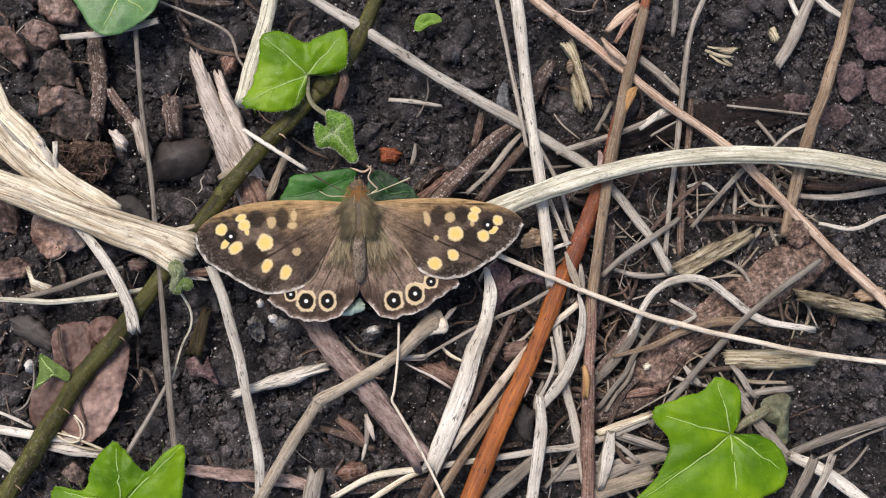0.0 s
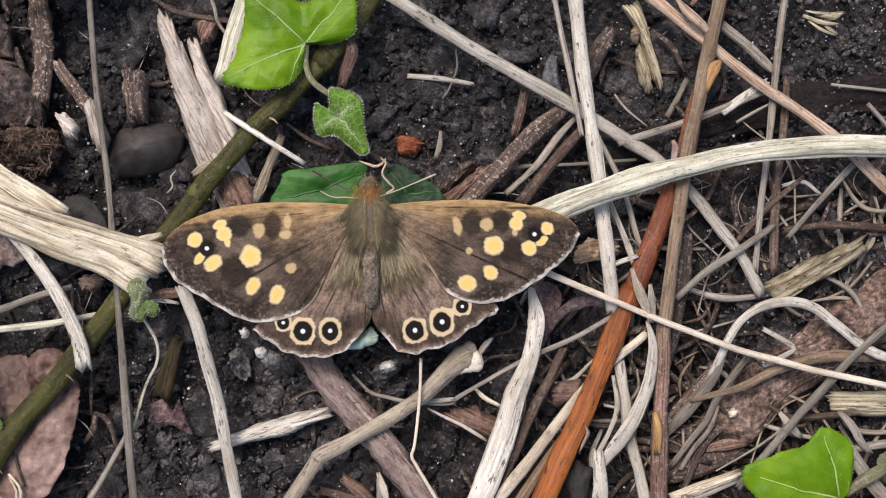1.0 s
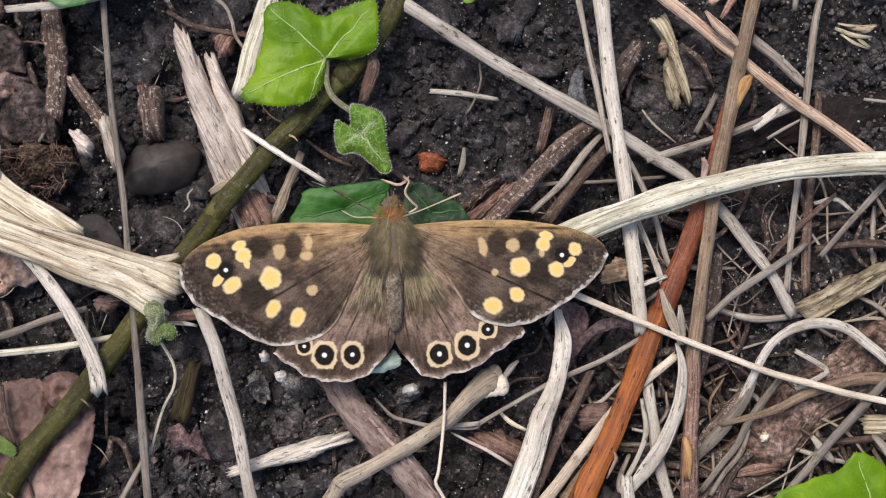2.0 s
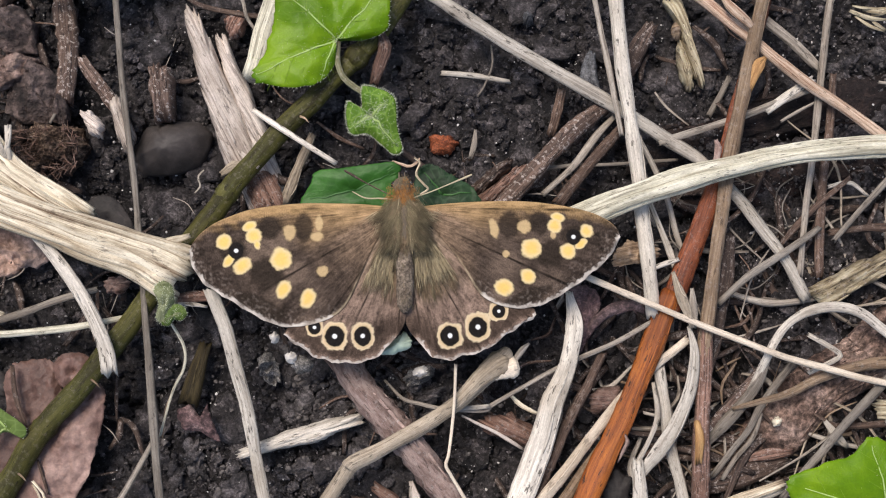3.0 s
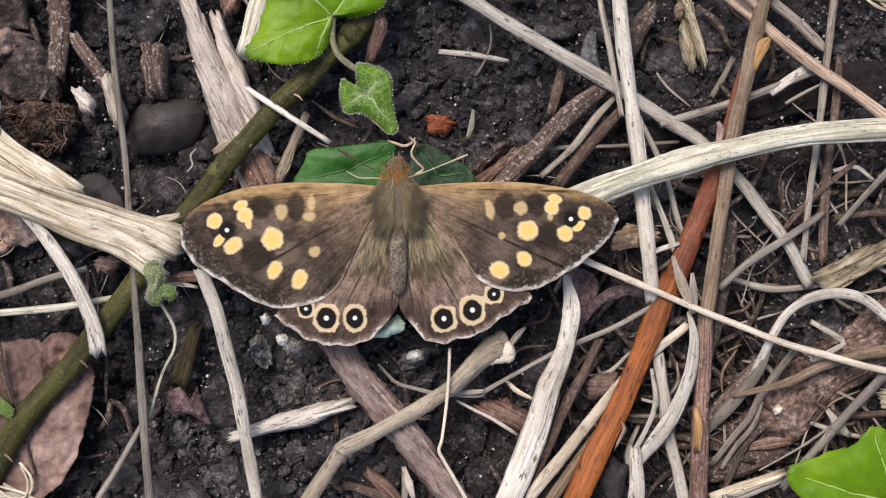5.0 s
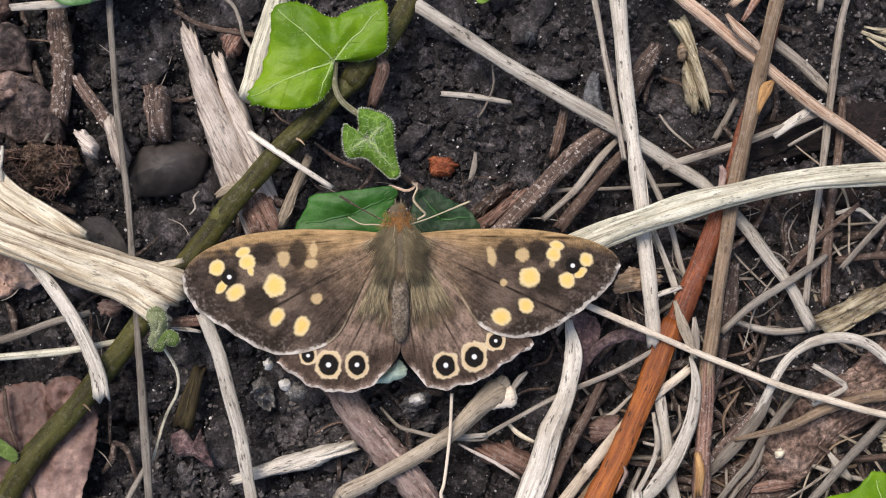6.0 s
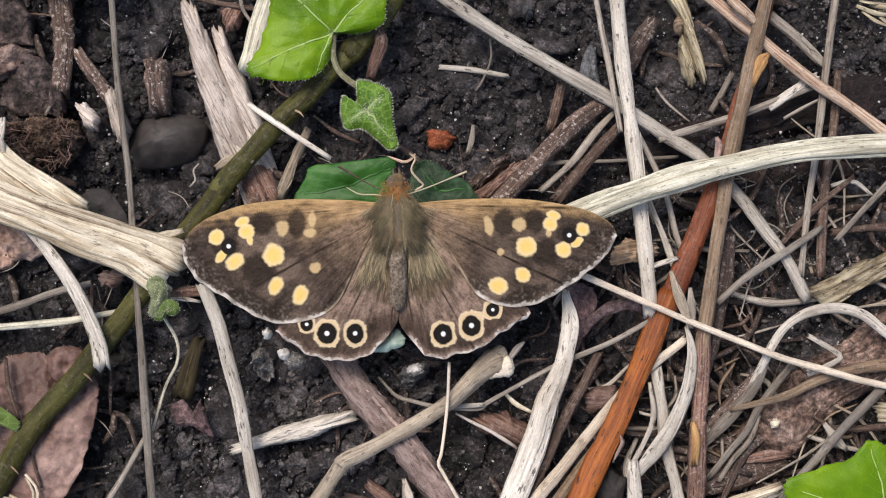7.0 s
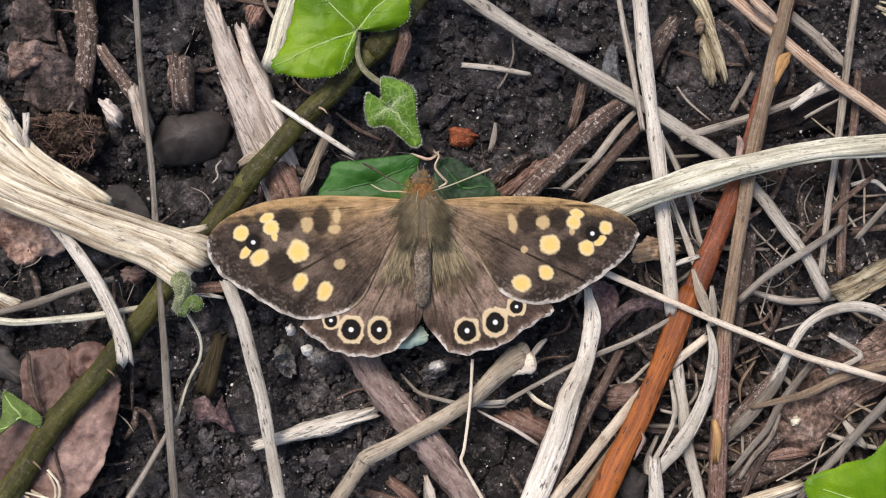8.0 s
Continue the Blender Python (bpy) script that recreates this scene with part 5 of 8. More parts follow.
chunk("wood_splinter", [(-20.35, -21.81, 0), (-17.47, -20.52, 0), (-12.56, -19.02, 0), (-7.65, -18.08, 0), (-5.37, -17.96, 0), (-5.91, -19.15, 0), (-8.96, -20.03, 0), (-11.03, -21.05, 0), (-15.09, -21.47, 0), (-19.16, -22.36, 0)], 0, 1.6, WHITE_STEM, "short bleached splinter of wood on the soil", "wood", seed=63, grain=16, ridged=0.08, slivers=7)
leaf("dead_leaf", [(-47.66, -19.59, 0.7), (-45.02, -16.14, 0.7), (-45.08, -12.92, 0.7), (-43.9, -10.74, 0.7), (-40.22, -10.37, 0.7), (-39.16, -12.04, 0.7), (-38.59, -13.85, 0.7), (-36.65, -13.15, 0.7), (-35.05, -13.07, 0.7), (-34.08, -14.9, 0.7), (-34.88, -19.51, 0.7), (-36.31, -23.83, 0.7), (-39.6, -27.38, 0.7), (-42.51, -26.89, 0.7), (-48.12, -24.5, 0.7)], (-40.4, -17.99, 1.0), LITTERLEAF, "crumpled pinkish brown dead leaf half under the vine", [(-35.91, -13.83, 0.9), (-46.55, -24.02, 0.9)], PINKWOOD, side_veins=False, vein_w=0.2, seed=64, bulge=0.5, wave=0.5, crumple=0.8, jag=0.01, rings=30, around=180)
leaf("dead_leaf", [(-38.89, -12.86, 1.3), (-39.3, -11.0, 1.3), (-38.15, -9.85, 1.3), (-35.85, -9.98, 1.3), (-34.87, -11.48, 1.3), (-35.88, -13.03, 1.3), (-37.49, -13.74, 1.3)], (-37.04, -11.76, 1.6), LITTERLEAF, "curled pinkish lobe of dead leaf beside the vine", (), None, seed=164, bulge=0.8, wave=0.5, crumple=0.9, jag=0.015, rings=20)
chunk("pebble", [(-30.9, 11.56, 0), (-30.23, 13.29, 0), (-28.93, 15.26, 0), (-26.48, 15.86, 0), (-23.37, 15.62, 0), (-21.72, 14.36, 0), (-21.9, 12.61, 0), (-23.21, 10.52, 0), (-26.34, 9.7, 0), (-29.45, 9.81, 0)], -1.6, 3.6, PEBBLE, "smooth dark grey rounded pebble half in the soil", "stone", seed=66, dome=2.0, rough=0.03, jag=0.015)
chunk("bark_lump", [(-43.75, 15, 0), (-41.13, 16.03, 0), (-37.1, 15.67, 0), (-34.9, 13.5, 0), (-36.04, 11.08, 0), (-38.51, 9.8, 0), (-41.34, 9.6, 0), (-43.28, 11.84, 0)], -0.6, 3.2, CRUMBLE, "crumbling fibrous brown lump of bark", "bark", seed=67, dome=2.5, rough=0.5)
litter("bark_shreds", "brown fibres of the crumbling bark lump", 260, (-43.4, -35.8, 9.9, 15.2), (0.5, 2.0), (0.07, 0.2), REDBROWN, 36, low=0.9, high=2.6, curl=0.03)
chunk("bark_plate", [(-43.41, 20.98, 1), (-41.23, 23.2, 1), (-39.5, 22.23, 1), (-38.39, 21.29, 1), (-38.08, 18.72, 1), (-39.4, 16.41, 1), (-42.41, 16.08, 1), (-44.75, 17.58, 1)], -0.4, 2.6, PLATEBARK, "dark angular plate of bark", "bark", seed=68, facets=6, jag=0.04)
chunk("bark_flake", [(-45.4, 23.63, 2), (-42.53, 23.9, 2), (-40.31, 22.92, 2), (-41.6, 21.32, 2), (-44.12, 20.02, 2), (-45.99, 19.59, 2)], 0.2, 2.4, FLAKEBARK, "rough reddish flake of bark on a dark plate", "bark", seed=168, facets=5, jag=0.06)
chunk("bark_piece", [(-38.34, 19.32, 0), (-37.6, 18.65, 0), (-37.41, 16.32, 0), (-38.56, 15.85, 0), (-39.43, 16.4, 0), (-38.88, 18.05, 0)], -0.8, 2.0, PLATEBARK, "narrow dark piece of bark beside a plate", "bark", seed=169, facets=4, jag=0.05)
chunk("bark_flake", [(-48.09, 31.99, 0), (-46.24, 34, 0), (-43.43, 33.04, 0), (-42.59, 31.33, 0), (-44.36, 29.15, 0), (-46.37, 29.82, 0)], -0.4, 2.4, FLAKEBARK, "pinkish flake of bark", "bark", seed=69, facets=4, jag=0.04)
chunk("wood_peg", [(-28.26, 21.74, 0), (-27.1, 22.27, 0), (-25.49, 21.61, 0), (-25.39, 15.95, 0), (-27.75, 15.81, 0)], 0, 2.2, MOULDY, "short upright stump of split brown wood", "wood", seed=70, grain=-85, ridged=0.07, slivers=7)
chunk("wood_chip", [(-32.78, 18.37, 0), (-31.71, 18.74, 0), (-30.73, 16.61, 0), (-29.87, 13.67, 0), (-30.58, 11.88, 0), (-31.89, 13.77, 0)], 0, 1.6, SPLINTER, "small pale wood chip on the soil", "wood", seed=71, grain=-70, ridged=0.07)
chunk("wood_chip", [(-36.07, 17.28, 0), (-34.62, 17.05, 0), (-33.37, 15.49, 0), (-33.75, 14.02, 0), (-35.1, 14.75, 0)], 0, 1.4, SPLINTER, "little pale chip of wood", "wood", seed=72, grain=-40, ridged=0.07)
chunk("bark_chip", [(3.05, 12.76, 0), (5.38, 12.98, 0), (6.32, 11.93, 0), (5.26, 10.65, 0), (3.29, 10.91, 0)], -1.6, 1.6, REDCHIP, "small orange red chip on black soil", "chip", seed=73, dome=3)
chunk("wood_flake", [(30.65, 27.22, 0), (31.79, 27.31, 0), (32.7, 27.66, 0), (33.33, 25.02, 0), (33.94, 22.12, 0), (34.97, 17.51, 0), (34.33, 17.28, 0), (33.4, 18.96, 0), (32.66, 21.85, 0), (31.81, 25.07, 0)], -0.6, 1.3, YELLOWWOOD, "pale yellowish flake of rotten wood", "wood", seed=74, grain=-70, ridged=0.10, slivers=6)
chunk("wood_flake", [(32.21, 22.95, 0), (32.9, 21.52, 0), (33.53, 18.96, 0), (33.67, 16.79, 0), (32.9, 16.69, 0), (32.1, 18.37, 0), (31.85, 20.93, 0)], -0.9, 1.2, YELLOWWOOD, "short tan flake of rotten wood", "wood", seed=174, grain=-75, ridged=0.10, slivers=3)
chunk("wood_knot", [(31.52, 24.38, 0), (32.16, 24.48, 0), (32.49, 23.58, 0), (32.2, 22.7, 0), (31.56, 22.72, 0), (31.28, 23.49, 0)], -0.2, 1.2, TAN, "orange brown knot on a rotten flake", "wood", seed=175, dome=2.4, rough=0.25)
chunk("wood_flake", [(62.86, -11.14, 0), (69.09, -12.81, 0), (75.05, -14.8, 0), (75.23, -16.81, 0), (68.88, -15.46, 0), (62.99, -12.82, 0)], 1.6, 1.6, MOSSWOOD, "yellowish split piece of rotten stalk", "wood", seed=75, grain=-14, ridged=0.08, slivers=7)
chunk("wood_flake", [(51.87, -19.51, 0), (58.41, -19.71, 0), (65.48, -20.93, 0), (64.93, -22.55, 0), (57.34, -22.7, 0), (51.88, -21.57, 0)], 0.6, 1.6, YELLOWWOOD, "flattened yellowish stalk piece with a dark node", "wood", seed=76, grain=-4, ridged=0.07, slivers=7)
chunk("wood_flake", [(44.89, -6.69, 0), (51.16, -3.68, 0), (57.23, -1.64, 0), (56.63, -4.13, 0), (50.94, -6.84, 0), (46.14, -9.25, 0)], 0.4, 1.6, MOSSWOOD, "mossy yellowish flake of rotten wood", "wood", seed=77, grain=26, ridged=0.08, slivers=7)
chunk("dead_leaf_piece", [(17.2, -5.72, 2.4), (19.34, -5.06, 2.4), (20.9, -6.11, 2.4), (21.02, -7.47, 2), (19.67, -9.89, 2), (18.36, -12.51, 1.6), (17.51, -10.92, 2), (17.49, -8.14, 2.2)], 1.8, 0.9, PURPLE, "shrivelled purple brown scrap of leaf", "dead leaf", seed=78, dome=2.5, rough=0.4)
chunk("grass_clump", [(22.64, -2.08, 2), (24.59, -0.41, 2), (27.82, -0.79, 2), (28.25, -2.05, 2), (25.84, -2.95, 2), (23.1, -3.03, 2)], 1.6, 1.0, TAN, "sandy tan clump of rotten grass by the wing tip", "dry grass", seed=332, dome=3, rough=0.5, jag=0.15, grain=10)
stem("straw", [(26.62, -3.68, 2.6), (28.16, -3.19, 2.8), (29.75, -2.76, 3)], [0.6, 0.7, 0.5], WHITE_STEM, "tiny pale straw beside the orange stem", "straw", seed=333, sides=8)
chunk("bark_flake", [(-46.7, 6.3, 0.4), (-43.85, 5.74, 0.4), (-41.77, 3.94, 0.4), (-40.69, 2.12, 0.4), (-40.23, 0.58, 0.4), (-41.62, -0.11, 0.4), (-42.86, 0.19, 0.4), (-43.76, -1.03, 0.4), (-45.26, -1.22, 0.4), (-46.6, -0.15, 0.4), (-47.67, 2.42, 0.4)], -0.4, 1.4, TORNLEAF, "pinkish tan torn flake of dead leaf under the straw", "dead leaf", seed=79, rough=0.5, jag=0.05)

# ---- smaller stems, roots and shreds ----
stem("strip", [(-41.4, 30.33, 3.4), (-35, 30.71, 3.4), (-28.05, 32.14, 3.4)], [0.9, 1.1, 0.9], WHITE_STEM, "pale strip of dry skin under the ivy", "strip", flat=0.4, seed=201)
stem("root", [(-27.64, 35.53, 1), (-22.42, 33.13, 1), (-18.43, 30.86, 1), (-17.29, 28.71, 1), (-16.88, 26.85, 1), (-15.67, 24.92, 0.8)], [0.4, 0.5, 0.5, 0.4], GREY_STEM, "thin wiry root on the soil", "root", seed=202, sides=8)
stem("root", [(-24.25, 29.96, 0.6), (-21.05, 28.14, 0.6), (-14.12, 26.69, 0.8)], [0.5, 0.7, 0.6], BROWN, "thin brown root on the soil", "root", seed=203, sides=8)
stem("stick", [(-37.79, 31.64, -0.4), (-37.44, 27.43, -0.4), (-37.26, 23.24, -0.4), (-37.94, 18.97, -0.6)], [2.2, 2.6, 2.6, 2.2], MOULDY, "rotten reddish brown stick in the soil", "stick", seed=204, lumpy=0.09)
stem("stick", [(-35.69, 22.79, -0.6), (-34.22, 20.63, -0.6), (-32.43, 18.05, -0.6)], [1.5, 1.7, 1.6], MOULDY, "dull brown stick half in the soil", "stick", seed=205, lumpy=0.09)
stem("root", [(-37.93, 19.86, 0), (-38.4, 17.81, 0), (-39.35, 16.03, 0)], [0.4, 0.5, 0.4], GREY_STEM, "short curved grey root", "root", seed=206, sides=8)
stem("straw", [(-52.66, -6.46, 2.4), (-46.79, -7.09, 2.4), (-43.64, -7.34, 2.4), (-37.31, -7.04, 2.4), (-30.78, -6.19, 2.4)], [0.7, 0.9, 0.9, 0.6], STRAW_GREEN, "thin greenish dry straw under the vine", "straw", seed=207)
stem("straw", [(-48.74, -6.56, 1.6), (-42.95, -5.27, 1.8), (-38.89, -4.05, 2), (-34.41, -2.99, 2)], [0.7, 0.9, 0.9, 0.7], GREY_STEM, "thin dull dry straw on the soil", "straw", seed=208)
stem("thin_stalk", [(-26.08, -6.82, 4), (-24.85, -9.65, 3), (-25.04, -12.03, 2.4), (-26.4, -14.52, 2), (-28.04, -19.24, 1.4)], [0.35, 0.35, 0.35, 0.3], STRAW_GREEN, "thread-like pale stalk of the shoot", "stalk", seed=209, sides=8)
stem("grass_stalk", [(-35.17, -29.71, 0.6), (-31.94, -24.87, 0.8), (-28.98, -19.99, 1.2)], [0.75, 0.8, 0.7], GREY_STEM, "short grey grass stalk on the soil", "grass stalk", seed=210)
stem("stub", [(-23.16, -9.83, 0), (-24.25, -12.86, 0), (-25.06, -15.41, -0.4)], [1.5, 2.0, 2.2], STUB, "olive green broken stub of stem", "stub", seed=211)
stem("straw", [(-53.54, -24.54, 1.2), (-47.69, -25.91, 1.2), (-41.88, -27.22, 1)], [1.3, 1.3, 1], WHITE_STEM, "pale straw lying under the vine", "straw", seed=212)
stem("straw", [(-45.88, -27.32, 0.8), (-41.57, -28.36, 0.8), (-37.8, -29.06, 0.8)], [1.2, 1.3, 1], GREY_STEM, "dull straw piece under the dead leaf", "straw", seed=213)
stem("straw", [(-54.02, -27.75, 1.2), (-51.87, -29.22, 1.2), (-49.88, -31.15, 1.2)], [2.4, 2.4, 1.6], WHITE_STEM, "broad pale end of a straw", "straw", flat=0.4, seed=214)
stem("root", [(-44.77, -25.64, 1.8), (-42.43, -26.33, 1.8), (-40.8, -26.74, 1.8), (-40.54, -25.09, 2), (-41.74, -23.44, 2)], [0.3, 0.4, 0.4, 0.3], STRAW, "fine pale curled root on the dead leaf", "root", seed=215, sides=8)
stem("root", [(-43.64, -25.64, 1.6), (-41.32, -26.89, 1.6), (-37.81, -28.69, 1.4)], [0.35, 0.45, 0.4], STRAW, "fine pale root on the dead leaf", "root", seed=216, sides=8)
stem("thin_twig", [(-43.47, -11.03, 2.6), (-43.18, -14.22, 2.6), (-42.24, -17.61, 2.4)], [0.5, 0.6, 0.5], BROWN, "thin dark twig across the dead leaf", "twig", seed=217, sides=8)
stem("thin_twig", [(-41.25, -21.18, 1.8), (-40.68, -23.11, 1.8), (-40.24, -24.89, 1.6)], [0.25, 0.35, 0.25], BROWN, "thin dark crack-like twig on the dead leaf", "twig", seed=218, sides=8)
stem("stick", [(-26.38, -32.21, 0), (-19.63, -33.41, 0), (-13.25, -34.43, 0), (-8.49, -35.7, -0.2)], [1.8, 2.2, 2, 1.6], PINKWOOD, "flat pinkish brown stick in the soil", "stick", flat=0.5, seed=219, lumpy=0.09)
stem("stub", [(-9.22, -38.59, 0.6), (-8.79, -36.23, 0.6), (-8.22, -34.05, 0.4)], [2.6, 2.8, 2.6], GREY_STEM, "grey stub of split wood", "stub", seed=220)
stem("straw", [(-6.06, -37.09, 1.4), (-0.73, -34.61, 1.6), (2.92, -34.03, 1.6), (7.36, -33.74, 1.6)], [0.9, 1.1, 1.1, 0.9], STRAW, "tan dry straw at the foot of a twig", "straw", seed=221)
stem("straw", [(-1.48, -38.19, 1.2), (4.07, -35.16, 1.4), (8.17, -33.81, 1.4)], [0.8, 0.9, 0.8], STRAW, "thin tan dry straw piece", "straw", seed=222)
stem("grass_stalk", [(-3.21, -14.55, 1.4), (-1.43, -16.54, 1.8), (0.44, -17.21, 2), (3.17, -17.92, 2), (7.31, -18.34, 2), (8.43, -17.75, 2.2), (11.79, -15.99, 2.4), (15.52, -14.12, 2.6), (21.9, -11.74, 2.8), (26.48, -9.49, 2.8)], [0.3, 0.45, 0.5, 0.5, 0.6, 0.55, 0.55, 0.6, 0.55], GREY_STEM, "thin grey stalk bent under the twig", "grass stalk", seed=223)
stem("twig", [(-7.28, -27.4, 0), (-3.69, -28.72, 0.2), (-0.15, -30.8, 0)], [1, 1.3, 1], BROWN, "short brown twig on the soil", "twig", seed=224, lumpy=0.09)
stem("root", [(-0.9, -26.44, 0.6), (-0.87, -29.1, 0.6), (-1.59, -32.05, 0.4)], [0.5, 0.8, 0.4], GREY_STEM, "forked pale brown root", "root", seed=225, sides=8)
stem("bract", [(28.83, -4.35, 4.4), (29.48, -6.97, 4.4), (30.61, -10.09, 4.2)], [0.5, 1.3, 0.7], TWIGTAN, "dry pale bract with dark mould", "bract", flat=0.4, seed=226, strips=4)
stem("bract", [(30.96, -6.19, 3.6), (30.99, -8.22, 3.6), (31.08, -10.1, 3.8)], [0.4, 1.2, 0.5], GREY_STEM, "dry greenish grey bract", "bract", flat=0.4, seed=227)
stem("straw", [(34.25, -7.66, 2), (38.08, -4.82, 2), (42.01, -2.53, 1.8), (45.98, -0.06, 1.6)], [0.9, 1.0, 1.0, 0.8], GREY_STEM, "grey straw piece across the litter", "straw", seed=228)
stem("strip", [(26.22, -16.29, 2.6), (26.47, -19.7, 2.8), (25.5, -22.22, 2.8), (23.85, -24.85, 3)], [0.5, 0.7, 0.6, 0.6], WHITE_STEM, "narrow curved pale strip", "strip", seed=229, sides=8)
stem("stub", [(33.81, -30.78, 2), (32.88, -34.2, 1.8), (31.99, -38.42, 1.6)], [1.6, 1.5, 1.2], GREY_STEM, "flat grey stub of straw", "straw", flat=0.4, seed=230)
stem("straw", [(4.53, -34.19, 1), (15.1, -33.2, 1.2), (24.11, -32.37, 1.2), (29.04, -32.02, 1.2), (34.46, -30.56, 1.2), (40.82, -28.51, 1)], [1.0, 1.1, 1.1, 1.1, 1.3, 1.2], WHITE_STEM, "long pale straw behind the stems", "straw", seed=231)
stem("stick", [(14.73, -40, 1), (18.98, -36.66, 1), (23.27, -33.49, 0.8)], [1.8, 2.2, 1.8], GREY_STEM, "grey flat stick in the litter", "stick", flat=0.5, seed=232)
stem("grass_stalk", [(24.3, -37.55, 1), (26.81, -34.94, 1.2), (28.83, -32.65, 1.2)], [0.6, 0.7, 0.7], GREY_STEM, "thin grey piece of stalk", "grass stalk", seed=233)
stem("stick", [(31.24, -37.45, 0.6), (37.15, -35.14, 0.6), (44.74, -33.66, 0.4)], [1.8, 2.1, 1.8], GREY_STEM, "weathered grey stick under the ivy", "stick", flat=0.6, seed=234)
stem("stick", [(28.58, -40.24, 0.8), (33.63, -38.13, 0.8), (39.56, -36.09, 0.6)], [1.6, 1.9, 1.6], GREY_STEM, "weathered grey brown stick", "stick", flat=0.6, seed=235)
stem("grass_stalk", [(34.2, -31.37, 1), (35.89, -34.46, 1), (37.53, -35.14, 0.8)], [0.7, 0.8, 0.6], BROWN, "bent brown grass piece", "grass stalk", seed=236)
stem("grass_stalk", [(34.72, -30.91, 1), (38.1, -32.16, 1), (41.78, -33.29, 0.8)], [0.9, 1.0, 0.8], GREY_STEM, "short grey grass piece", "grass stalk", seed=237)
stem("straw", [(59.65, -35, 1.6), (66.9, -32.75, 1.6), (77.22, -30.35, 1.4)], [1.2, 1.4, 1.2], GREY_STEM, "tan dry straw on the soil", "straw", seed=238)
stem("straw", [(60.32, -35.25, 2), (64.67, -37.93, 2), (70.15, -42.05, 2), (72.5, -43.81, 2)], [1.6, 2.0, 1.8, 1.5], WHITE_STEM, "flat pale straw beside the ivy leaf", "straw", flat=0.4, seed=239)
stem("straw", [(63.03, -35.94, 2.4), (61.64, -38.7, 2.2), (58.93, -42.58, 2)], [1.4, 1.6, 1.4], GREY_STEM, "flat grey straw piece", "straw", flat=0.4, seed=240)
stem("straw", [(65.64, -35.51, 2.6), (64.52, -38.04, 2.4), (62.49, -41.56, 2.2)], [1.2, 1.3, 1.2], WHITE_STEM, "short pale straw piece", "straw", flat=0.5, seed=241)
stem("leaf_stalk", [(51.57, -30.92, 3.4), (53.53, -29.68, 3.2), (55.58, -28.77, 2.9), (57.13, -28.07, 2.6)], [0.9, 1.3, 1.5, 1.3], STALKDOWN, "olive brown leaf stalk of the ivy", "leaf stalk", seed=242, ragged=0)
stem("straw", [(53.04, -26.25, 1.8), (55.42, -29.88, 1.8), (57.84, -33.02, 1.8), (59.86, -35.59, 1.6)], [1.6, 1.9, 1.8, 1.5], GREY_STEM, "flat pale straw strip under the leaf stalk", "straw", seed=701, flat=0.35)
stem("strip", [(52.31, -21.8, 2), (53.48, -23.25, 2.2), (54.54, -25.35, 2), (55.72, -26.74, 1.6)], [0.7, 1.2, 1.1, 0.6], GREY_STEM, "curled grey strip of dry leaf", "strip", seed=702, flat=0.35)
stem("straw", [(53.56, -26.14, 1.2), (56.71, -25.83, 1.3), (60.94, -25.58, 1.2)], [0.9, 1.1, 0.9], GREY_STEM, "dull grey straw beside the withered leaf", "straw", seed=703)
stem("straw", [(65.18, -38.4, 1.0), (67.54, -38.22, 1.0), (69.48, -36.87, 1.0), (71.68, -34.55, 1.0)], [0.4, 0.5, 0.5, 0.4], GREY_STEM, "thin grey straw with a bend on the soil", "straw", seed=704, sides=8)
stem("straw", [(63.67, -36.15, 0.6), (66.68, -35.11, 0.6), (70.6, -33.3, 0.6), (74.75, -32.06, 0.6)], [0.4, 0.5, 0.5, 0.5], GREY_STEM, "thin grey straw along a thicker one", "straw", seed=705, sides=8)
stem("strip", [(34.08, -30.61, 2.4), (33.52, -32.99, 2.4), (32.91, -35.37, 2.2), (32.22, -37.75, 2.0)], [1.4, 1.8, 1.7, 1.0], WHITE_STEM, "flat bleached strip leaning on the stem", "strip", seed=706, flat=0.35)
stem("straw", [(32.37, -30.17, 1.6), (35.67, -29.3, 1.8), (39.85, -28.17, 1.8)], [1.2, 1.4, 1.4], STRAW, "pale tan straw under the ivy leaf", "straw", seed=707)
stem("straw", [(34.37, -31.51, 1.4), (36.31, -33.24, 1.4), (37.72, -34.79, 1.2)], [0.6, 0.8, 0.6], GREY_STEM, "short grey straw in the litter", "straw", seed=708)
stem("straw", [(35.97, -30.93, 1.8), (39.58, -32.19, 1.8), (42.02, -33.24, 1.6)], [0.9, 1.1, 0.9], GREY_STEM, "grey straw end under the ivy leaf", "straw", seed=709)
stem("strip", [(26.01, -36.09, 0.6), (32.18, -35.48, 0.7), (39.65, -34.97, 0.6)], [2.2, 2.6, 2.2], GREY_STEM, "broad weathered grey strip of bark", "strip", seed=710, flat=0.3)
stem("strip", [(30.26, -39.04, 1.0), (35.24, -37.88, 1.1), (39.42, -37.09, 1.0)], [2.2, 2.4, 2.0], TWIGTAN, "broad weathered tan strip of bark", "strip", seed=711, flat=0.3)
stem("strip", [(32.21, -27.86, -0.4), (36.21, -27.01, -0.2), (40.9, -25.98, -0.4)], [2.6, 3.2, 2.6], DARK, "broad dark brown strip of rotten bark", "strip", seed=712, flat=0.3)
stem("strip", [(37.08, -25.25, 0.2), (39.14, -24.86, 0.4), (41.69, -24.69, 0.2)], [1.0, 1.6, 0.9], REDBROWN, "curled brown scrap of bark", "strip", seed=713, flat=0.4)
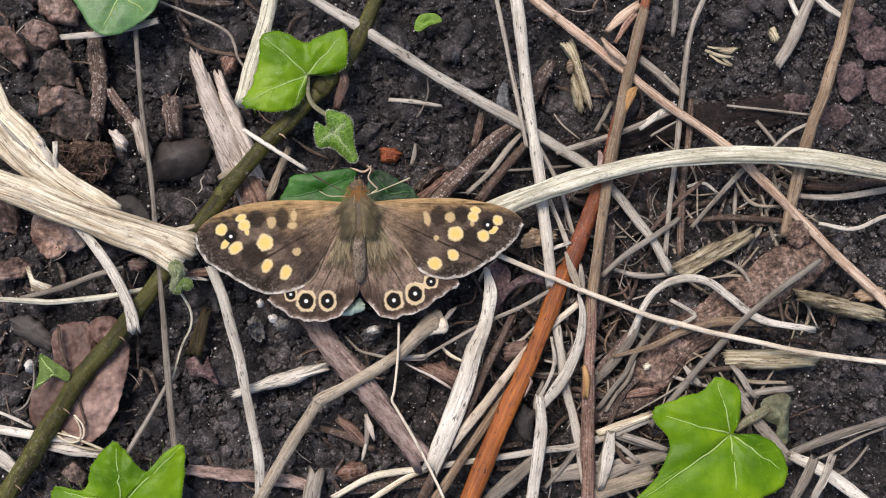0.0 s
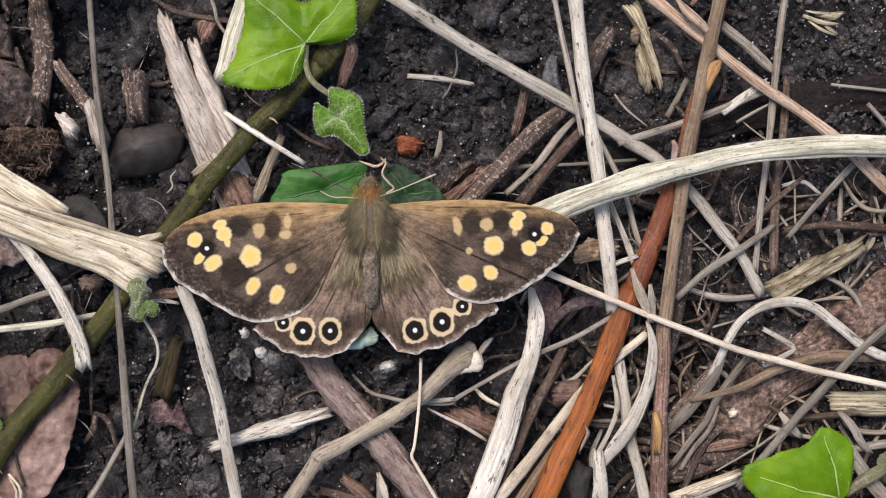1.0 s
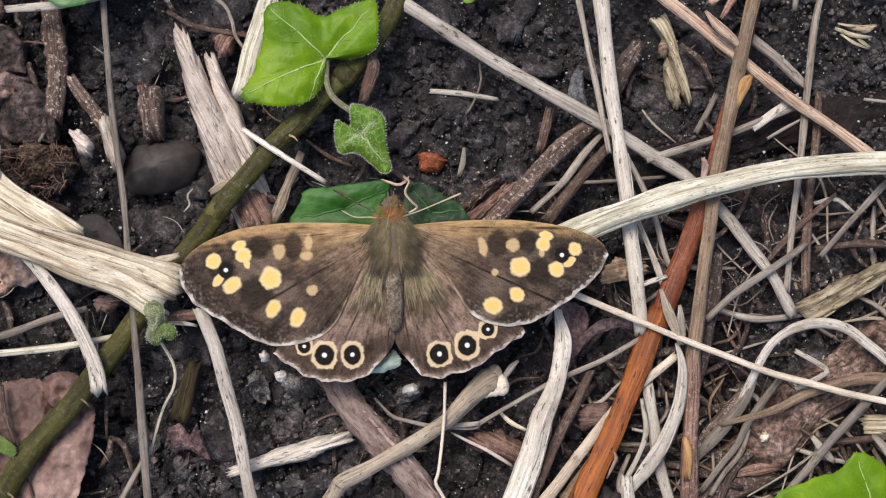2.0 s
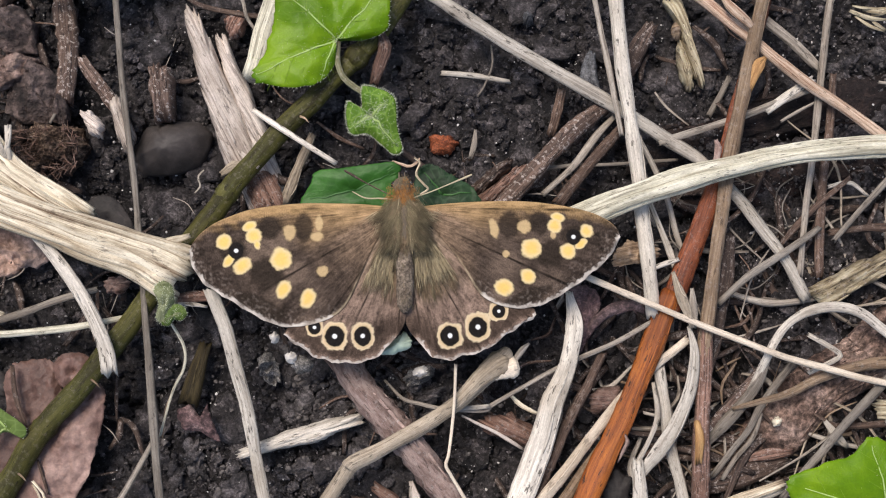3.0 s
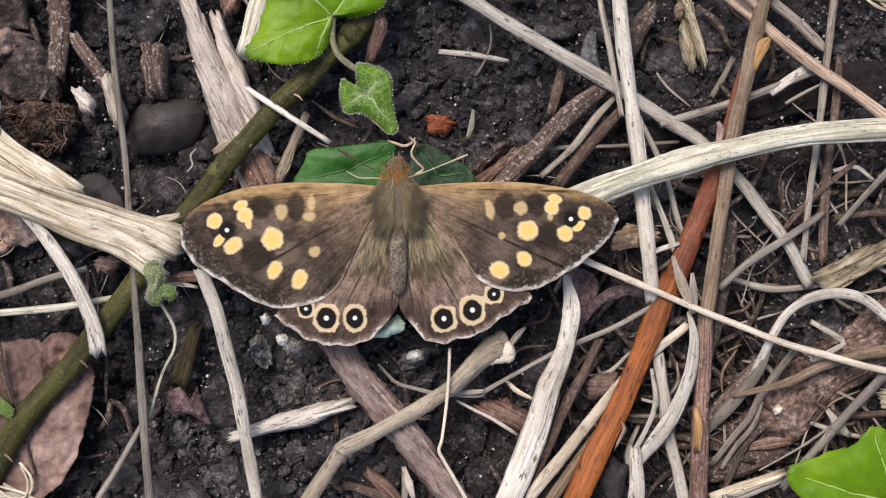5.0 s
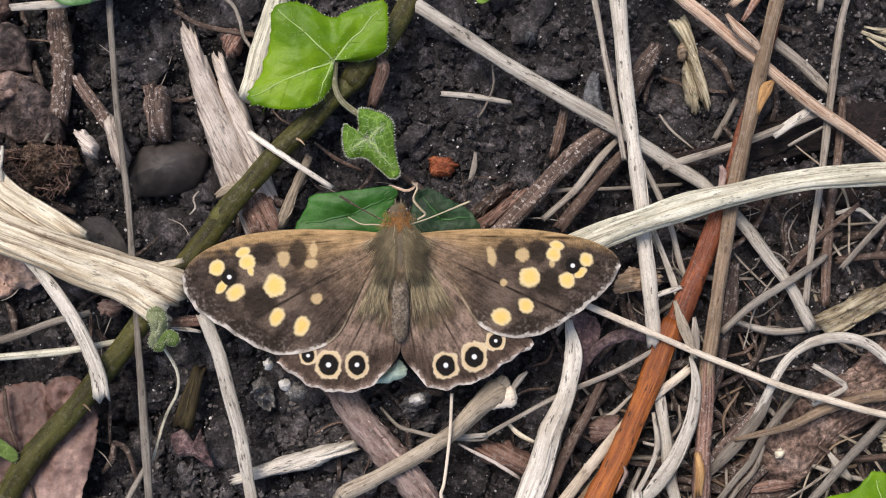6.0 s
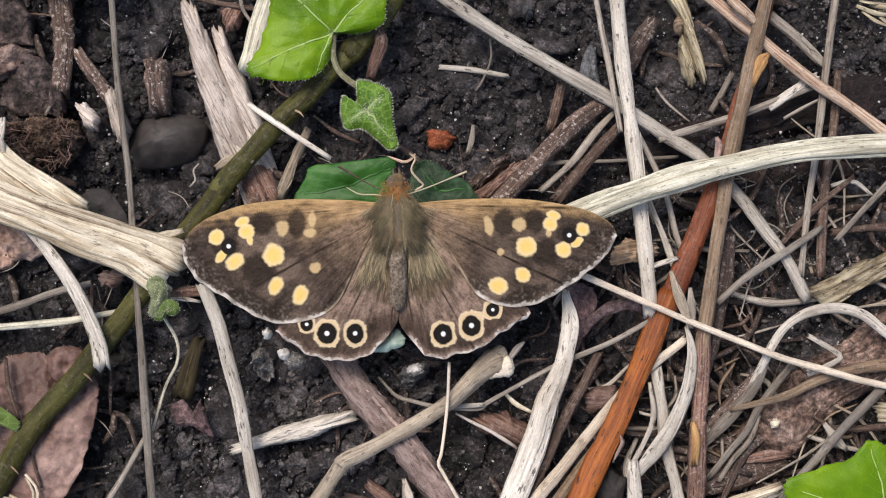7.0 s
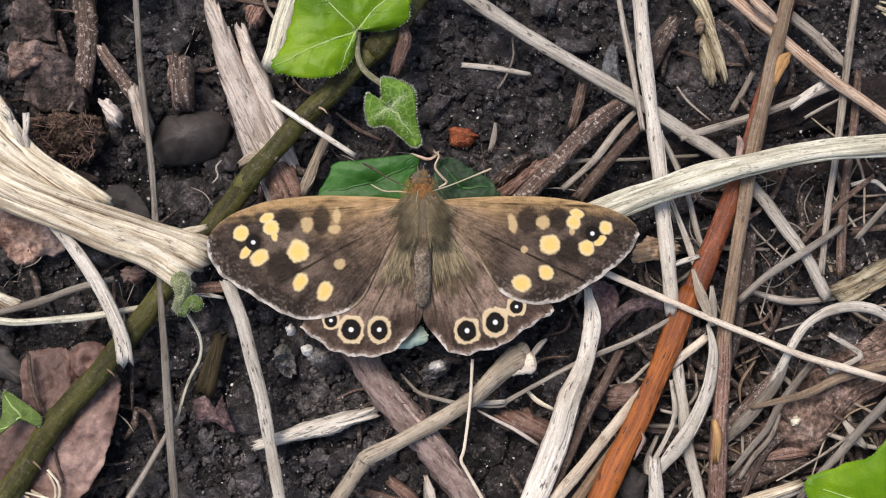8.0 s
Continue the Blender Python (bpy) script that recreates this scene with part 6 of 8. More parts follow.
stem("stalk", [(32.24, -22.67, 0.4), (34.43, -19.76, 0.8), (37.05, -17.04, 1.0), (39.32, -14.87, 0.8)], [1.5, 1.4, 1.2, 1.0], MOULDY, "grey brown dead stalk leaning on the log", "stalk", seed=714, flat=0.6)
stem("straw", [(44.68, -20.74, 1.0), (47.08, -22.1, 1.0), (52.08, -22.14, 1.0), (55.43, -22.0, 1.0)], [0.4, 0.7, 0.8, 0.6], BROWN, "thin brown stalk under the flat stalk piece", "straw", seed=715)
stem("scrap_strip", [(45.52, -21.6, 1.4), (46.53, -23.12, 1.6), (47.65, -24.33, 1.4)], [0.5, 1.1, 0.5], WHITE_STEM, "small white shred beside the ivy", "strip", seed=716, flat=0.4)
chunk("leaf_scrap", [(-51.22, -9.6, 0), (-49.13, -8.75, 0), (-46.78, -10.17, 0), (-44.85, -12.37, 0), (-44.83, -14.31, 0), (-46.89, -13.87, 0), (-49.39, -12.28, 0), (-50.94, -10.99, 0)], -0.8, 0.8, PEBBLE, "smooth dark grey piece of dead leaf", "dead leaf", seed=720, dome=4, rough=0.1, tilt=(0.1, 0.05))
chunk("bark_plate", [(-44.74, -31.59, 0), (-42.79, -29.96, 0), (-40.95, -31.98, 0), (-41.32, -33.7, 0), (-43.51, -32.78, 0)], -0.8, 1.2, PLATEBARK, "dark slab of bark in the soil", "bark", seed=721, facets=4, jag=0.03)
stem("root", [(-26.54, -14.51, 1.2), (-27.49, -16.71, 0.8), (-27.99, -19.51, 0.4)], [0.25, 0.3, 0.25], TAN, "fine brown root on the soil", "root", seed=723, sides=8)
stem("grass_stalk", [(-52.32, -22.48, 1.2), (-50.15, -23.55, 1.2), (-47.99, -24.79, 1.2)], [0.5, 0.6, 0.5], WHITE_STEM, "thin white stalk beside the vine", "grass stalk", seed=724, sides=8)
stem("root", [(-41.79, -23.84, 1.9), (-41.05, -25.3, 1.9), (-41.27, -27.03, 1.9), (-42.84, -27.09, 1.9), (-44.07, -26.23, 1.9)], [0.2, 0.3, 0.3, 0.25], STRAW, "fine pale looped root on the dead leaf", "root", seed=725, sides=8)
stem("root", [(-44.43, -26.07, 1.7), (-42.51, -27.44, 1.7), (-39.78, -28.32, 1.7), (-37.83, -28.67, 1.7)], [0.3, 0.4, 0.4, 0.3], STRAW, "fine pale root along the dead leaf", "root", seed=726, sides=8)
stem("straw", [(-45.45, -27.65, 1.0), (-42.32, -28.38, 1.0), (-38.56, -29.24, 1.0)], [1.2, 1.8, 1.2], WHITE_STEM, "pale straw piece under the dead leaf", "straw", seed=727, flat=0.4)
stem("root", [(-47.73, -15.59, 0.6), (-47.61, -17.19, 0.6), (-47.84, -19.58, 0.6), (-48.94, -21.75, 0.6), (-50.54, -22.61, 0.6)], [0.2, 0.3, 0.3, 0.25], GREY_STEM, "fine white root beside the dead leaf", "root", seed=728, sides=8)
stem("twig", [(-21.23, -33.78, 0.2), (-17.24, -34.18, 0.2), (-12.28, -34.63, 0.2)], [0.5, 0.6, 0.4], PINKWOOD, "thin pinkish twig on the soil", "twig", seed=729, sides=8)
stem("stick", [(-4.79, -26.25, 0.2), (-2.83, -27.8, 0.4), (-1.08, -30.01, 0.2)], [1.2, 1.8, 1.0], REDWOOD, "torn reddish splinter with a pale edge", "stick", seed=730, flat=0.5)
stem("strip", [(-0.87, -25.88, 0.6), (-0.38, -27.5, 0.9), (0.09, -29.4, 0.6)], [0.6, 1.1, 0.4], SPLINTER, "small pale curl of dry skin", "strip", seed=731, flat=0.4)
stem("strip", [(-0.89, -29.5, 0.6), (-1.37, -31.06, 0.8), (-1.76, -32.26, 0.6)], [0.4, 0.6, 0.3], WHITE_STEM, "tiny white shred on the soil", "strip", seed=732, flat=0.4)
stem("stick", [(-3.68, -36.46, 0), (2.01, -35.98, 0.2), (7.71, -35.86, 0)], [1.4, 1.8, 1.6], DARK, "dark flat stick under the straws", "stick", seed=733, flat=0.5)
stem("straw", [(2.95, -17.83, 2.4), (6.17, -17.92, 2.4), (7.95, -17.86, 2.4)], [0.4, 0.6, 0.5], WHITE_STEM, "short white end of a thin stalk", "straw", seed=734)
stem("straw", [(44.07, -11.85, 2.4), (45.67, -12.88, 2.6), (47.16, -13.98, 2.6), (47, -14.53, 2.6), (45.55, -15.2, 2.6), (43.66, -15.98, 2.6)], [0.6, 0.75, 0.8, 0.7, 0.6], WHITE_STEM, "thin white straw with a sharp bend", "straw", seed=848)
stem("straw", [(42.04, -15.13, 1.6), (39.95, -17.22, 2), (38.11, -19.46, 2), (36.86, -21.84, 1.6), (34.99, -24.08, 1.2), (32.64, -27.01, 0.6)], [0.8, 1.0, 0.9, 0.8, 0.8], GREY_STEM, "thin grey straw over the log", "straw", seed=849)
stem("straw", [(38.29, -20.37, 1.6), (37.23, -22.8, 1.4), (35.31, -24.97, 1), (33.74, -27.36, 0.6)], [0.5, 0.6, 0.6, 0.5], GREY_STEM, "thin tan strand beside a grey straw", "straw", seed=850)
stem("twig", [(17.23, 4.43, -0.2), (20.18, 7.76, 0), (22.82, 10.49, 0), (25.21, 12.98, -0.4)], [1.6, 1.7, 1.5, 1.3], BROWN, "dull brown twig beside the upright straw", "twig", seed=651, lumpy=0.07)
stem("stick", [(29.02, 24.39, -0.8), (27.89, 22.43, -0.4), (26.87, 20.27, -0.6), (25.69, 18.15, -1)], [1.6, 2.3, 2.1, 1.4], DARK, "reddish brown rotten stick with a mouldy end", "stick", seed=652, lumpy=0.08)
stem("twig", [(18.33, 17.04, -0.4), (17.72, 14.84, -0.4), (16.91, 12.58, -0.8)], [1.1, 1.2, 1.0], BROWN, "thin brown twig leaning on the soil", "twig", seed=653, lumpy=0.07)
stem("skin_flake", [(36.22, 26.85, 3.2), (37.27, 25.04, 3.8), (38.85, 23.5, 3.8), (39.72, 22.56, 3.4)], [0.4, 1.2, 1.1, 0.5], PINKSTRAW, "torn reddish sheath on the grass stalk", "skin flake", flat=0.4, seed=654)
stem("root", [(29.11, 16.68, -0.6), (30.17, 15.11, -0.6), (31.38, 13.92, -0.6), (32.72, 12.73, -0.6)], [0.25, 0.35, 0.3, 0.2], GREY_STEM, "fine forked root on the soil", "root", seed=655, sides=8)
stem("twig", [(35.24, 13.78, -0.6), (36.5, 15.74, -0.4), (37.69, 17.86, -0.4)], [0.7, 0.8, 0.7], GREY_STEM, "short grey twig on the soil", "twig", seed=656)
stem("leaf_strip", [(36.1, -0.48, 0.8), (35.28, -5.41, 0.8), (34.16, -10.3, 0.6), (32.91, -14.76, 0.4)], [1.8, 2.4, 2.2, 1.6], DARK, "dark purple brown dead leaf strip", "leaf strip", flat=0.3, seed=245)
stem("twig", [(9.57, 3.38, 1.2), (12.45, 5.86, 1.4), (15.7, 9.21, 1.4), (18.32, 11.64, 1.2), (20.97, 13.72, 0.8), (23.18, 15.34, 0.4)], [2.2, 2.3, 2.2, 2.1, 2.0, 1.8], MOULDY, "brown twig covered with pale mould", "twig", seed=246, lumpy=0.07, ridge=0.08, flat=0.85)
chunk("wood_splinter", [(7.41, 6.73, 0), (9.36, 8.36, 0), (11.3, 9.61, 0), (12.57, 9.94, 0), (12.26, 8.69, 0), (10.45, 7.24, 0), (8.5, 5.68, 0), (7.48, 5.35, 0)], -0.4, 2.2, DARK, "dark rotten splinter of wood", "wood", seed=247, grain=40, ridged=0.1, slivers=5, dome=3)
chunk("wood_splinter", [(7.73, 5.21, 0), (9.67, 6.65, 0), (12.06, 8.32, 0), (13.54, 9.02, 0), (13.88, 8.25, 0), (12.43, 6.54, 0), (10.35, 4.99, 0), (9.07, 4.16, 0), (7.82, 4.33, 0)], 0, 2.2, REDWOOD, "reddish brown splinter of rotten wood", "wood", seed=248, grain=40, ridged=0.1, slivers=6, dome=3)
stem("twig", [(15.54, 5.4, 0.6), (19.22, 8.71, 0.6), (21.91, 11.79, 0.4), (24.15, 13.98, 0.2)], [0.7, 0.9, 0.9, 0.6], GREY_STEM, "thin grey tan twig piece", "twig", seed=248)
stem("straw", [(10.9, 7.7, 0), (17.59, 8.54, 0), (24.26, 8.55, 0), (30.97, 8.73, 0)], [0.5, 0.6, 0.5, 0.4], GREY_STEM, "thin grey straw low on the soil", "straw", seed=249, sides=8)
stem("root", [(10.57, 22.74, -0.4), (10.62, 20.63, -0.4), (9.67, 18.43, -0.6), (8.77, 17.16, -0.8)], [0.25, 0.3, 0.25], GREY_STEM, "hair-thin root on the soil", "root", seed=250, sides=8)
stem("husk", [(8.29, 13.12, -0.2), (8.04, 11.46, -0.2), (7.55, 10.09, -0.4)], [0.4, 0.9, 0.6], GREY_STEM, "pale grain husk on the soil", "husk", flat=0.5, seed=251)
stem("straw", [(29, 10.67, 1.20), (37.08, 12.78, 1.40), (43.17, 14.81, 1.20), (47.55, 16.26, 1.00)], [0.8, 0.9, 0.9, 0.6], GREY_STEM, "grey straw behind the orange stem", "straw", seed=252)
stem("stick", [(41.49, 13.86, 1.20), (43.98, 15.44, 1.20), (46.63, 17.02, 1.20)], [1, 1.1, 0.8], WHITE_STEM, "short bleached stick on the soil", "stick", seed=253)
stem("grass_stalk", [(42.97, 12.47, 0.90), (45.08, 13.56, 0.90), (47.19, 14.56, 0.90)], [0.35, 0.45, 0.3], GREY_STEM, "tiny grey stalk on the soil", "grass stalk", seed=254, sides=8)
stem("twig", [(42.53, 24.19, 0), (45.17, 21.77, 0), (48.09, 18.57, 0)], [1.2, 1.3, 1.1], GREY_STEM, "grey brown twig under the grass stalk", "twig", seed=255)
stem("grass_stalk", [(55.19, 16.75, -0.6), (60.44, 15.91, -0.6), (67.33, 14.78, -0.4)], [0.4, 0.45, 0.4], GREY_STEM, "thin dry grass on the soil", "grass stalk", seed=256, sides=8)
stem("twig", [(59.38, 14.04, -0.4), (60.79, 12.27, -0.4), (62.18, 10.33, -0.4)], [0.6, 0.7, 0.5], GREY_STEM, "small grey forked twig on soil", "twig", seed=257, sides=8)
stem("twig", [(61.41, 10, -0.2), (64.13, 12.08, -0.2), (66.97, 13.31, -0.2)], [0.6, 0.7, 0.5], GREY_STEM, "small grey twig on soil", "twig", seed=258, sides=8)
stem("straw", [(48.18, -1.26, 0.8), (51.97, 2.68, 1.2), (55.48, 6.14, 1.6), (57.62, 7.71, 1.6)], [0.6, 0.8, 0.9, 0.8], GREY_STEM, "thin straw leaning under the arched straw", "straw", seed=259)
stem("straw", [(47.98, -0.36, 0.2), (54.69, -0.13, 0.4), (61.4, -0.89, 0.4), (66.1, -1.63, 0.4)], [0.8, 1.0, 0.9, 0.7], BROWN, "brown horizontal grass piece", "straw", seed=260, lumpy=0.09)
stem("straw", [(48.12, 4.81, 0.4), (50.38, 5.18, 0.6), (52.43, 3.59, 0.4)], [0.5, 0.6, 0.4], WHITE_STEM, "small curled pale straw", "straw", seed=261, sides=8)
stem("straw", [(41.96, -1.57, 0.4), (45.97, 2.38, 0.6), (50.41, 5.68, 0.6)], [0.7, 0.8, 0.6], BROWN, "thin brown straw in the litter", "straw", seed=262)
stem("straw", [(64.98, 33.28, 0.6), (66.27, 29.86, 0.6), (66.89, 28.98, 0.6)], [0.9, 0.9, 0.6], WHITE_STEM, "short white straw on the soil", "straw", seed=263)
stem("straw", [(68.77, 32.54, 1.4), (70.75, 30.4, 1.4), (73.1, 28.75, 1.4)], [1, 1.1, 0.7], WHITE_STEM, "short white straw across the woody stem", "straw", seed=264)
stem("straw", [(48.26, 33.98, 0.6), (47.83, 30.22, 0.6), (47.35, 27.56, 0.4)], [1, 1.1, 0.8], GREY_STEM, "short upright grey straw", "straw", seed=265)
stem("skin_flake", [(37.62, 28.53, 0.6), (39.82, 30.34, 0.8), (42.44, 32.22, 1)], [0.8, 1.5, 1.0], PINKSTRAW, "peeled orange brown stem skin", "skin flake", flat=0.35, seed=266)
stem("skin_flake", [(38.77, 26.77, 0.6), (40.42, 29.21, 0.8), (41.92, 30.79, 1)], [0.6, 1.0, 0.8], REDWOOD, "peeled reddish stem skin", "skin flake", flat=0.35, seed=267)
stem("straw", [(62.96, 2.82, 0.4), (69.29, 2.08, 0.4), (77.03, 2.71, 0.4), (80.5, 3.22, 0.4)], [0.8, 1, 1, 0.8], GREY_STEM, "dull grey straw on the soil", "straw", seed=268)
stem("twig", [(66.1, 3.95, 0.2), (72.05, 3.66, 0.2), (80.71, 4.76, 0.2)], [1.2, 1.5, 1.3], BROWN, "thick brown twig under the arched straw", "twig", seed=269, lumpy=0.09)
stem("straw", [(67.14, -1.64, 0.8), (72.15, -2.73, 0.8), (76.61, -1.26, 0.6), (80.11, -0.34, 0.6)], [0.6, 0.7, 0.7, 0.5], WHITE_STEM, "thin pale straw under the grass stalk", "straw", seed=270)
stem("bud_stalk", [(-1.9, 23.6, 3.6), (-1.5, 21.97, 3.8), (-2.3, 20.2, 3.6), (-2.9, 18.4, 3.4)], [1.0, 1.7, 1.6, 1.0], REDBROWN, "pinkish brown bud beside the ivy", "bud", seed=271)
stem("skin_flake", [(40.74, 19.21, 3.8), (39.85, 18.34, 4.2), (38.78, 15.98, 3.8)], [0.4, 1.5, 0.8], BUD, "orange tan scale on the stem", "bud scale", flat=0.4, seed=272)
stem("skin_flake", [(34.64, 10.17, 3.6), (34.82, 9.17, 3.6), (34.36, 6.81, 3)], [0.5, 1.0, 0.6], PINKWOOD, "pinkish bud scale on the stem", "bud scale", flat=0.5, seed=273)
stem("skin_flake", [(30.45, -20.7, 4), (30.63, -22.47, 4.2), (30.46, -24.87, 3.8)], [0.7, 1.25, 0.9], BUD, "orange tan bud scale on the dark stem", "bud scale", flat=0.5, seed=274)
stem("skin_flake", [(22.6, -21.6, 3.6), (22.8, -22.4, 3.6), (22.3, -23.4, 3.5), (21.7, -24.5, 3.5)], [0.2, 0.55, 0.45, 0.2], PINKWOOD, "torn pinkish skin on the edge of the orange stem", "skin flake", flat=0.5, seed=275, ragged=1.0, lumpy=0.12)
stem("straw", [(24.86, 14.54, 1.6), (28.96, 5.68, 1), (30.32, -0.17, 0.6), (31.75, -4.37, 0.4)], [0.5, 0.8, 0.8, 0.6], GREY_STEM, "thin grey straw behind the upright straw", "straw", seed=276)
stem("grass_stalk", [(27.56, 3.65, 1.2), (29.33, -1.81, 1), (30.03, -4.31, 0.8)], [0.6, 0.8, 0.6], WHITE_STEM, "short thin pale stalk", "grass stalk", seed=277)
stem("thorn", [(12.66, -11.27, 3), (11.89, -11.88, 3.2), (10.92, -13.04, 3.4)], [0.3, 0.8, 0.7], GREY_STEM, "broken spur at the twig's knob", "twig", seed=278, sides=8)

# ---- more chips, scraps and stones ----
chunk("bark_flake", [(-51.92, 33.82, 0), (-49.68, 33.06, 0), (-47.65, 30.46, 0), (-47.23, 27.94, 0), (-48.56, 26.91, 0), (-50.61, 28.76, 0), (-52.16, 30.91, 0)], -0.4, 2.2, FLAKEBARK, "pale pinkish flake of bark", "bark", seed=301, facets=5, jag=0.04)
chunk("bark_piece", [(-45.97, 37.77, 0), (-41.25, 37.57, 0), (-39.54, 34.97, 0), (-40.18, 32.9, 0), (-43.82, 33.48, 0), (-45.72, 35.23, 0)], -0.6, 2.4, FLAKEBARK, "tan brown piece of bark", "bark", seed=302, facets=5, jag=0.04)
chunk("bark_plate", [(-45.19, 28.52, 0), (-42.72, 29.66, 0), (-40.76, 27.48, 0), (-41.03, 24.16, 0), (-44.11, 24.13, 0), (-45.83, 26.04, 0)], -1, 2.6, PLATEBARK, "dark rough piece of bark", "bark", seed=303, facets=5, jag=0.04)
chunk("bark_flake", [(-52.63, 8.03, 0), (-50.07, 7.9, 0), (-49.19, 5.16, 0), (-50.22, 2.76, 0), (-52.75, 3.7, 0)], -0.8, 1.8, FLAKEBARK, "reddish bark scrap under the straw", "bark", seed=304, facets=4, jag=0.04)
chunk("bark_flake", [(-52.88, -0.93, 0), (-49.67, -0.53, 0), (-47.95, -1.84, 0), (-48.96, -3.57, 0), (-52.8, -3.86, 0)], -1, 1.8, FLAKEBARK, "dull reddish bark scrap", "bark", seed=305, facets=4, jag=0.04)
chunk("paper_scrap", [(-48.28, -1.98, 0), (-47.49, -2.27, 0), (-46.9, -3.93, 0), (-44.38, -5.11, 0), (-45.52, -6.03, 0), (-47.42, -5.44, 0), (-47.69, -3.88, 0)], 1.2, 0.8, STRAW, "papery pale scrap of dry leaf", "scrap", seed=306, dome=3, grain=-30)
chunk("bark_chip", [(-34.07, -1.91, 0), (-32.44, -1.42, 0), (-31.11, -2.31, 0), (-32.12, -3.48, 0), (-33.72, -3.4, 0)], -0.4, 1.2, PINKBARK, "small pink bark chip", "chip", seed=307, dome=3)
leaf("dead_leaf", [(-36.24, 5.61, -0.4), (-34.83, 7.5, -0.2), (-32.58, 7.22, -0.2), (-30.62, 4.26, -0.4), (-31.05, 2.24, -0.6), (-34.84, 2.85, -0.6)], (-33.27, 4.93, 0), DARKLEAF, "dark grey dead leaf on the soil", (), None, seed=308, bulge=0.4, wave=0.2)
chunk("leaf_scrap", [(-26.34, -16.79, 0), (-24.95, -16.22, 0), (-23.8, -17.58, -0), (-23.1, -16.32, 0), (-22.23, -18.64, 0), (-21.82, -20.44, 0), (-23.86, -19.19, 0), (-25.86, -18.84, 0)], 0, 0.8, PURPLE, "torn purple brown scrap of leaf", "dead leaf", seed=309, dome=3, rough=0.4)
chunk("stone", [(-13.21, -11.83, 0), (-12.2, -11.23, 0), (-10.85, -11.8, 0), (-11.15, -13, 0), (-12.62, -13.17, 0)], 4.4, 1.2, GREYSTONE, "small pale grey lump by the wing", "stone", seed=310, dome=2.2)
chunk("stone", [(-1.27, -14.28, 0), (-0.09, -13.36, 0), (1.73, -13.05, 0), (2.33, -14.15, 0), (1.05, -15.22, 0), (-0.84, -15.36, 0)], 0.4, 1.8, GREYSTONE, "grey pebble with a pale crust", "stone", seed=311, dome=2.4, rough=0.7)
chunk("stone", [(-17.4, -11.28, 0), (-16.24, -10.69, 0), (-15.09, -12.14, 0), (-14.93, -14.18, 0), (-16.24, -14.43, 0), (-17.16, -13.24, 0)], -0.4, 2.0, GREYSTONE, "grey lump of earth", "stone", seed=312, dome=2.4, rough=0.75)
chunk("stone", [(-49.16, -15.92, 0), (-48.35, -15.24, 0), (-47.58, -15.93, 0), (-47.77, -17.04, 0), (-48.8, -17.14, 0)], 0, 1.4, PALESTONE, "small pinkish white pebble", "stone", seed=313, dome=2.2)
chunk("bark_chip", [(-5.49, -33.94, 0), (-3.88, -32.43, 0), (-1.47, -32.73, 0), (-0.73, -34.22, 0), (-2.8, -35.22, 0), (-5.05, -34.93, 0)], -0.4, 1.6, REDWOOD, "reddish brown chip of bark", "chip", seed=314, dome=3, rough=0.3)
chunk("bark_piece", [(7.13, -19.31, 0), (10.27, -18.84, 0), (13.45, -20.65, 0), (15.79, -22.82, 0), (14.11, -23.53, 0), (10.5, -22.11, 0), (7.7, -20.97, 0)], 0, 2.2, REDWOOD, "rotten brown wood with pale edges", "bark", seed=315, dome=3, rough=0.3, grain=-30, ridged=0.07)
stem("skin_flake", [(5.11, -18.8, 1.4), (6.66, -19.69, 1.6), (8.46, -20.68, 1.6), (10.38, -21.91, 1.6), (11.72, -22.87, 1.2)], [0.25, 0.4, 0.45, 0.5, 0.3], SPLINTER, "pale torn skin on the edge of a bark piece", "skin flake", flat=0.5, seed=433)
stem("skin_flake", [(10.63, -16.86, 1), (11.68, -17.99, 1.2), (13.5, -19.06, 1)], [0.4, 0.6, 0.4], STRAW, "short pale strip of torn skin", "skin flake", flat=0.5, seed=434)
chunk("crumb", [(-15.3, -9.01, 0), (-14.78, -8.53, 0), (-14.17, -9.05, 0), (-14.45, -9.79, 0), (-15.14, -9.77, 0)], 5.4, 0.9, PALESTONE, "white crumb at the wing margin", "crumb", seed=521, dome=2.2, rough=0.35)
chunk("crumb", [(-13.74, -11.07, 0), (-12.98, -10.73, 0), (-12.37, -11.37, 0), (-12.77, -12.11, 0), (-13.58, -11.95, 0)], 5.0, 1.0, PALESTONE, "pale crumb below the wing margin", "crumb", seed=522, dome=2.2, rough=0.35)
chunk("stone", [(-0.26, -14.16, 0), (0.14, -13.31, 0), (1.21, -13.11, 0), (1.74, -13.75, 0), (0.97, -14.46, 0)], 1.6, 1.4, PALESTONE, "white crusted crumb on a grey pebble", "stone", seed=435, dome=2.2, rough=0.3)
chunk("wood_chip", [(19.22, -17.53, 0), (20.68, -16.63, 0), (22.76, -16.42, 0), (22.84, -17.74, 0), (21.36, -19.13, 0), (19.69, -19.36, 0)], 0.8, 1.8, PINKBARK, "pinkish chip of wood beside the orange stem", "wood", seed=316, dome=4)
stem("knob", [(3.9, -17.6, 3.8), (6.2, -15.75, 3.9), (8.0, -14.35, 4.0), (9.4, -13.35, 4.05), (10.35, -12.9, 3.95)], [1.5, 1.75, 1.95, 2.3, 2.9, 3.3, 2.9, 1.5], TWIGTAN, "pale swollen end", parent=knobbed_twig, flat=0.85, seed=317, ragged=0.0, ridge=0.03, lumpy=0.02, sides=22, step=0.2)
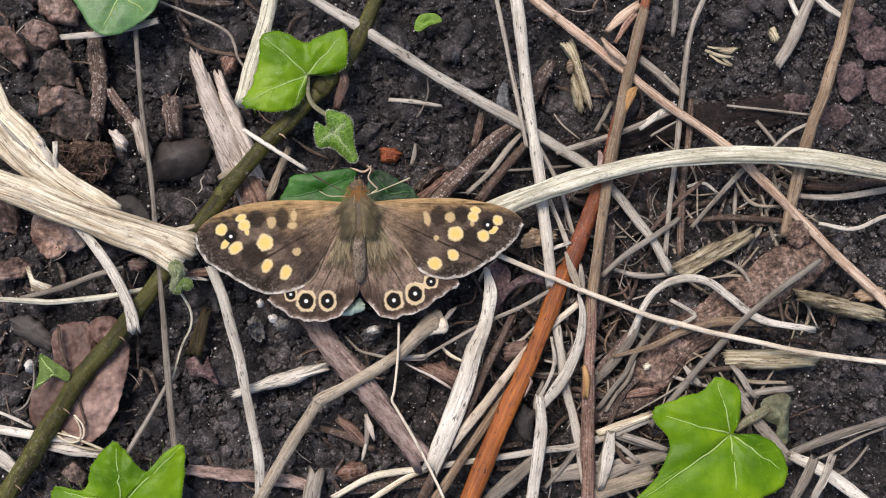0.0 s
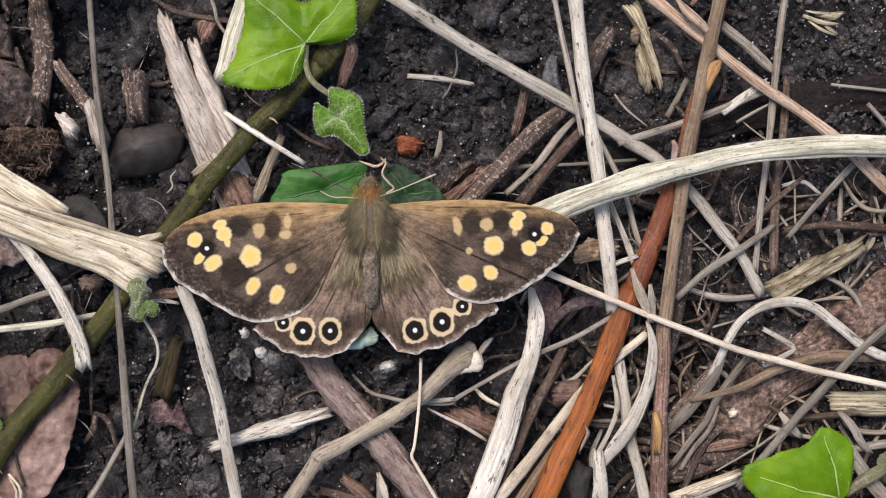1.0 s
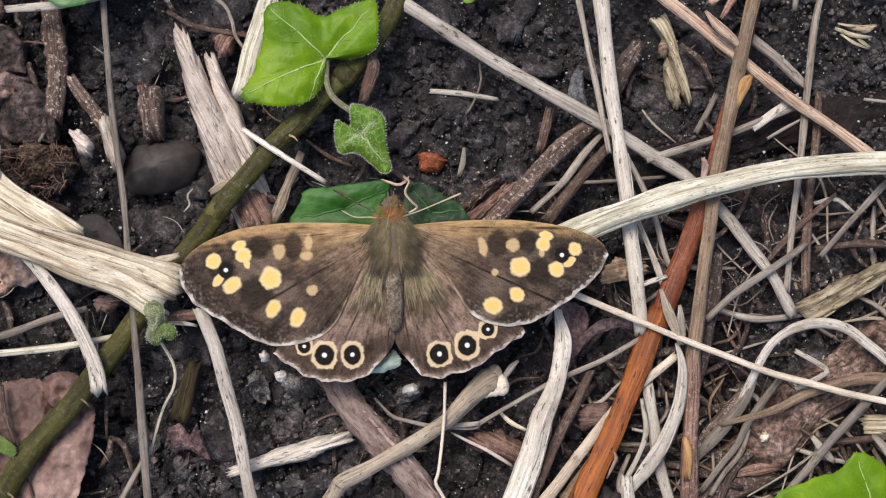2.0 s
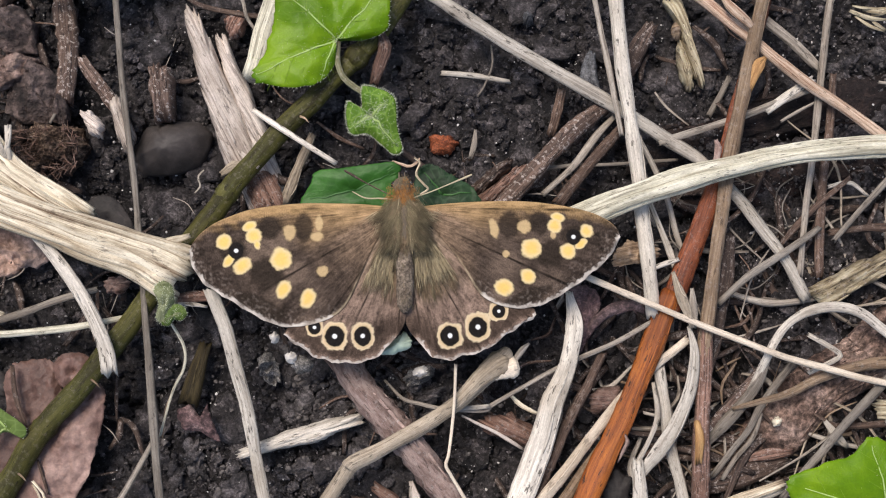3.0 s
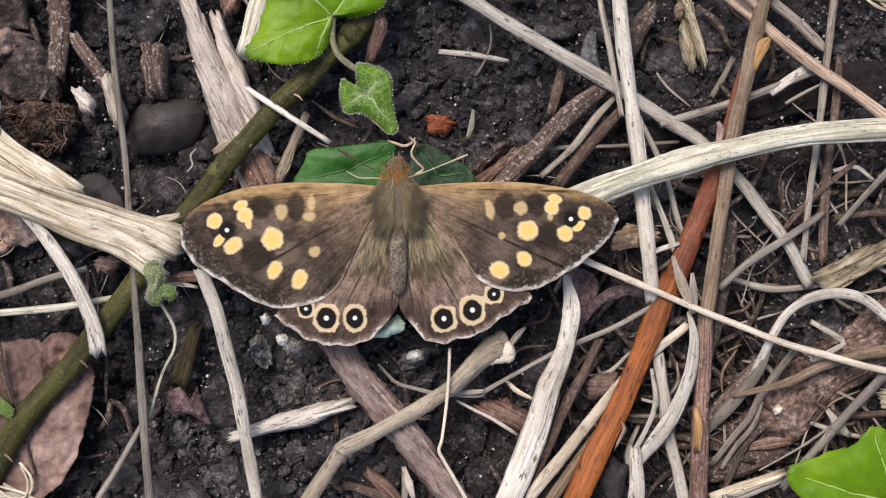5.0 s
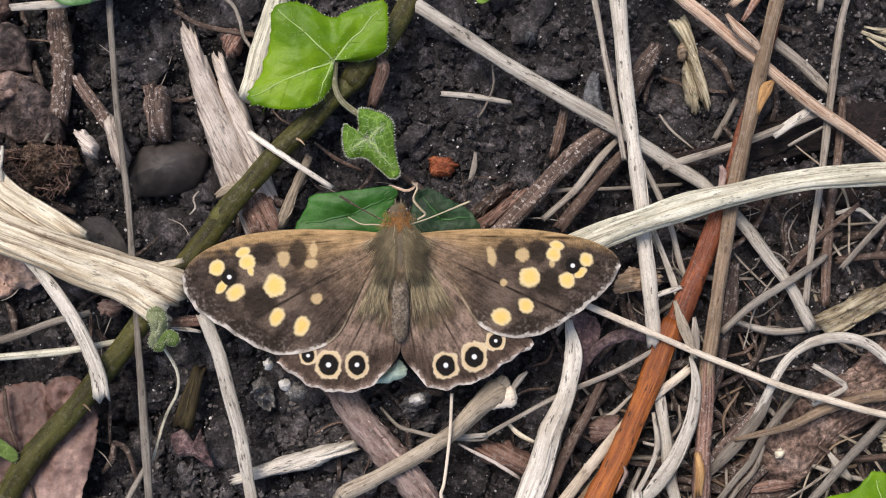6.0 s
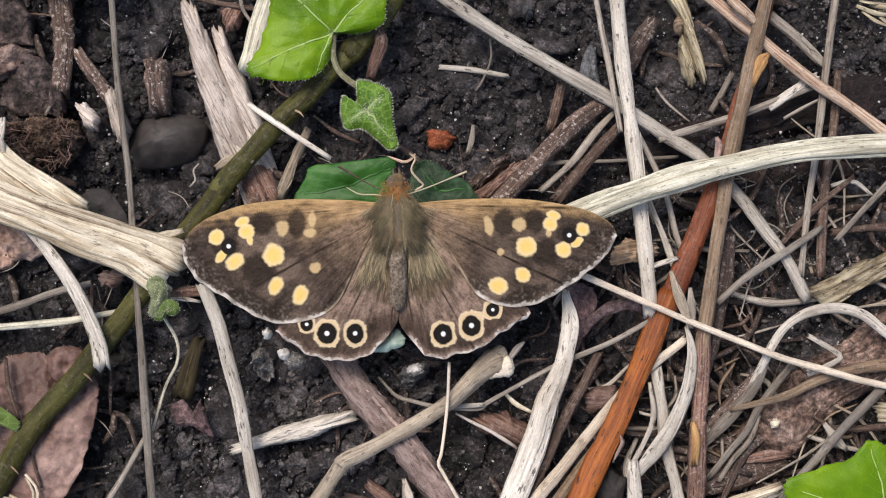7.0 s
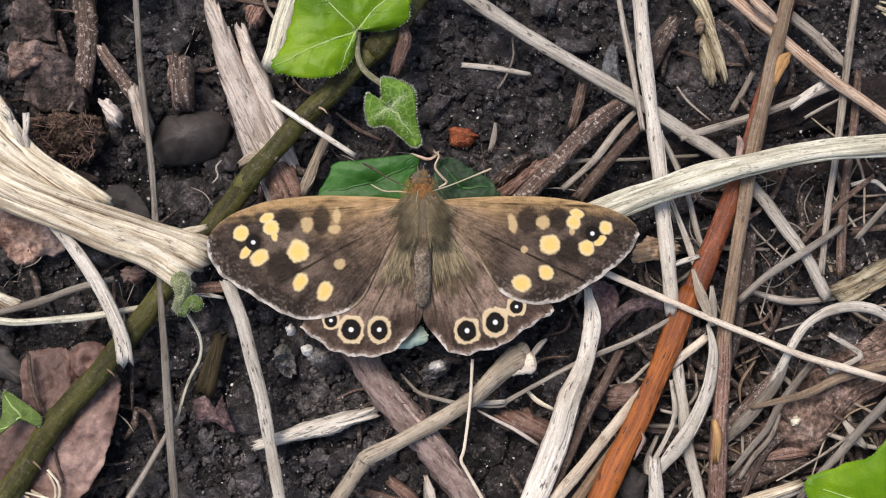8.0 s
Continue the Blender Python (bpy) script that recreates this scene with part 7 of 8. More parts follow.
stem("lobe", [(7.9, -14.45, 4.0), (9.0, -14.0, 4.15), (10.1, -13.6, 4.2), (10.9, -13.45, 4.15), (11.45, -13.4, 4.0)], [1.0, 1.7, 2.1, 2.4, 2.6, 2.3, 1.1], CREAM, "pale rounded lump", parent=knobbed_twig, flat=0.85, seed=417, ragged=0.0, ridge=0.05, lumpy=0.04, sides=18, step=0.15)
stem("lobe", [(8.0, -14.1, 4.0), (9.0, -13.1, 4.15), (9.8, -12.4, 4.15), (10.2, -12.0, 4.05), (10.45, -11.75, 3.9)], [1.0, 1.5, 1.8, 1.9, 1.9, 1.6, 0.8], TWIGTAN, "", parent=knobbed_twig, flat=0.85, seed=418, ragged=0.0, ridge=0.05, lumpy=0.04, sides=18, step=0.15)
stem("dead_leaf", [(19.12, -11.03, 1.4), (19.84, -9.68, 2), (21.05, -8.37, 2.6), (22.49, -7.68, 3), (24.21, -7.51, 3), (25.76, -8.19, 2.4)], [0.9, 1.3, 1.5, 1.6, 1.5, 1.0], ROTLEAF, "curled dark purple brown dead leaf", "dead leaf", flat=0.45, seed=320, ridge=0.12, lumpy=0.08)
leaf("ivy_leaf", [(55.85, -27.51, 2.6), (57.3, -26.36, 3), (59.4, -26.07, 3.2), (60.31, -26.94, 3), (60.07, -29.69, 2.6), (59.86, -32.8, 2), (59.18, -34.59, 1.4), (57.94, -33.38, 1.4), (58.27, -30.92, 2), (57.1, -30.2, 2.2), (56.03, -29.31, 2.4)], (58.51, -28.62, 2.8), WITHERED, "withered grey green ivy leaf hanging folded", (), None, seed=319, bulge=0.6, wave=0.4, crumple=0.9, jag=0.02)
for k, (x0, y0, a, ln, w) in enumerate([(52.6, 25.3, -0.5, 4.2, 0.7), (53.2, 24.6, -0.75, 3.6, 0.5), (54.2, 25.4, -0.2, 3.0, 0.9), (52.9, 25.9, -0.35, 2.6, 0.4), (54.8, 24.3, -0.9, 2.2, 0.5), (55.2, 24.8, 0.1, 2.0, 0.7)]):
    stem("grass_shred", [(x0, y0, -1.0), (x0 + ln * 0.5 * math.cos(a), y0 + ln * 0.5 * math.sin(a), -0.5), (x0 + ln * math.cos(a + 0.2), y0 + ln * math.sin(a + 0.2), -0.8)], [w * 0.6, w, w * 0.5], YELLOWWOOD, "tan shred of dry rotten grass on soil", "dry grass", "shreds of dry grass", seed=620 + k, flat=0.5)
chunk("leaf_scrap", [(72.71, 21.56, 0), (75, 23.18, 0), (77.01, 21.37, 0), (76.3, 17.97, 0), (74.03, 16.53, 0), (72.61, 18.14, 0)], -2.0, 0.5, ROTLEAF, "reddish purple rotten leaf", "dead leaf", seed=321, dome=5, rough=0.9, jag=0.05)
chunk("leaf_scrap", [(62.22, 17.07, 0), (64.73, 18.5, 0), (68.11, 17.83, 0), (67.61, 15.8, 0), (64.48, 15.26, 0)], -2.0, 0.5, ROTLEAF, "reddish brown rotten leaf", "dead leaf", seed=322, dome=5, rough=0.9, jag=0.05)
chunk("leaf_scrap", [(75.71, 26.6, 0), (79.31, 28.17, 0), (81.76, 26.34, 0), (81.03, 22.91, 0), (77.15, 23.09, 0)], -2.0, 0.5, ROTLEAF, "purple brown rotten leaf on soil", "dead leaf", seed=323, dome=5, rough=0.9, jag=0.05)
chunk("leaf_scrap", [(76.94, 20.51, 0), (79.5, 22.12, 0), (82.11, 20.28, 0), (80.89, 16.04, 0), (77.91, 16.61, 0)], -2.0, 0.5, ROTLEAF, "dull reddish rotten leaf on soil", "dead leaf", seed=334, dome=5, rough=0.9, jag=0.05)
chunk("leaf_scrap", [(68.81, 15.74, 0), (72.3, 16.44, 0), (74.73, 14.61, 0), (72.85, 12.57, 0), (69.87, 12.96, 0)], -2.0, 0.5, ROTLEAF, "dull brown rotten leaf on soil", "dead leaf", seed=335, dome=5, rough=0.9, jag=0.05)
chunk("leaf_scrap", [(73.4, 30.15, 0), (76.96, 31.3, 0), (79.41, 29.47, 0), (77.04, 26.97, 0), (74.06, 27.53, 0)], -2.0, 0.5, ROTLEAF, "dark reddish leaf scrap on soil", "dead leaf", seed=336, dome=5, rough=0.9, jag=0.05)
chunk("wood_chip", [(62.19, 27.88, 0), (63.08, 28.35, 0), (63.81, 26.6, 0), (63.23, 25.76, 0), (62.43, 26.49, 0)], -0.6, 0.9, YELLOWWOOD, "tiny pale chip of wood", "wood", seed=324, grain=-65)
chunk("leaf_scrap", [(71.69, -12.28, 0), (73.89, -11.39, 0), (76.41, -11.86, 0), (75.87, -13.17, 0), (72.85, -13.59, 0)], 0.6, 0.8, TAN, "tan scrap of dry leaf on the soil", "scrap", seed=325, grain=15)
chunk("bark_flake", [(61.9, -1.71, 0), (64.11, -0.56, 0), (65.88, -1.92, 0), (65.34, -4.41, 0), (63.32, -5.31, 0), (61.99, -3.82, 0)], 1.2, 1.4, LOG, "loose flake of bark on the log", "bark", seed=326, rough=0.3)
chunk("leaf_scrap", [(20.03, -27.53, 0), (21.79, -25.6, 0), (23.36, -26.91, 0), (22.7, -30.94, 0), (21.09, -30.44, 0)], 0.8, 0.5, DARKLEAF, "dull grey green leaf scrap", "dead leaf", seed=327, dome=3)
chunk("leaf_scrap", [(10.78, -31.85, 0), (13.85, -27.99, 0), (17.17, -27.37, 0), (17.75, -31.45, 0), (14.35, -33.68, 0)], 0, 0.8, DARKLEAF, "brown translucent dead leaf scrap", "dead leaf", seed=328, dome=3)
chunk("stone", [(39.38, -21.12, 0), (40.09, -20.58, 0), (40.54, -21.18, 0), (40.09, -21.73, 0), (39.51, -21.7, 0)], 1.8, 0.7, STRAW, "tiny cream coloured grain on the log", "stone", seed=329, dome=2.2)

# ---- butterfly ----
BASE = np.array((-0.35, 1.73, 8.5))


def smoothstep(a, b, x):
    t = np.clip((x - a) / (b - a), 0, 1)
    return t * t * (3 - 2 * t)


def ellipse(x, y, wob, cx, cy, rx, ry, turn=0.0):
    """Signed measure of an uneven oval: below 1 inside."""
    a = np.radians(turn)
    dx, dy = x - cx, y - cy
    u, v = dx * np.cos(a) + dy * np.sin(a), -dx * np.sin(a) + dy * np.cos(a)
    return np.sqrt((u / rx) ** 2 + (v / ry) ** 2) + wob


def wing(name, front, back, parent, hinge, lift, spots=(), faint=(), dark=(), eyes=(), hind=False, seed=0, na=250, nb=155):
    """One wing: a thin cambered sheet between its front edge and its hind and outer margin, with its scale pattern."""
    a, b = catmull(front, na), catmull(back, na)
    # shallow worn scallops along the outer margin
    along = np.r_[0, np.cumsum(np.linalg.norm(np.diff(b, axis=0), axis=1))]
    tangent = np.gradient(b, axis=0)
    outward = np.c_[tangent[:, 1], -tangent[:, 0]] / (np.linalg.norm(tangent, axis=1, keepdims=True) + 1e-9)
    outward *= np.sign(((b - a.mean(0)) * outward).sum())
    worn = np.array([noise.noise(Vector((q * 0.9, seed, 3.0))) + 0.5 * noise.noise(Vector((q * 2.6, seed, 7.0))) for q in along])
    edge = smoothstep(0.35, 0.5, np.linspace(0, 1, na)) * smoothstep(1.0, 0.93, np.linspace(0, 1, na))
    b = b + outward * ((1.0 if hind else 0.5) * edge * (0.09 * np.sin(along * 2.6) + 0.16 * worn))[:, None]
    t = np.linspace(0, 1, nb)
    g = a[:, None] + (b - a)[:, None] * t[None, :, None]
    xy = g.reshape(-1, 2)
    x, y = xy[:, 0], xy[:, 1]
    tt = np.tile(t, na)
    ss = np.repeat(np.linspace(0, 1, na), nb)
    ax = np.abs(x)
    theta, r = np.arctan2(y - 2.0, ax + 0.5), np.hypot(ax, y - 2.0)
    veins = np.abs(np.sin(theta * (7.5 if not hind else 9.0) + 0.4))
    z = lift + 0.25 * np.sin(np.pi * tt) * smoothstep(0, 8, r) - 0.0016 * r**2 + 0.10 * (1 - veins) * smoothstep(3, 9, r)
    z = z + 0.12 * mottled(x, y, 0.25, seed)
    # scale colours, linear light
    n1, n2, n3 = mottled(x, y, 0.35, seed + 3), mottled(x, y, 1.1, seed + 5), mottled(x, y, 3.2, seed + 9)
    streak = np.array([0.6 * noise.noise(Vector((p * 16, q * 0.35, seed))) + 0.8 * noise.noise(Vector((p * 42, q * 0.5, seed + 2))) for p, q in zip(theta, r)])
    inner, outer = np.array((0.195, 0.134, 0.088)), np.array((0.047, 0.0338, 0.0262))
    if hind:
        inner, outer = np.array((0.26, 0.195, 0.137)), np.array((0.178, 0.125, 0.096))
    k = smoothstep(3.5, 12.0, r + 3.0 * n1)[:, None]
    col = inner * (1 - k) + outer * k
    col = col * (1 + 0.6 * streak + 0.42 * n2 + 0.45 * n3)[:, None]
    if not hind:
        gold = smoothstep(0.15, 0.04, tt + 0.06 * n2 + 0.05 * streak) * smoothstep(0.95, 0.45, ss)
        gold = np.maximum(gold, 0.7 * smoothstep(0.42, 0.1, tt + 0.1 * n1) * smoothstep(0.5, 0.2, ss))
        col = col * (1 - gold[:, None]) + np.array((0.34, 0.22, 0.105)) * (1 + 0.6 * streak + 0.35 * n2)[:, None] * gold[:, None]
        rim = smoothstep(0.022, 0.010, tt) * smoothstep(0.96, 0.8, ss)
        col = col * (1 - 0.5 * rim[:, None]) + np.array((0.40, 0.27, 0.13)) * 0.5 * rim[:, None]
        patch = np.clip(1.6 * n1 + 0.3, 0, 1) * smoothstep(0.15, 0.3, tt) * smoothstep(0.75, 0.5, ss) * smoothstep(0.25, 0.35, ss)
        col = col * (1 - 0.5 * patch[:, None]) + np.array((0.20, 0.145, 0.108)) * 0.5 * patch[:, None]
    thin = smoothstep(0.10, 0.02, veins) * smoothstep(5, 9, r) * np.clip(0.6 + 1.2 * n1, 0.3, 0.85)
    col = col * (1 - thin[:, None])
    wob = 0.16 * n2 + 0.12 * n3

    def lay(col, mask, c):
        return col * (1 - mask[:, None]) + np.array(c) * mask[:, None]

    for e in dark:
        col = lay(col, 0.85 * smoothstep(1.25, 0.8, ellipse(x, y, wob, *e)), (0.026, 0.019, 0.014))
    for e in faint:
        col = lay(col, 0.85 * smoothstep(1.15, 0.75, ellipse(x, y, 1.3 * wob, *e)), np.array((0.52, 0.38, 0.20)))
    for e in spots:
        m = ellipse(x, y, 0.9 * wob + 0.14 * streak, e[0], e[1], e[2] * 0.97, e[3] * 0.97, e[4])
        col = lay(col, smoothstep(1.14, 0.86, m), (0.66, 0.52, 0.28))
        col = lay(col, 0.8 * smoothstep(0.95, 0.35, m), (0.72, 0.48, 0.12))
    rim_line = b[int(na * 0.30):] if not hind else b[int(na * 0.36):]
    dist = np.full(len(x), 9.0)
    for p in rim_line:
        dist = np.minimum(dist, np.hypot(x - p[0], y - p[1]))
    # the darker outer band, with dusty pale scales along it
    if hind:
        col = lay(col, 0.85 * smoothstep(3.6, 1.6, dist + 0.6 * n1) * smoothstep(0.30, 0.8, dist + 0.2 * n3), np.outer(1 + 0.5 * streak + 0.3 * n2, (0.040, 0.027, 0.020)))
    else:
        dust = np.clip(2.2 * n3 + 1.2 * n2 - 0.25, 0, 1) * smoothstep(2.4, 0.7, dist + 0.8 * n1)
        col = lay(col, 0.3 * dust, (0.26, 0.22, 0.19))
        hem = smoothstep(0.42, 0.15, np.abs(tt - 1) * np.linalg.norm(b - a, axis=1).repeat(nb)) * smoothstep(0.10, 0.2, ss) * smoothstep(0.42, 0.32, ss)
        col = lay(col, 0.75 * hem * np.clip(0.8 + n2, 0.3, 1), (0.36, 0.285, 0.19))
    for cx, cy, rx, ry, core, dot in eyes:
        square = 0.05 * np.cos(4 * np.arctan2(y - cy, x - cx))
        m = ellipse(x, y, 0.8 * wob + square, cx, cy, rx * 0.98, ry * 1.0)
        core = core * (0.98 if hind else 1.0)
        if rx > 0.1 and hind:
            col = lay(col, smoothstep(1.06, 0.94, m), (0.60, 0.48, 0.31))
            col = lay(col, 0.35 * smoothstep(0.95, 0.8, m), (0.48, 0.33, 0.16))
        d = np.hypot(x - cx, y - cy)
        col = lay(col, smoothstep(core * 1.1, core * 0.96, np.hypot(x - cx, (y - cy) * 0.9) + 0.5 * core * wob), (0.012, 0.010, 0.009))
        col = lay(col, smoothstep(dot * 1.05, dot * 0.55, d + 0.5 * dot * wob), (0.85, 0.85, 0.85))
    # pale, broken fringe along the outer margin
    chequer = 0.55 + 0.7 * mottled(x, y, 0.9, seed + 20)
    fr = smoothstep(*((0.34, 0.12) if hind else (0.48, 0.2)), dist + 0.26 * n3 + 0.16 * n2) * np.clip(1.25 * chequer - 0.02, 0.06, 0.9)
    col = lay(col, fr, (0.62, 0.565, 0.50))
    col = np.clip(col, 0.004, 1)
    n = len(x)
    h = np.array(hinge, float)
    top = np.c_[x, y, z]
    verts = np.vstack([top, top - (0, 0, 0.09)])
    faces = []
    for i in range(na - 1):
        for j in range(nb - 1):
            p = i * nb + j
            quad = (p, p + 1, p + nb + 1, p + nb)
            faces.append(quad)
            faces.append(tuple(q + n for q in reversed(quad)))
        for j in (0, nb - 1):
            p = i * nb + j
            faces.append((p, p + n, p + nb + n, p + nb))
    flip = np.cross(np.r_[b[na // 2] - a[na // 2], 0], np.r_[a[-1] - a[0], 0])[2] < 0
    if flip:
        faces = [tuple(reversed(q)) for q in faces]
    uv = np.c_[theta * 9, r]
    ob = mesh_object(name, verts - h, faces, WING, np.vstack([uv, uv]), parent)
    ob.location = h * MM
    layer = ob.data.color_attributes.new("scales", "FLOAT_COLOR", "POINT")
    layer.data.foreach_set("color", np.c_[np.vstack([col, col * 0.8]), np.ones(2 * n)].ravel())
    return ob


def lathe(name, line, widths, mat, parent, seed=0, flat=0.85, sides=16, label=""):
    v, f, uv = tube_arrays(line, widths, flat=flat, seed=seed, ridge=0.03, ragged=0.0, wobble=0.0, sides=sides, step=0.3)
    return tagged(mesh_object(name, v, f, mat, uv, parent), label)


def build_butterfly():
    thing = new("butterfly")
    thing.location = BASE * MM
    tagged(thing, "brown speckled butterfly with open wings resting on straw", "butterfly")
    fl = wing("forewing", [(-1.34, 2.18), (-4.27, 2.59), (-7.21, 2.82), (-10.15, 2.99), (-13.1, 2.92), (-16.05, 2.62), (-18.13, 2.05), (-19.91, 1.35), (-21.41, 0.35), (-22.31, -0.68), (-22.69, -1.37)],
              [(-1.37, 1.24), (-3.37, -1.94), (-4.83, -4.83), (-6.28, -7.59), (-7.79, -9), (-9.99, -9.73), (-12.34, -9.93), (-14.08, -9.57), (-15.81, -8.69), (-17.53, -7.56), (-19.26, -6.38), (-20.98, -5.2), (-22.05, -3.87), (-22.6, -2.44), (-22.69, -1.37)],
              thing, (-1.4, 1.6, 0.6), 0.35,
              spots=[(-18.97, -0.69, 0.85, 0.79, 50), (-18.5, -2.65, 0.49, 0.85, -40), (-17.17, -3.29, 1.1, 0.79, 30), (-16.2, 0.85, 0.80, 0.52, 20), (-15.8, -0.2, 0.85, 0.85, 10), (-15.5, -1.15, 0.34, 0.5, 10), (-13.1, -2.74, 1.1, 1.22, 0), (-12.91, -5.98, 0.73, 1.04, -35), (-10.43, -7.02, 0.79, 1.1, -25)],
              faint=[(-12.02, -0.01, 0.67, 0.85, 0), (-8.93, 0.81, 0.43, 0.85, 0), (-9.21, -0.59, 0.67, 0.49, 0), (-8.75, -4.26, 0.67, 0.55, 30), (-15.4, -1.18, 0.24, 0.49, 0)],
              dark=[(-18.06, -1.55, 1.46, 1.22, 0), (-10.53, 0.4, 0.98, 1.46, 0), (-14.12, 0.54, 1.1, 1.22, 0), (-14.5, -4.16, 1.83, 1.59, 0), (-15.19, -7.66, 3.05, 0.85, -30)],
              eyes=[(-17.71, -1.68, 0, 0, 0.78, 0.26)], seed=11)
    fr = wing("forewing", [(1.61, 2.07), (4.58, 2.25), (7.54, 2.32), (10.49, 2.27), (13.15, 2.11), (15.51, 1.78), (17.56, 1.35), (19.91, 0.66), (21.64, -0.23), (22.61, -1.16), (22.92, -2.06)],
              [(1.58, 1.12), (3.4, -0.72), (5.24, -3.27), (6.51, -5.45), (7.61, -7.37), (9.16, -8.49), (11.19, -9.1), (13.26, -9.06), (15.05, -8.55), (16.56, -7.72), (18.08, -6.84), (19.73, -5.72), (21.33, -4.43), (22.34, -3.1), (22.92, -2.06)],
              thing, (1.4, 1.6, 0.6), 0.35,
              spots=[(19.28, -1.27, 0.79, 0.73, -30), (18.57, -2.66, 0.79, 0.43, 35), (17.18, -3.32, 0.91, 0.85, -20), (16.3, 0.3, 0.8, 0.5, -15), (15.9, -0.6, 0.78, 0.72, -10), (13.29, -2.87, 1.1, 1.1, 0), (10.17, -6.88, 1.04, 0.91, -20), (12.75, -5.81, 0.73, 0.91, 40)],
              faint=[(9.43, -0.6, 0.49, 1.1, 10), (12.62, -0.6, 0.67, 0.79, 0), (15.66, -1.55, 0.3, 0.43, 0), (10.55, -3.36, 0.37, 0.37, 0)],
              dark=[(17.9, -1.75, 1.46, 1.1, 0), (11.09, -0.31, 1.16, 1.46, 0), (14.23, -0.25, 0.98, 1.22, 0), (15.27, -3.54, 1.59, 1.34, 0), (12.42, -8.03, 3.05, 0.73, 20)],
              eyes=[(17.83, -1.87, 0, 0, 0.74, 0.26)], seed=12)
    hl = wing("hindwing", [(-1.03, 0.99), (-5.07, -3.35), (-8.71, -6.74), (-11.42, -8.68), (-12.63, -9.92), (-13.18, -10.66)], [(-0.57, 0.61), (-0.5, -3.52), (-0.25, -7.06), (-0.25, -9.3), (-0.75, -10.7), (-1.95, -12.1), (-3.01, -13.11), (-4.03, -13.71), (-5.45, -14.01), (-7.79, -13.86), (-9.81, -13.25), (-11.24, -12.26), (-12.5, -11.27), (-13.18, -10.66)],
              thing, (-1.0, 0.6, 0.2), 0.1, eyes=[(-7.81, -11.11, 1.4, 1.59, 1.01, 0.3), (-4.88, -11.22, 1.28, 1.46, 0.91, 0.27), (-9.88, -10.09, 0.98, 0.98, 0.67, 0.21)], hind=True, seed=13, na=220, nb=165)
    hr = wing("hindwing", [(1.21, 0.9), (5.6, -2.3), (8.9, -6.2), (11.3, -8.2), (13.08, -9.12), (13.52, -9.84)], [(0.73, 0.56), (0.3, -3.56), (-0.15, -7.08), (-0.35, -9.5), (0.0, -10.85), (1.06, -12.28), (1.85, -13.3), (3.34, -14.18), (5.7, -13.87), (7.96, -13.31), (9.28, -12.49), (11.4, -11.16), (12.78, -10.45), (13.52, -9.84)],
              thing, (1.0, 0.6, 0.2), 0.0, eyes=[(4.26, -11.64, 1.4, 1.46, 0.98, 0.3), (7.23, -10.88, 1.4, 1.65, 0.98, 0.3), (9.53, -9.33, 1.04, 1.1, 0.67, 0.21)], hind=True, seed=14, na=220, nb=165)
    tagged(fl, "dark brown forewing with cream yellow spots")
    tagged(fr, "dark brown forewing with cream yellow spots")
    tagged(hl, "brown hindwing with ringed black eyespots")
    tagged(hr, "brown hindwing with ringed black eyespots")
    lathe("thorax", [(0, 3.6, 0.6), (0, 2.6, 0.7), (0, 1.0, 0.8), (-0.05, -1.0, 0.8), (-0.1, -3.0, 0.7)], [1.4, 2.6, 3.2, 2.9, 1.7], BODY, thing, 1, flat=0.6)
    lathe("abdomen", [(-0.1, -2.4, 0.75), (-0.12, -4.5, 0.85), (-0.2, -6.6, 0.8), (-0.32, -8.2, 0.65), (-0.4, -8.95, 0.5)], [1.5, 1.95, 1.9, 1.5, 0.7], ABDOMEN, thing, 2, label="grey brown abdomen")
    head = lathe("head", [(0, 5.15, 0.6), (0, 4.8, 0.7), (0, 4.2, 0.8), (0, 3.4, 0.8)], [0.7, 1.7, 2.1, 1.6], BODY, thing, 3, label="brown furred head")
    for sx in (-1, 1):
        lathe("eye", [(sx * 0.62, 4.85, 0.8), (sx * 0.88, 4.5, 0.85), (sx * 0.98, 4.05, 0.8)], [0.25, 0.7, 0.3], EYE, head, 4, sides=12, label="dark compound eye")
        lathe("palp", [(sx * 0.2, 4.7, 0.6), (sx * 0.28, 5.2, 0.5), (sx * 0.3, 5.8, 0.45)], [0.2, 0.26, 0.08], BODY, head, 5, sides=8)
    lathe("antenna", [(-0.58, 3.03, 0.8), (-1.84, 3.66, 0.9), (-3.86, 4.8, 0.8), (-5.19, 5.7, 0.6), (-6, 6.22, 0.5)], [0.13, 0.12, 0.13, 0.26, 0.2], BROWN, thing, 6, sides=8, label="dark clubbed antenna")
    lathe("antenna", [(0.82, 2.92, 0.8), (2.84, 3.48, 0.9), (4.93, 4.23, 0.9), (6.54, 4.83, 0.8), (7.38, 5.15, 0.8)], [0.13, 0.13, 0.14, 0.24, 0.2], ANTENNA, thing, 7, sides=8, label="pale clubbed antenna")
    lathe("foreleg", [(-1.01, 2.98, 0.2), (-2.49, 3.19, -0.2), (-3.98, 3.34, -0.6), (-5.35, 4.19, -1.4)], [0.2, 0.18, 0.16, 0.1], ANTENNA, thing, 8, sides=8, label="pale thin leg")
    rng = np.random.RandomState(5)
    grey, brown, rust, pale = ([], []), ([], []), ([], []), ([], [])

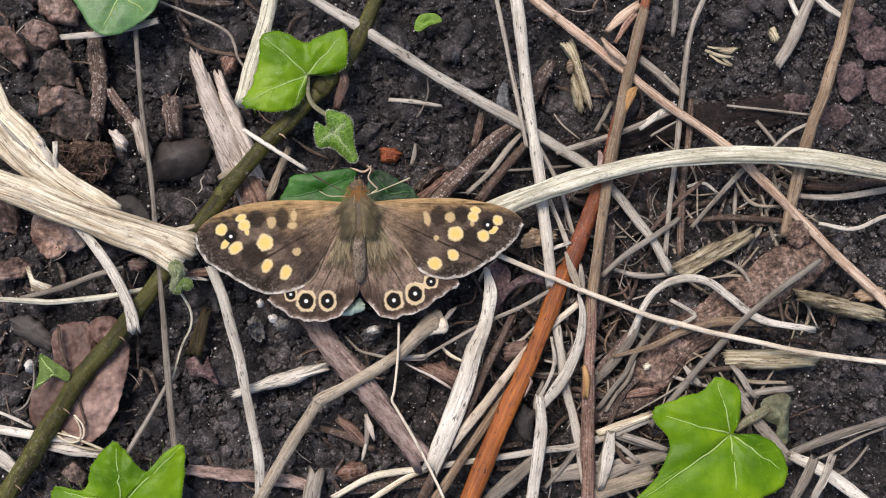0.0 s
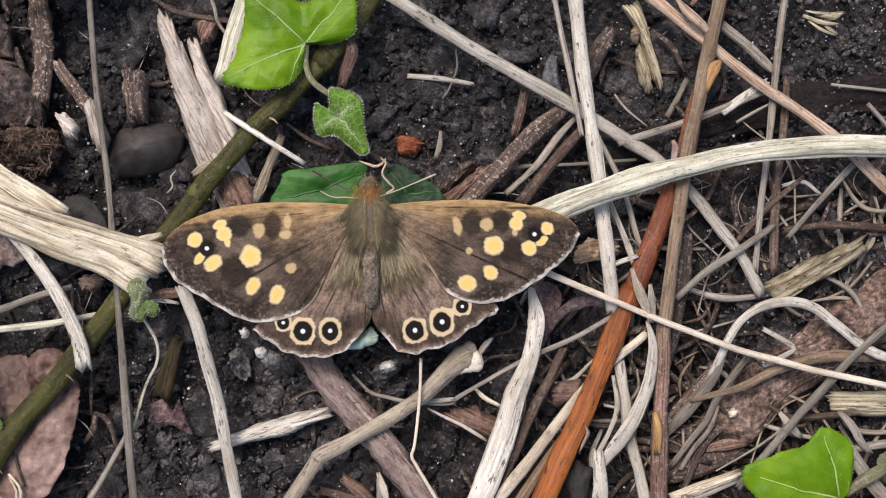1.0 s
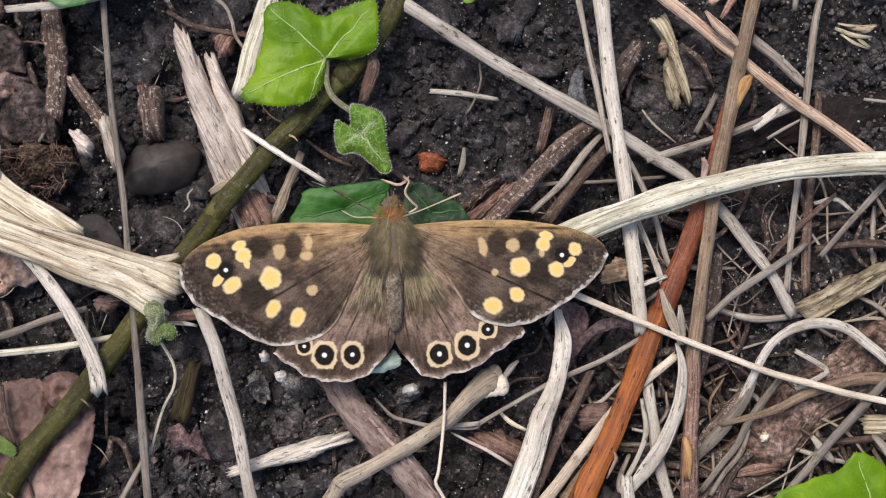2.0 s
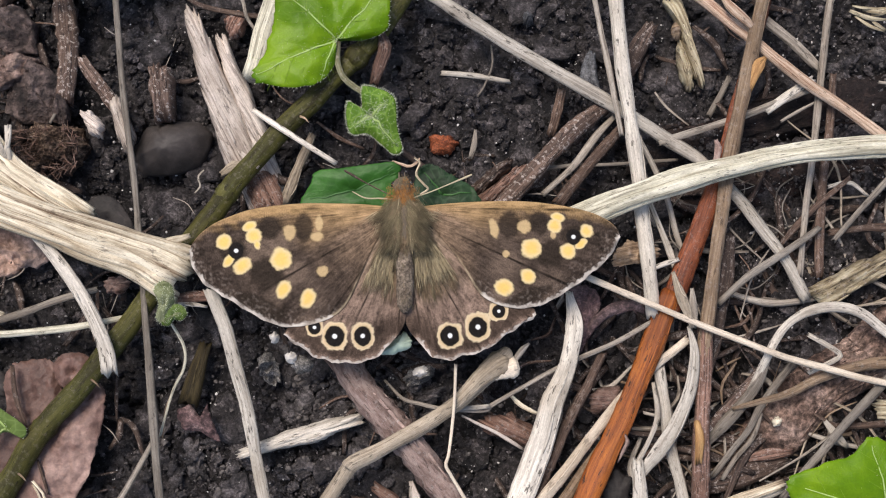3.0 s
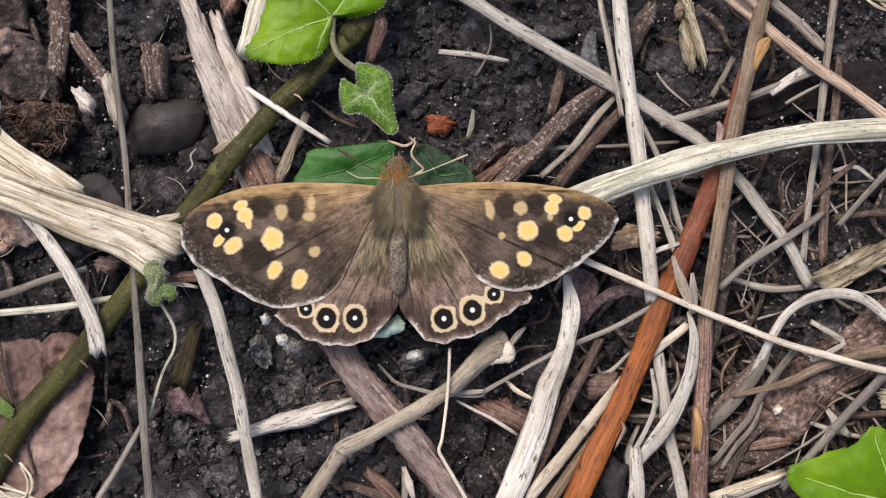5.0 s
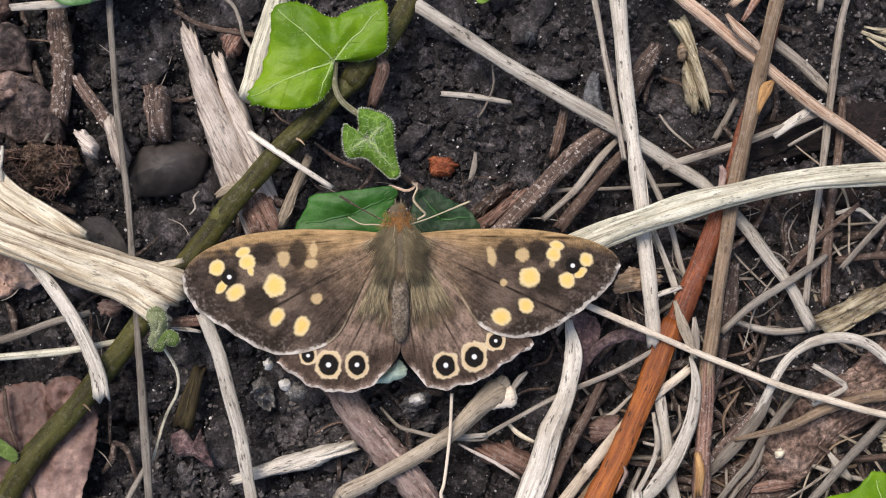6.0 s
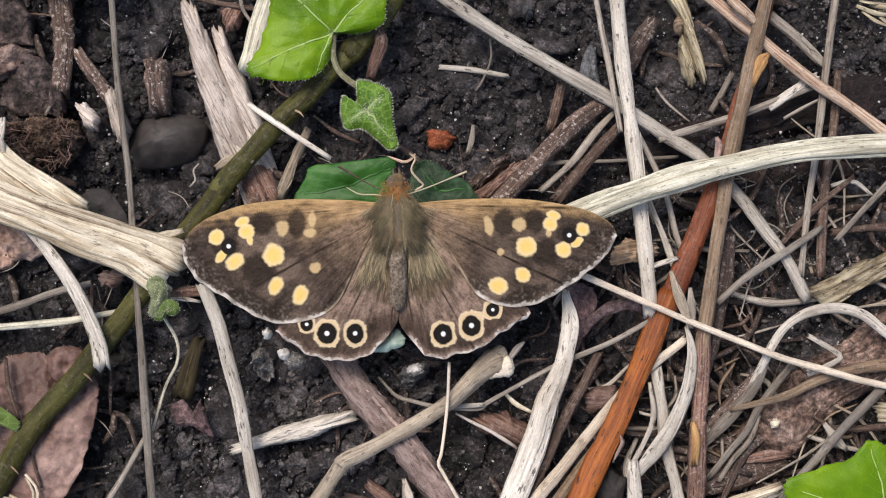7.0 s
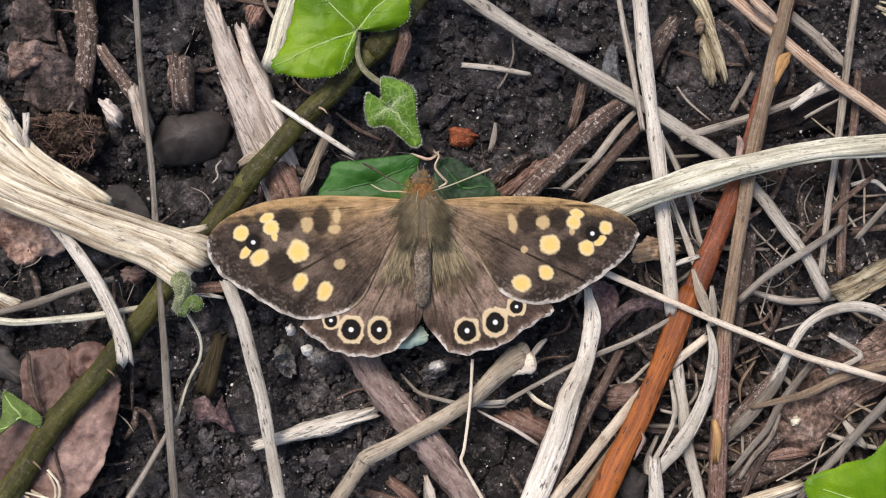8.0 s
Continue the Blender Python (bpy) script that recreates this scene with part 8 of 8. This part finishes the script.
    def tuft(into, at, sweep, ln, hairs, spread):
        """Hairs of one tuft share root and sweep, so dark gaps stay between the tufts."""
        side = np.array((-sweep[1], sweep[0]))
        for _ in range(hairs):
            o = rng.normal(0, spread)
            p = np.array(at[:2]) + side * o + np.array(sweep[:2]) * rng.normal(0, 0.25)
            d = np.array(sweep, float) + np.array((*(side * -0.25 * o / max(ln, 1)), 0)) + rng.normal(0, 0.035, 3) * (1, 1, 0.4)
            into[0].append((p[0], p[1], at[2] + 0.10 * max(0.0, 1 - (o / (1.5 * spread)) ** 2)))
            into[1].append(d / np.linalg.norm(d) * ln * rng.uniform(0.65, 1.1))

    # two bands of fur along the thorax, a dark furrow between them
    for k in range(330):
        sx = rng.choice((-1, 1))
        x, y = sx * (0.42 + 1.05 * rng.rand()), rng.uniform(-1.6, 2.7)
        w = np.interp(y, (-3.0, -1.0, 1.0, 2.6, 3.6), (0.9, 1.45, 1.6, 1.3, 0.8))
        z = 0.8 + 0.6 * w * np.sqrt(max(0.05, 1 - (x / w) ** 2)) + 0.05
        a = sx * np.radians(rng.normal(12 + 22 * abs(x), 9))
        tuft(grey if rng.rand() < 0.75 else brown, (x, y, z), np.array((np.sin(a), -np.cos(a), -0.10)), rng.uniform(1.3, 3.0), 13, 0.26)
    # long hair that fans out over the hindwings, as far as the hind edge of the forewings
    for k in range(760):
        sx = rng.choice((-1, 1))
        lim = 63 if sx < 0 else 57
        a = np.radians(-rng.uniform(lim, 93))
        rr = 0.8 + 7.4 * rng.rand() ** 1.15
        p = np.array((sx * (0.75 + rr * np.cos(a)), 1.2 + rr * np.sin(a)))
        if p[1] < -2.6 and abs(p[0] + 0.2) < 1.15:
            continue
        sweep = np.array((sx * np.cos(a) * 0.85, np.sin(a), -0.02)) + rng.normal(0, 0.05, 3) * (1, 1, 0.2)
        into = grey if rng.rand() < 0.62 - 0.07 * rr else brown
        tuft(into, (p[0], p[1], 0.62 - 0.065 * rr), sweep / np.linalg.norm(sweep[:2]), rng.uniform(1.8, 3.6) * np.interp(rr, (0, 8), (1.0, 0.7)), 12, 0.30)
    # paler single strands among them
    for k in range(650):
        sx = rng.choice((-1, 1))
        a = np.radians(-rng.uniform(61 if sx < 0 else 55, 91))
        rr = 0.6 + 6.0 * rng.rand()
        p = np.array((sx * (0.75 + rr * np.cos(a)), 1.3 + rr * np.sin(a)))
        if p[1] < -2.6 and abs(p[0] + 0.2) < 1.15:
            continue
        sweep = np.array((sx * np.cos(a) * 0.85, np.sin(a), -0.02)) + rng.normal(0, 0.06, 3) * (1, 1, 0.2)
        tuft(pale, (p[0], p[1], 0.74 - 0.06 * rr), sweep / np.linalg.norm(sweep[:2]), rng.uniform(1.6, 3.4), 3, 0.05)
    for k in range(70):
        sx = rng.choice((-1, 1))
        x, y = sx * rng.uniform(0.5, 1.5), rng.uniform(-1.5, 2.6)
        tuft(pale, (x, y, 1.75 - 0.25 * x * x), np.array((0.22 * x, -1.0, -0.08)), rng.uniform(1.0, 2.4), 4, 0.07)
    # dark short hair in the furrow of the thorax
    for k in range(60):
        x, y = rng.normal(0, 0.2), rng.uniform(-2.6, 2.6)
        tuft(brown if k % 3 else grey, (x, y, 1.35 + 0.3 * np.cos(y * 0.5)), np.array((0.3 * x, -1.0, -0.05)), rng.uniform(0.5, 1.2), 9, 0.16)
    # short hair on the bases of the forewings
    for k in range(70):
        sx = rng.choice((-1, 1))
        a = np.radians(-rng.uniform(2, 62))
        rr = 0.2 + 2.2 * rng.rand() ** 1.5
        sweep = np.array((sx * np.cos(a), np.sin(a) - 0.35, -0.03)) + rng.normal(0, 0.1, 3) * (1, 1, 0.2)
        tuft(brown if rng.rand() < 0.35 else pale, (sx * (1.1 + rr * np.cos(a)), 1.7 + rr * np.sin(a), 0.62), sweep / np.linalg.norm(sweep[:2]), rng.uniform(0.7, 1.6), 7, 0.2)
    # down along the abdomen
    for _ in range(160):
        x = rng.normal(0, 0.5)
        d = np.array((x * 0.2, -1.0, 0.02)) + rng.normal(0, 0.10, 3)
        y = rng.uniform(-8.4, -2.4)
        (grey if _ % 3 else brown)[0].append((x - 0.2, y, 0.85 + 0.75 * max(0.0, 1 - (x / 0.85) ** 2)))
        (grey if _ % 3 else brown)[1].append(d / np.linalg.norm(d) * rng.uniform(0.3, 0.7))
    # rusty collar behind the head, a few greyish hairs on the head
    for k in range(60):
        x, y = rng.normal(0, 0.75), rng.uniform(2.5, 4.0)
        a = rng.normal(0, 0.5) + 0.5 * x
        up = 0.75 + 0.75 * np.sqrt(max(0.05, 1 - (x / 1.5) ** 2))
        tuft(rust if rng.rand() < 0.8 else brown, (x, y, up), np.array((np.sin(a), -np.cos(a), 0.05)), rng.uniform(0.25, 0.55), 18, 0.22)
    for k in range(40):
        x, y = rng.normal(0, 0.5), rng.uniform(3.9, 5.0)
        a = rng.normal(0, 0.5)
        tuft(grey if k % 3 else rust, (x, y, 0.8 + 0.9 * np.sqrt(max(0.05, 1 - (x / 1.05) ** 2))), np.array((np.sin(a) + 0.5 * x, np.cos(a) * 0.5, 0.3)), rng.uniform(0.15, 0.3), 14, 0.15)
    tagged(hair_mesh("fur", np.array(grey[0]), np.array(grey[1]), 0.032, FUR, thing, 5, droop=0.02), "long grey green fur", kind="stuff")
    tagged(hair_mesh("fur", np.array(brown[0]), np.array(brown[1]), 0.032, BROWNFUR, thing, 7, droop=0.02), "long brown fur on the wing bases", kind="stuff")
    tagged(hair_mesh("fur", np.array(pale[0]), np.array(pale[1]), 0.05, PALEFUR, thing, 8, droop=0.02), "paler strands of fur", kind="stuff")
    tagged(hair_mesh("collar_fur", np.array(rust[0]), np.array(rust[1]), 0.045, RUSTFUR, thing, 6, droop=0.02), "rusty orange collar fur", kind="stuff")
    return thing, fl, fr, hl, hr


butterfly, left_forewing, right_forewing, left_hindwing, right_hindwing = build_butterfly()
chunk("leaf_scrap", [(-3.59, -11.24, 6.4), (-2.56, -10.46, 6.4), (-1.59, -9.8, 6.4), (-0.99, -9.35, 6.4), (-0.18, -9.85, 6.4), (-0.03, -10.68, 6.4), (-0.7, -11.13, 6.4), (-1.9, -11.55, 6.4), (-2.96, -11.62, 6.4)], 6.2, 0.9, MINT, "pale mint green scrap under the hindwings", "scrap", seed=90, dome=2.2, rough=0.15)
stem("tendril", [(1.16, 9.44, 5.6), (1.69, 8.83, 5.8), (1.23, 7.64, 5.8), (1.97, 6.56, 5.8), (2.42, 6, 5.6), (1.6, 5.5, 5.4)], [0.22, 0.27, 0.26, 0.2], STRAW, "curly pale tendril over the green leaf", "tendril", seed=91, sides=8, step=0.25)


def motions():
    # A breath of wind lifts one forewing for a moment near the end.
    rows = [(0.0, 0), (5.3, 0), (7.0, 0), (7.3, -0.1), (7.4, 0.4), (7.5, 0.95), (7.6, 1.1), (7.7, 0.5), (7.8, 0.2), (8.0, -0.15)]
    walk(right_forewing, [(t, pose(1.4 * MM, 1.6 * MM, 0.6 * MM, 0, -4.0 * k, 1.7 * k)) for t, k in rows])


motions()
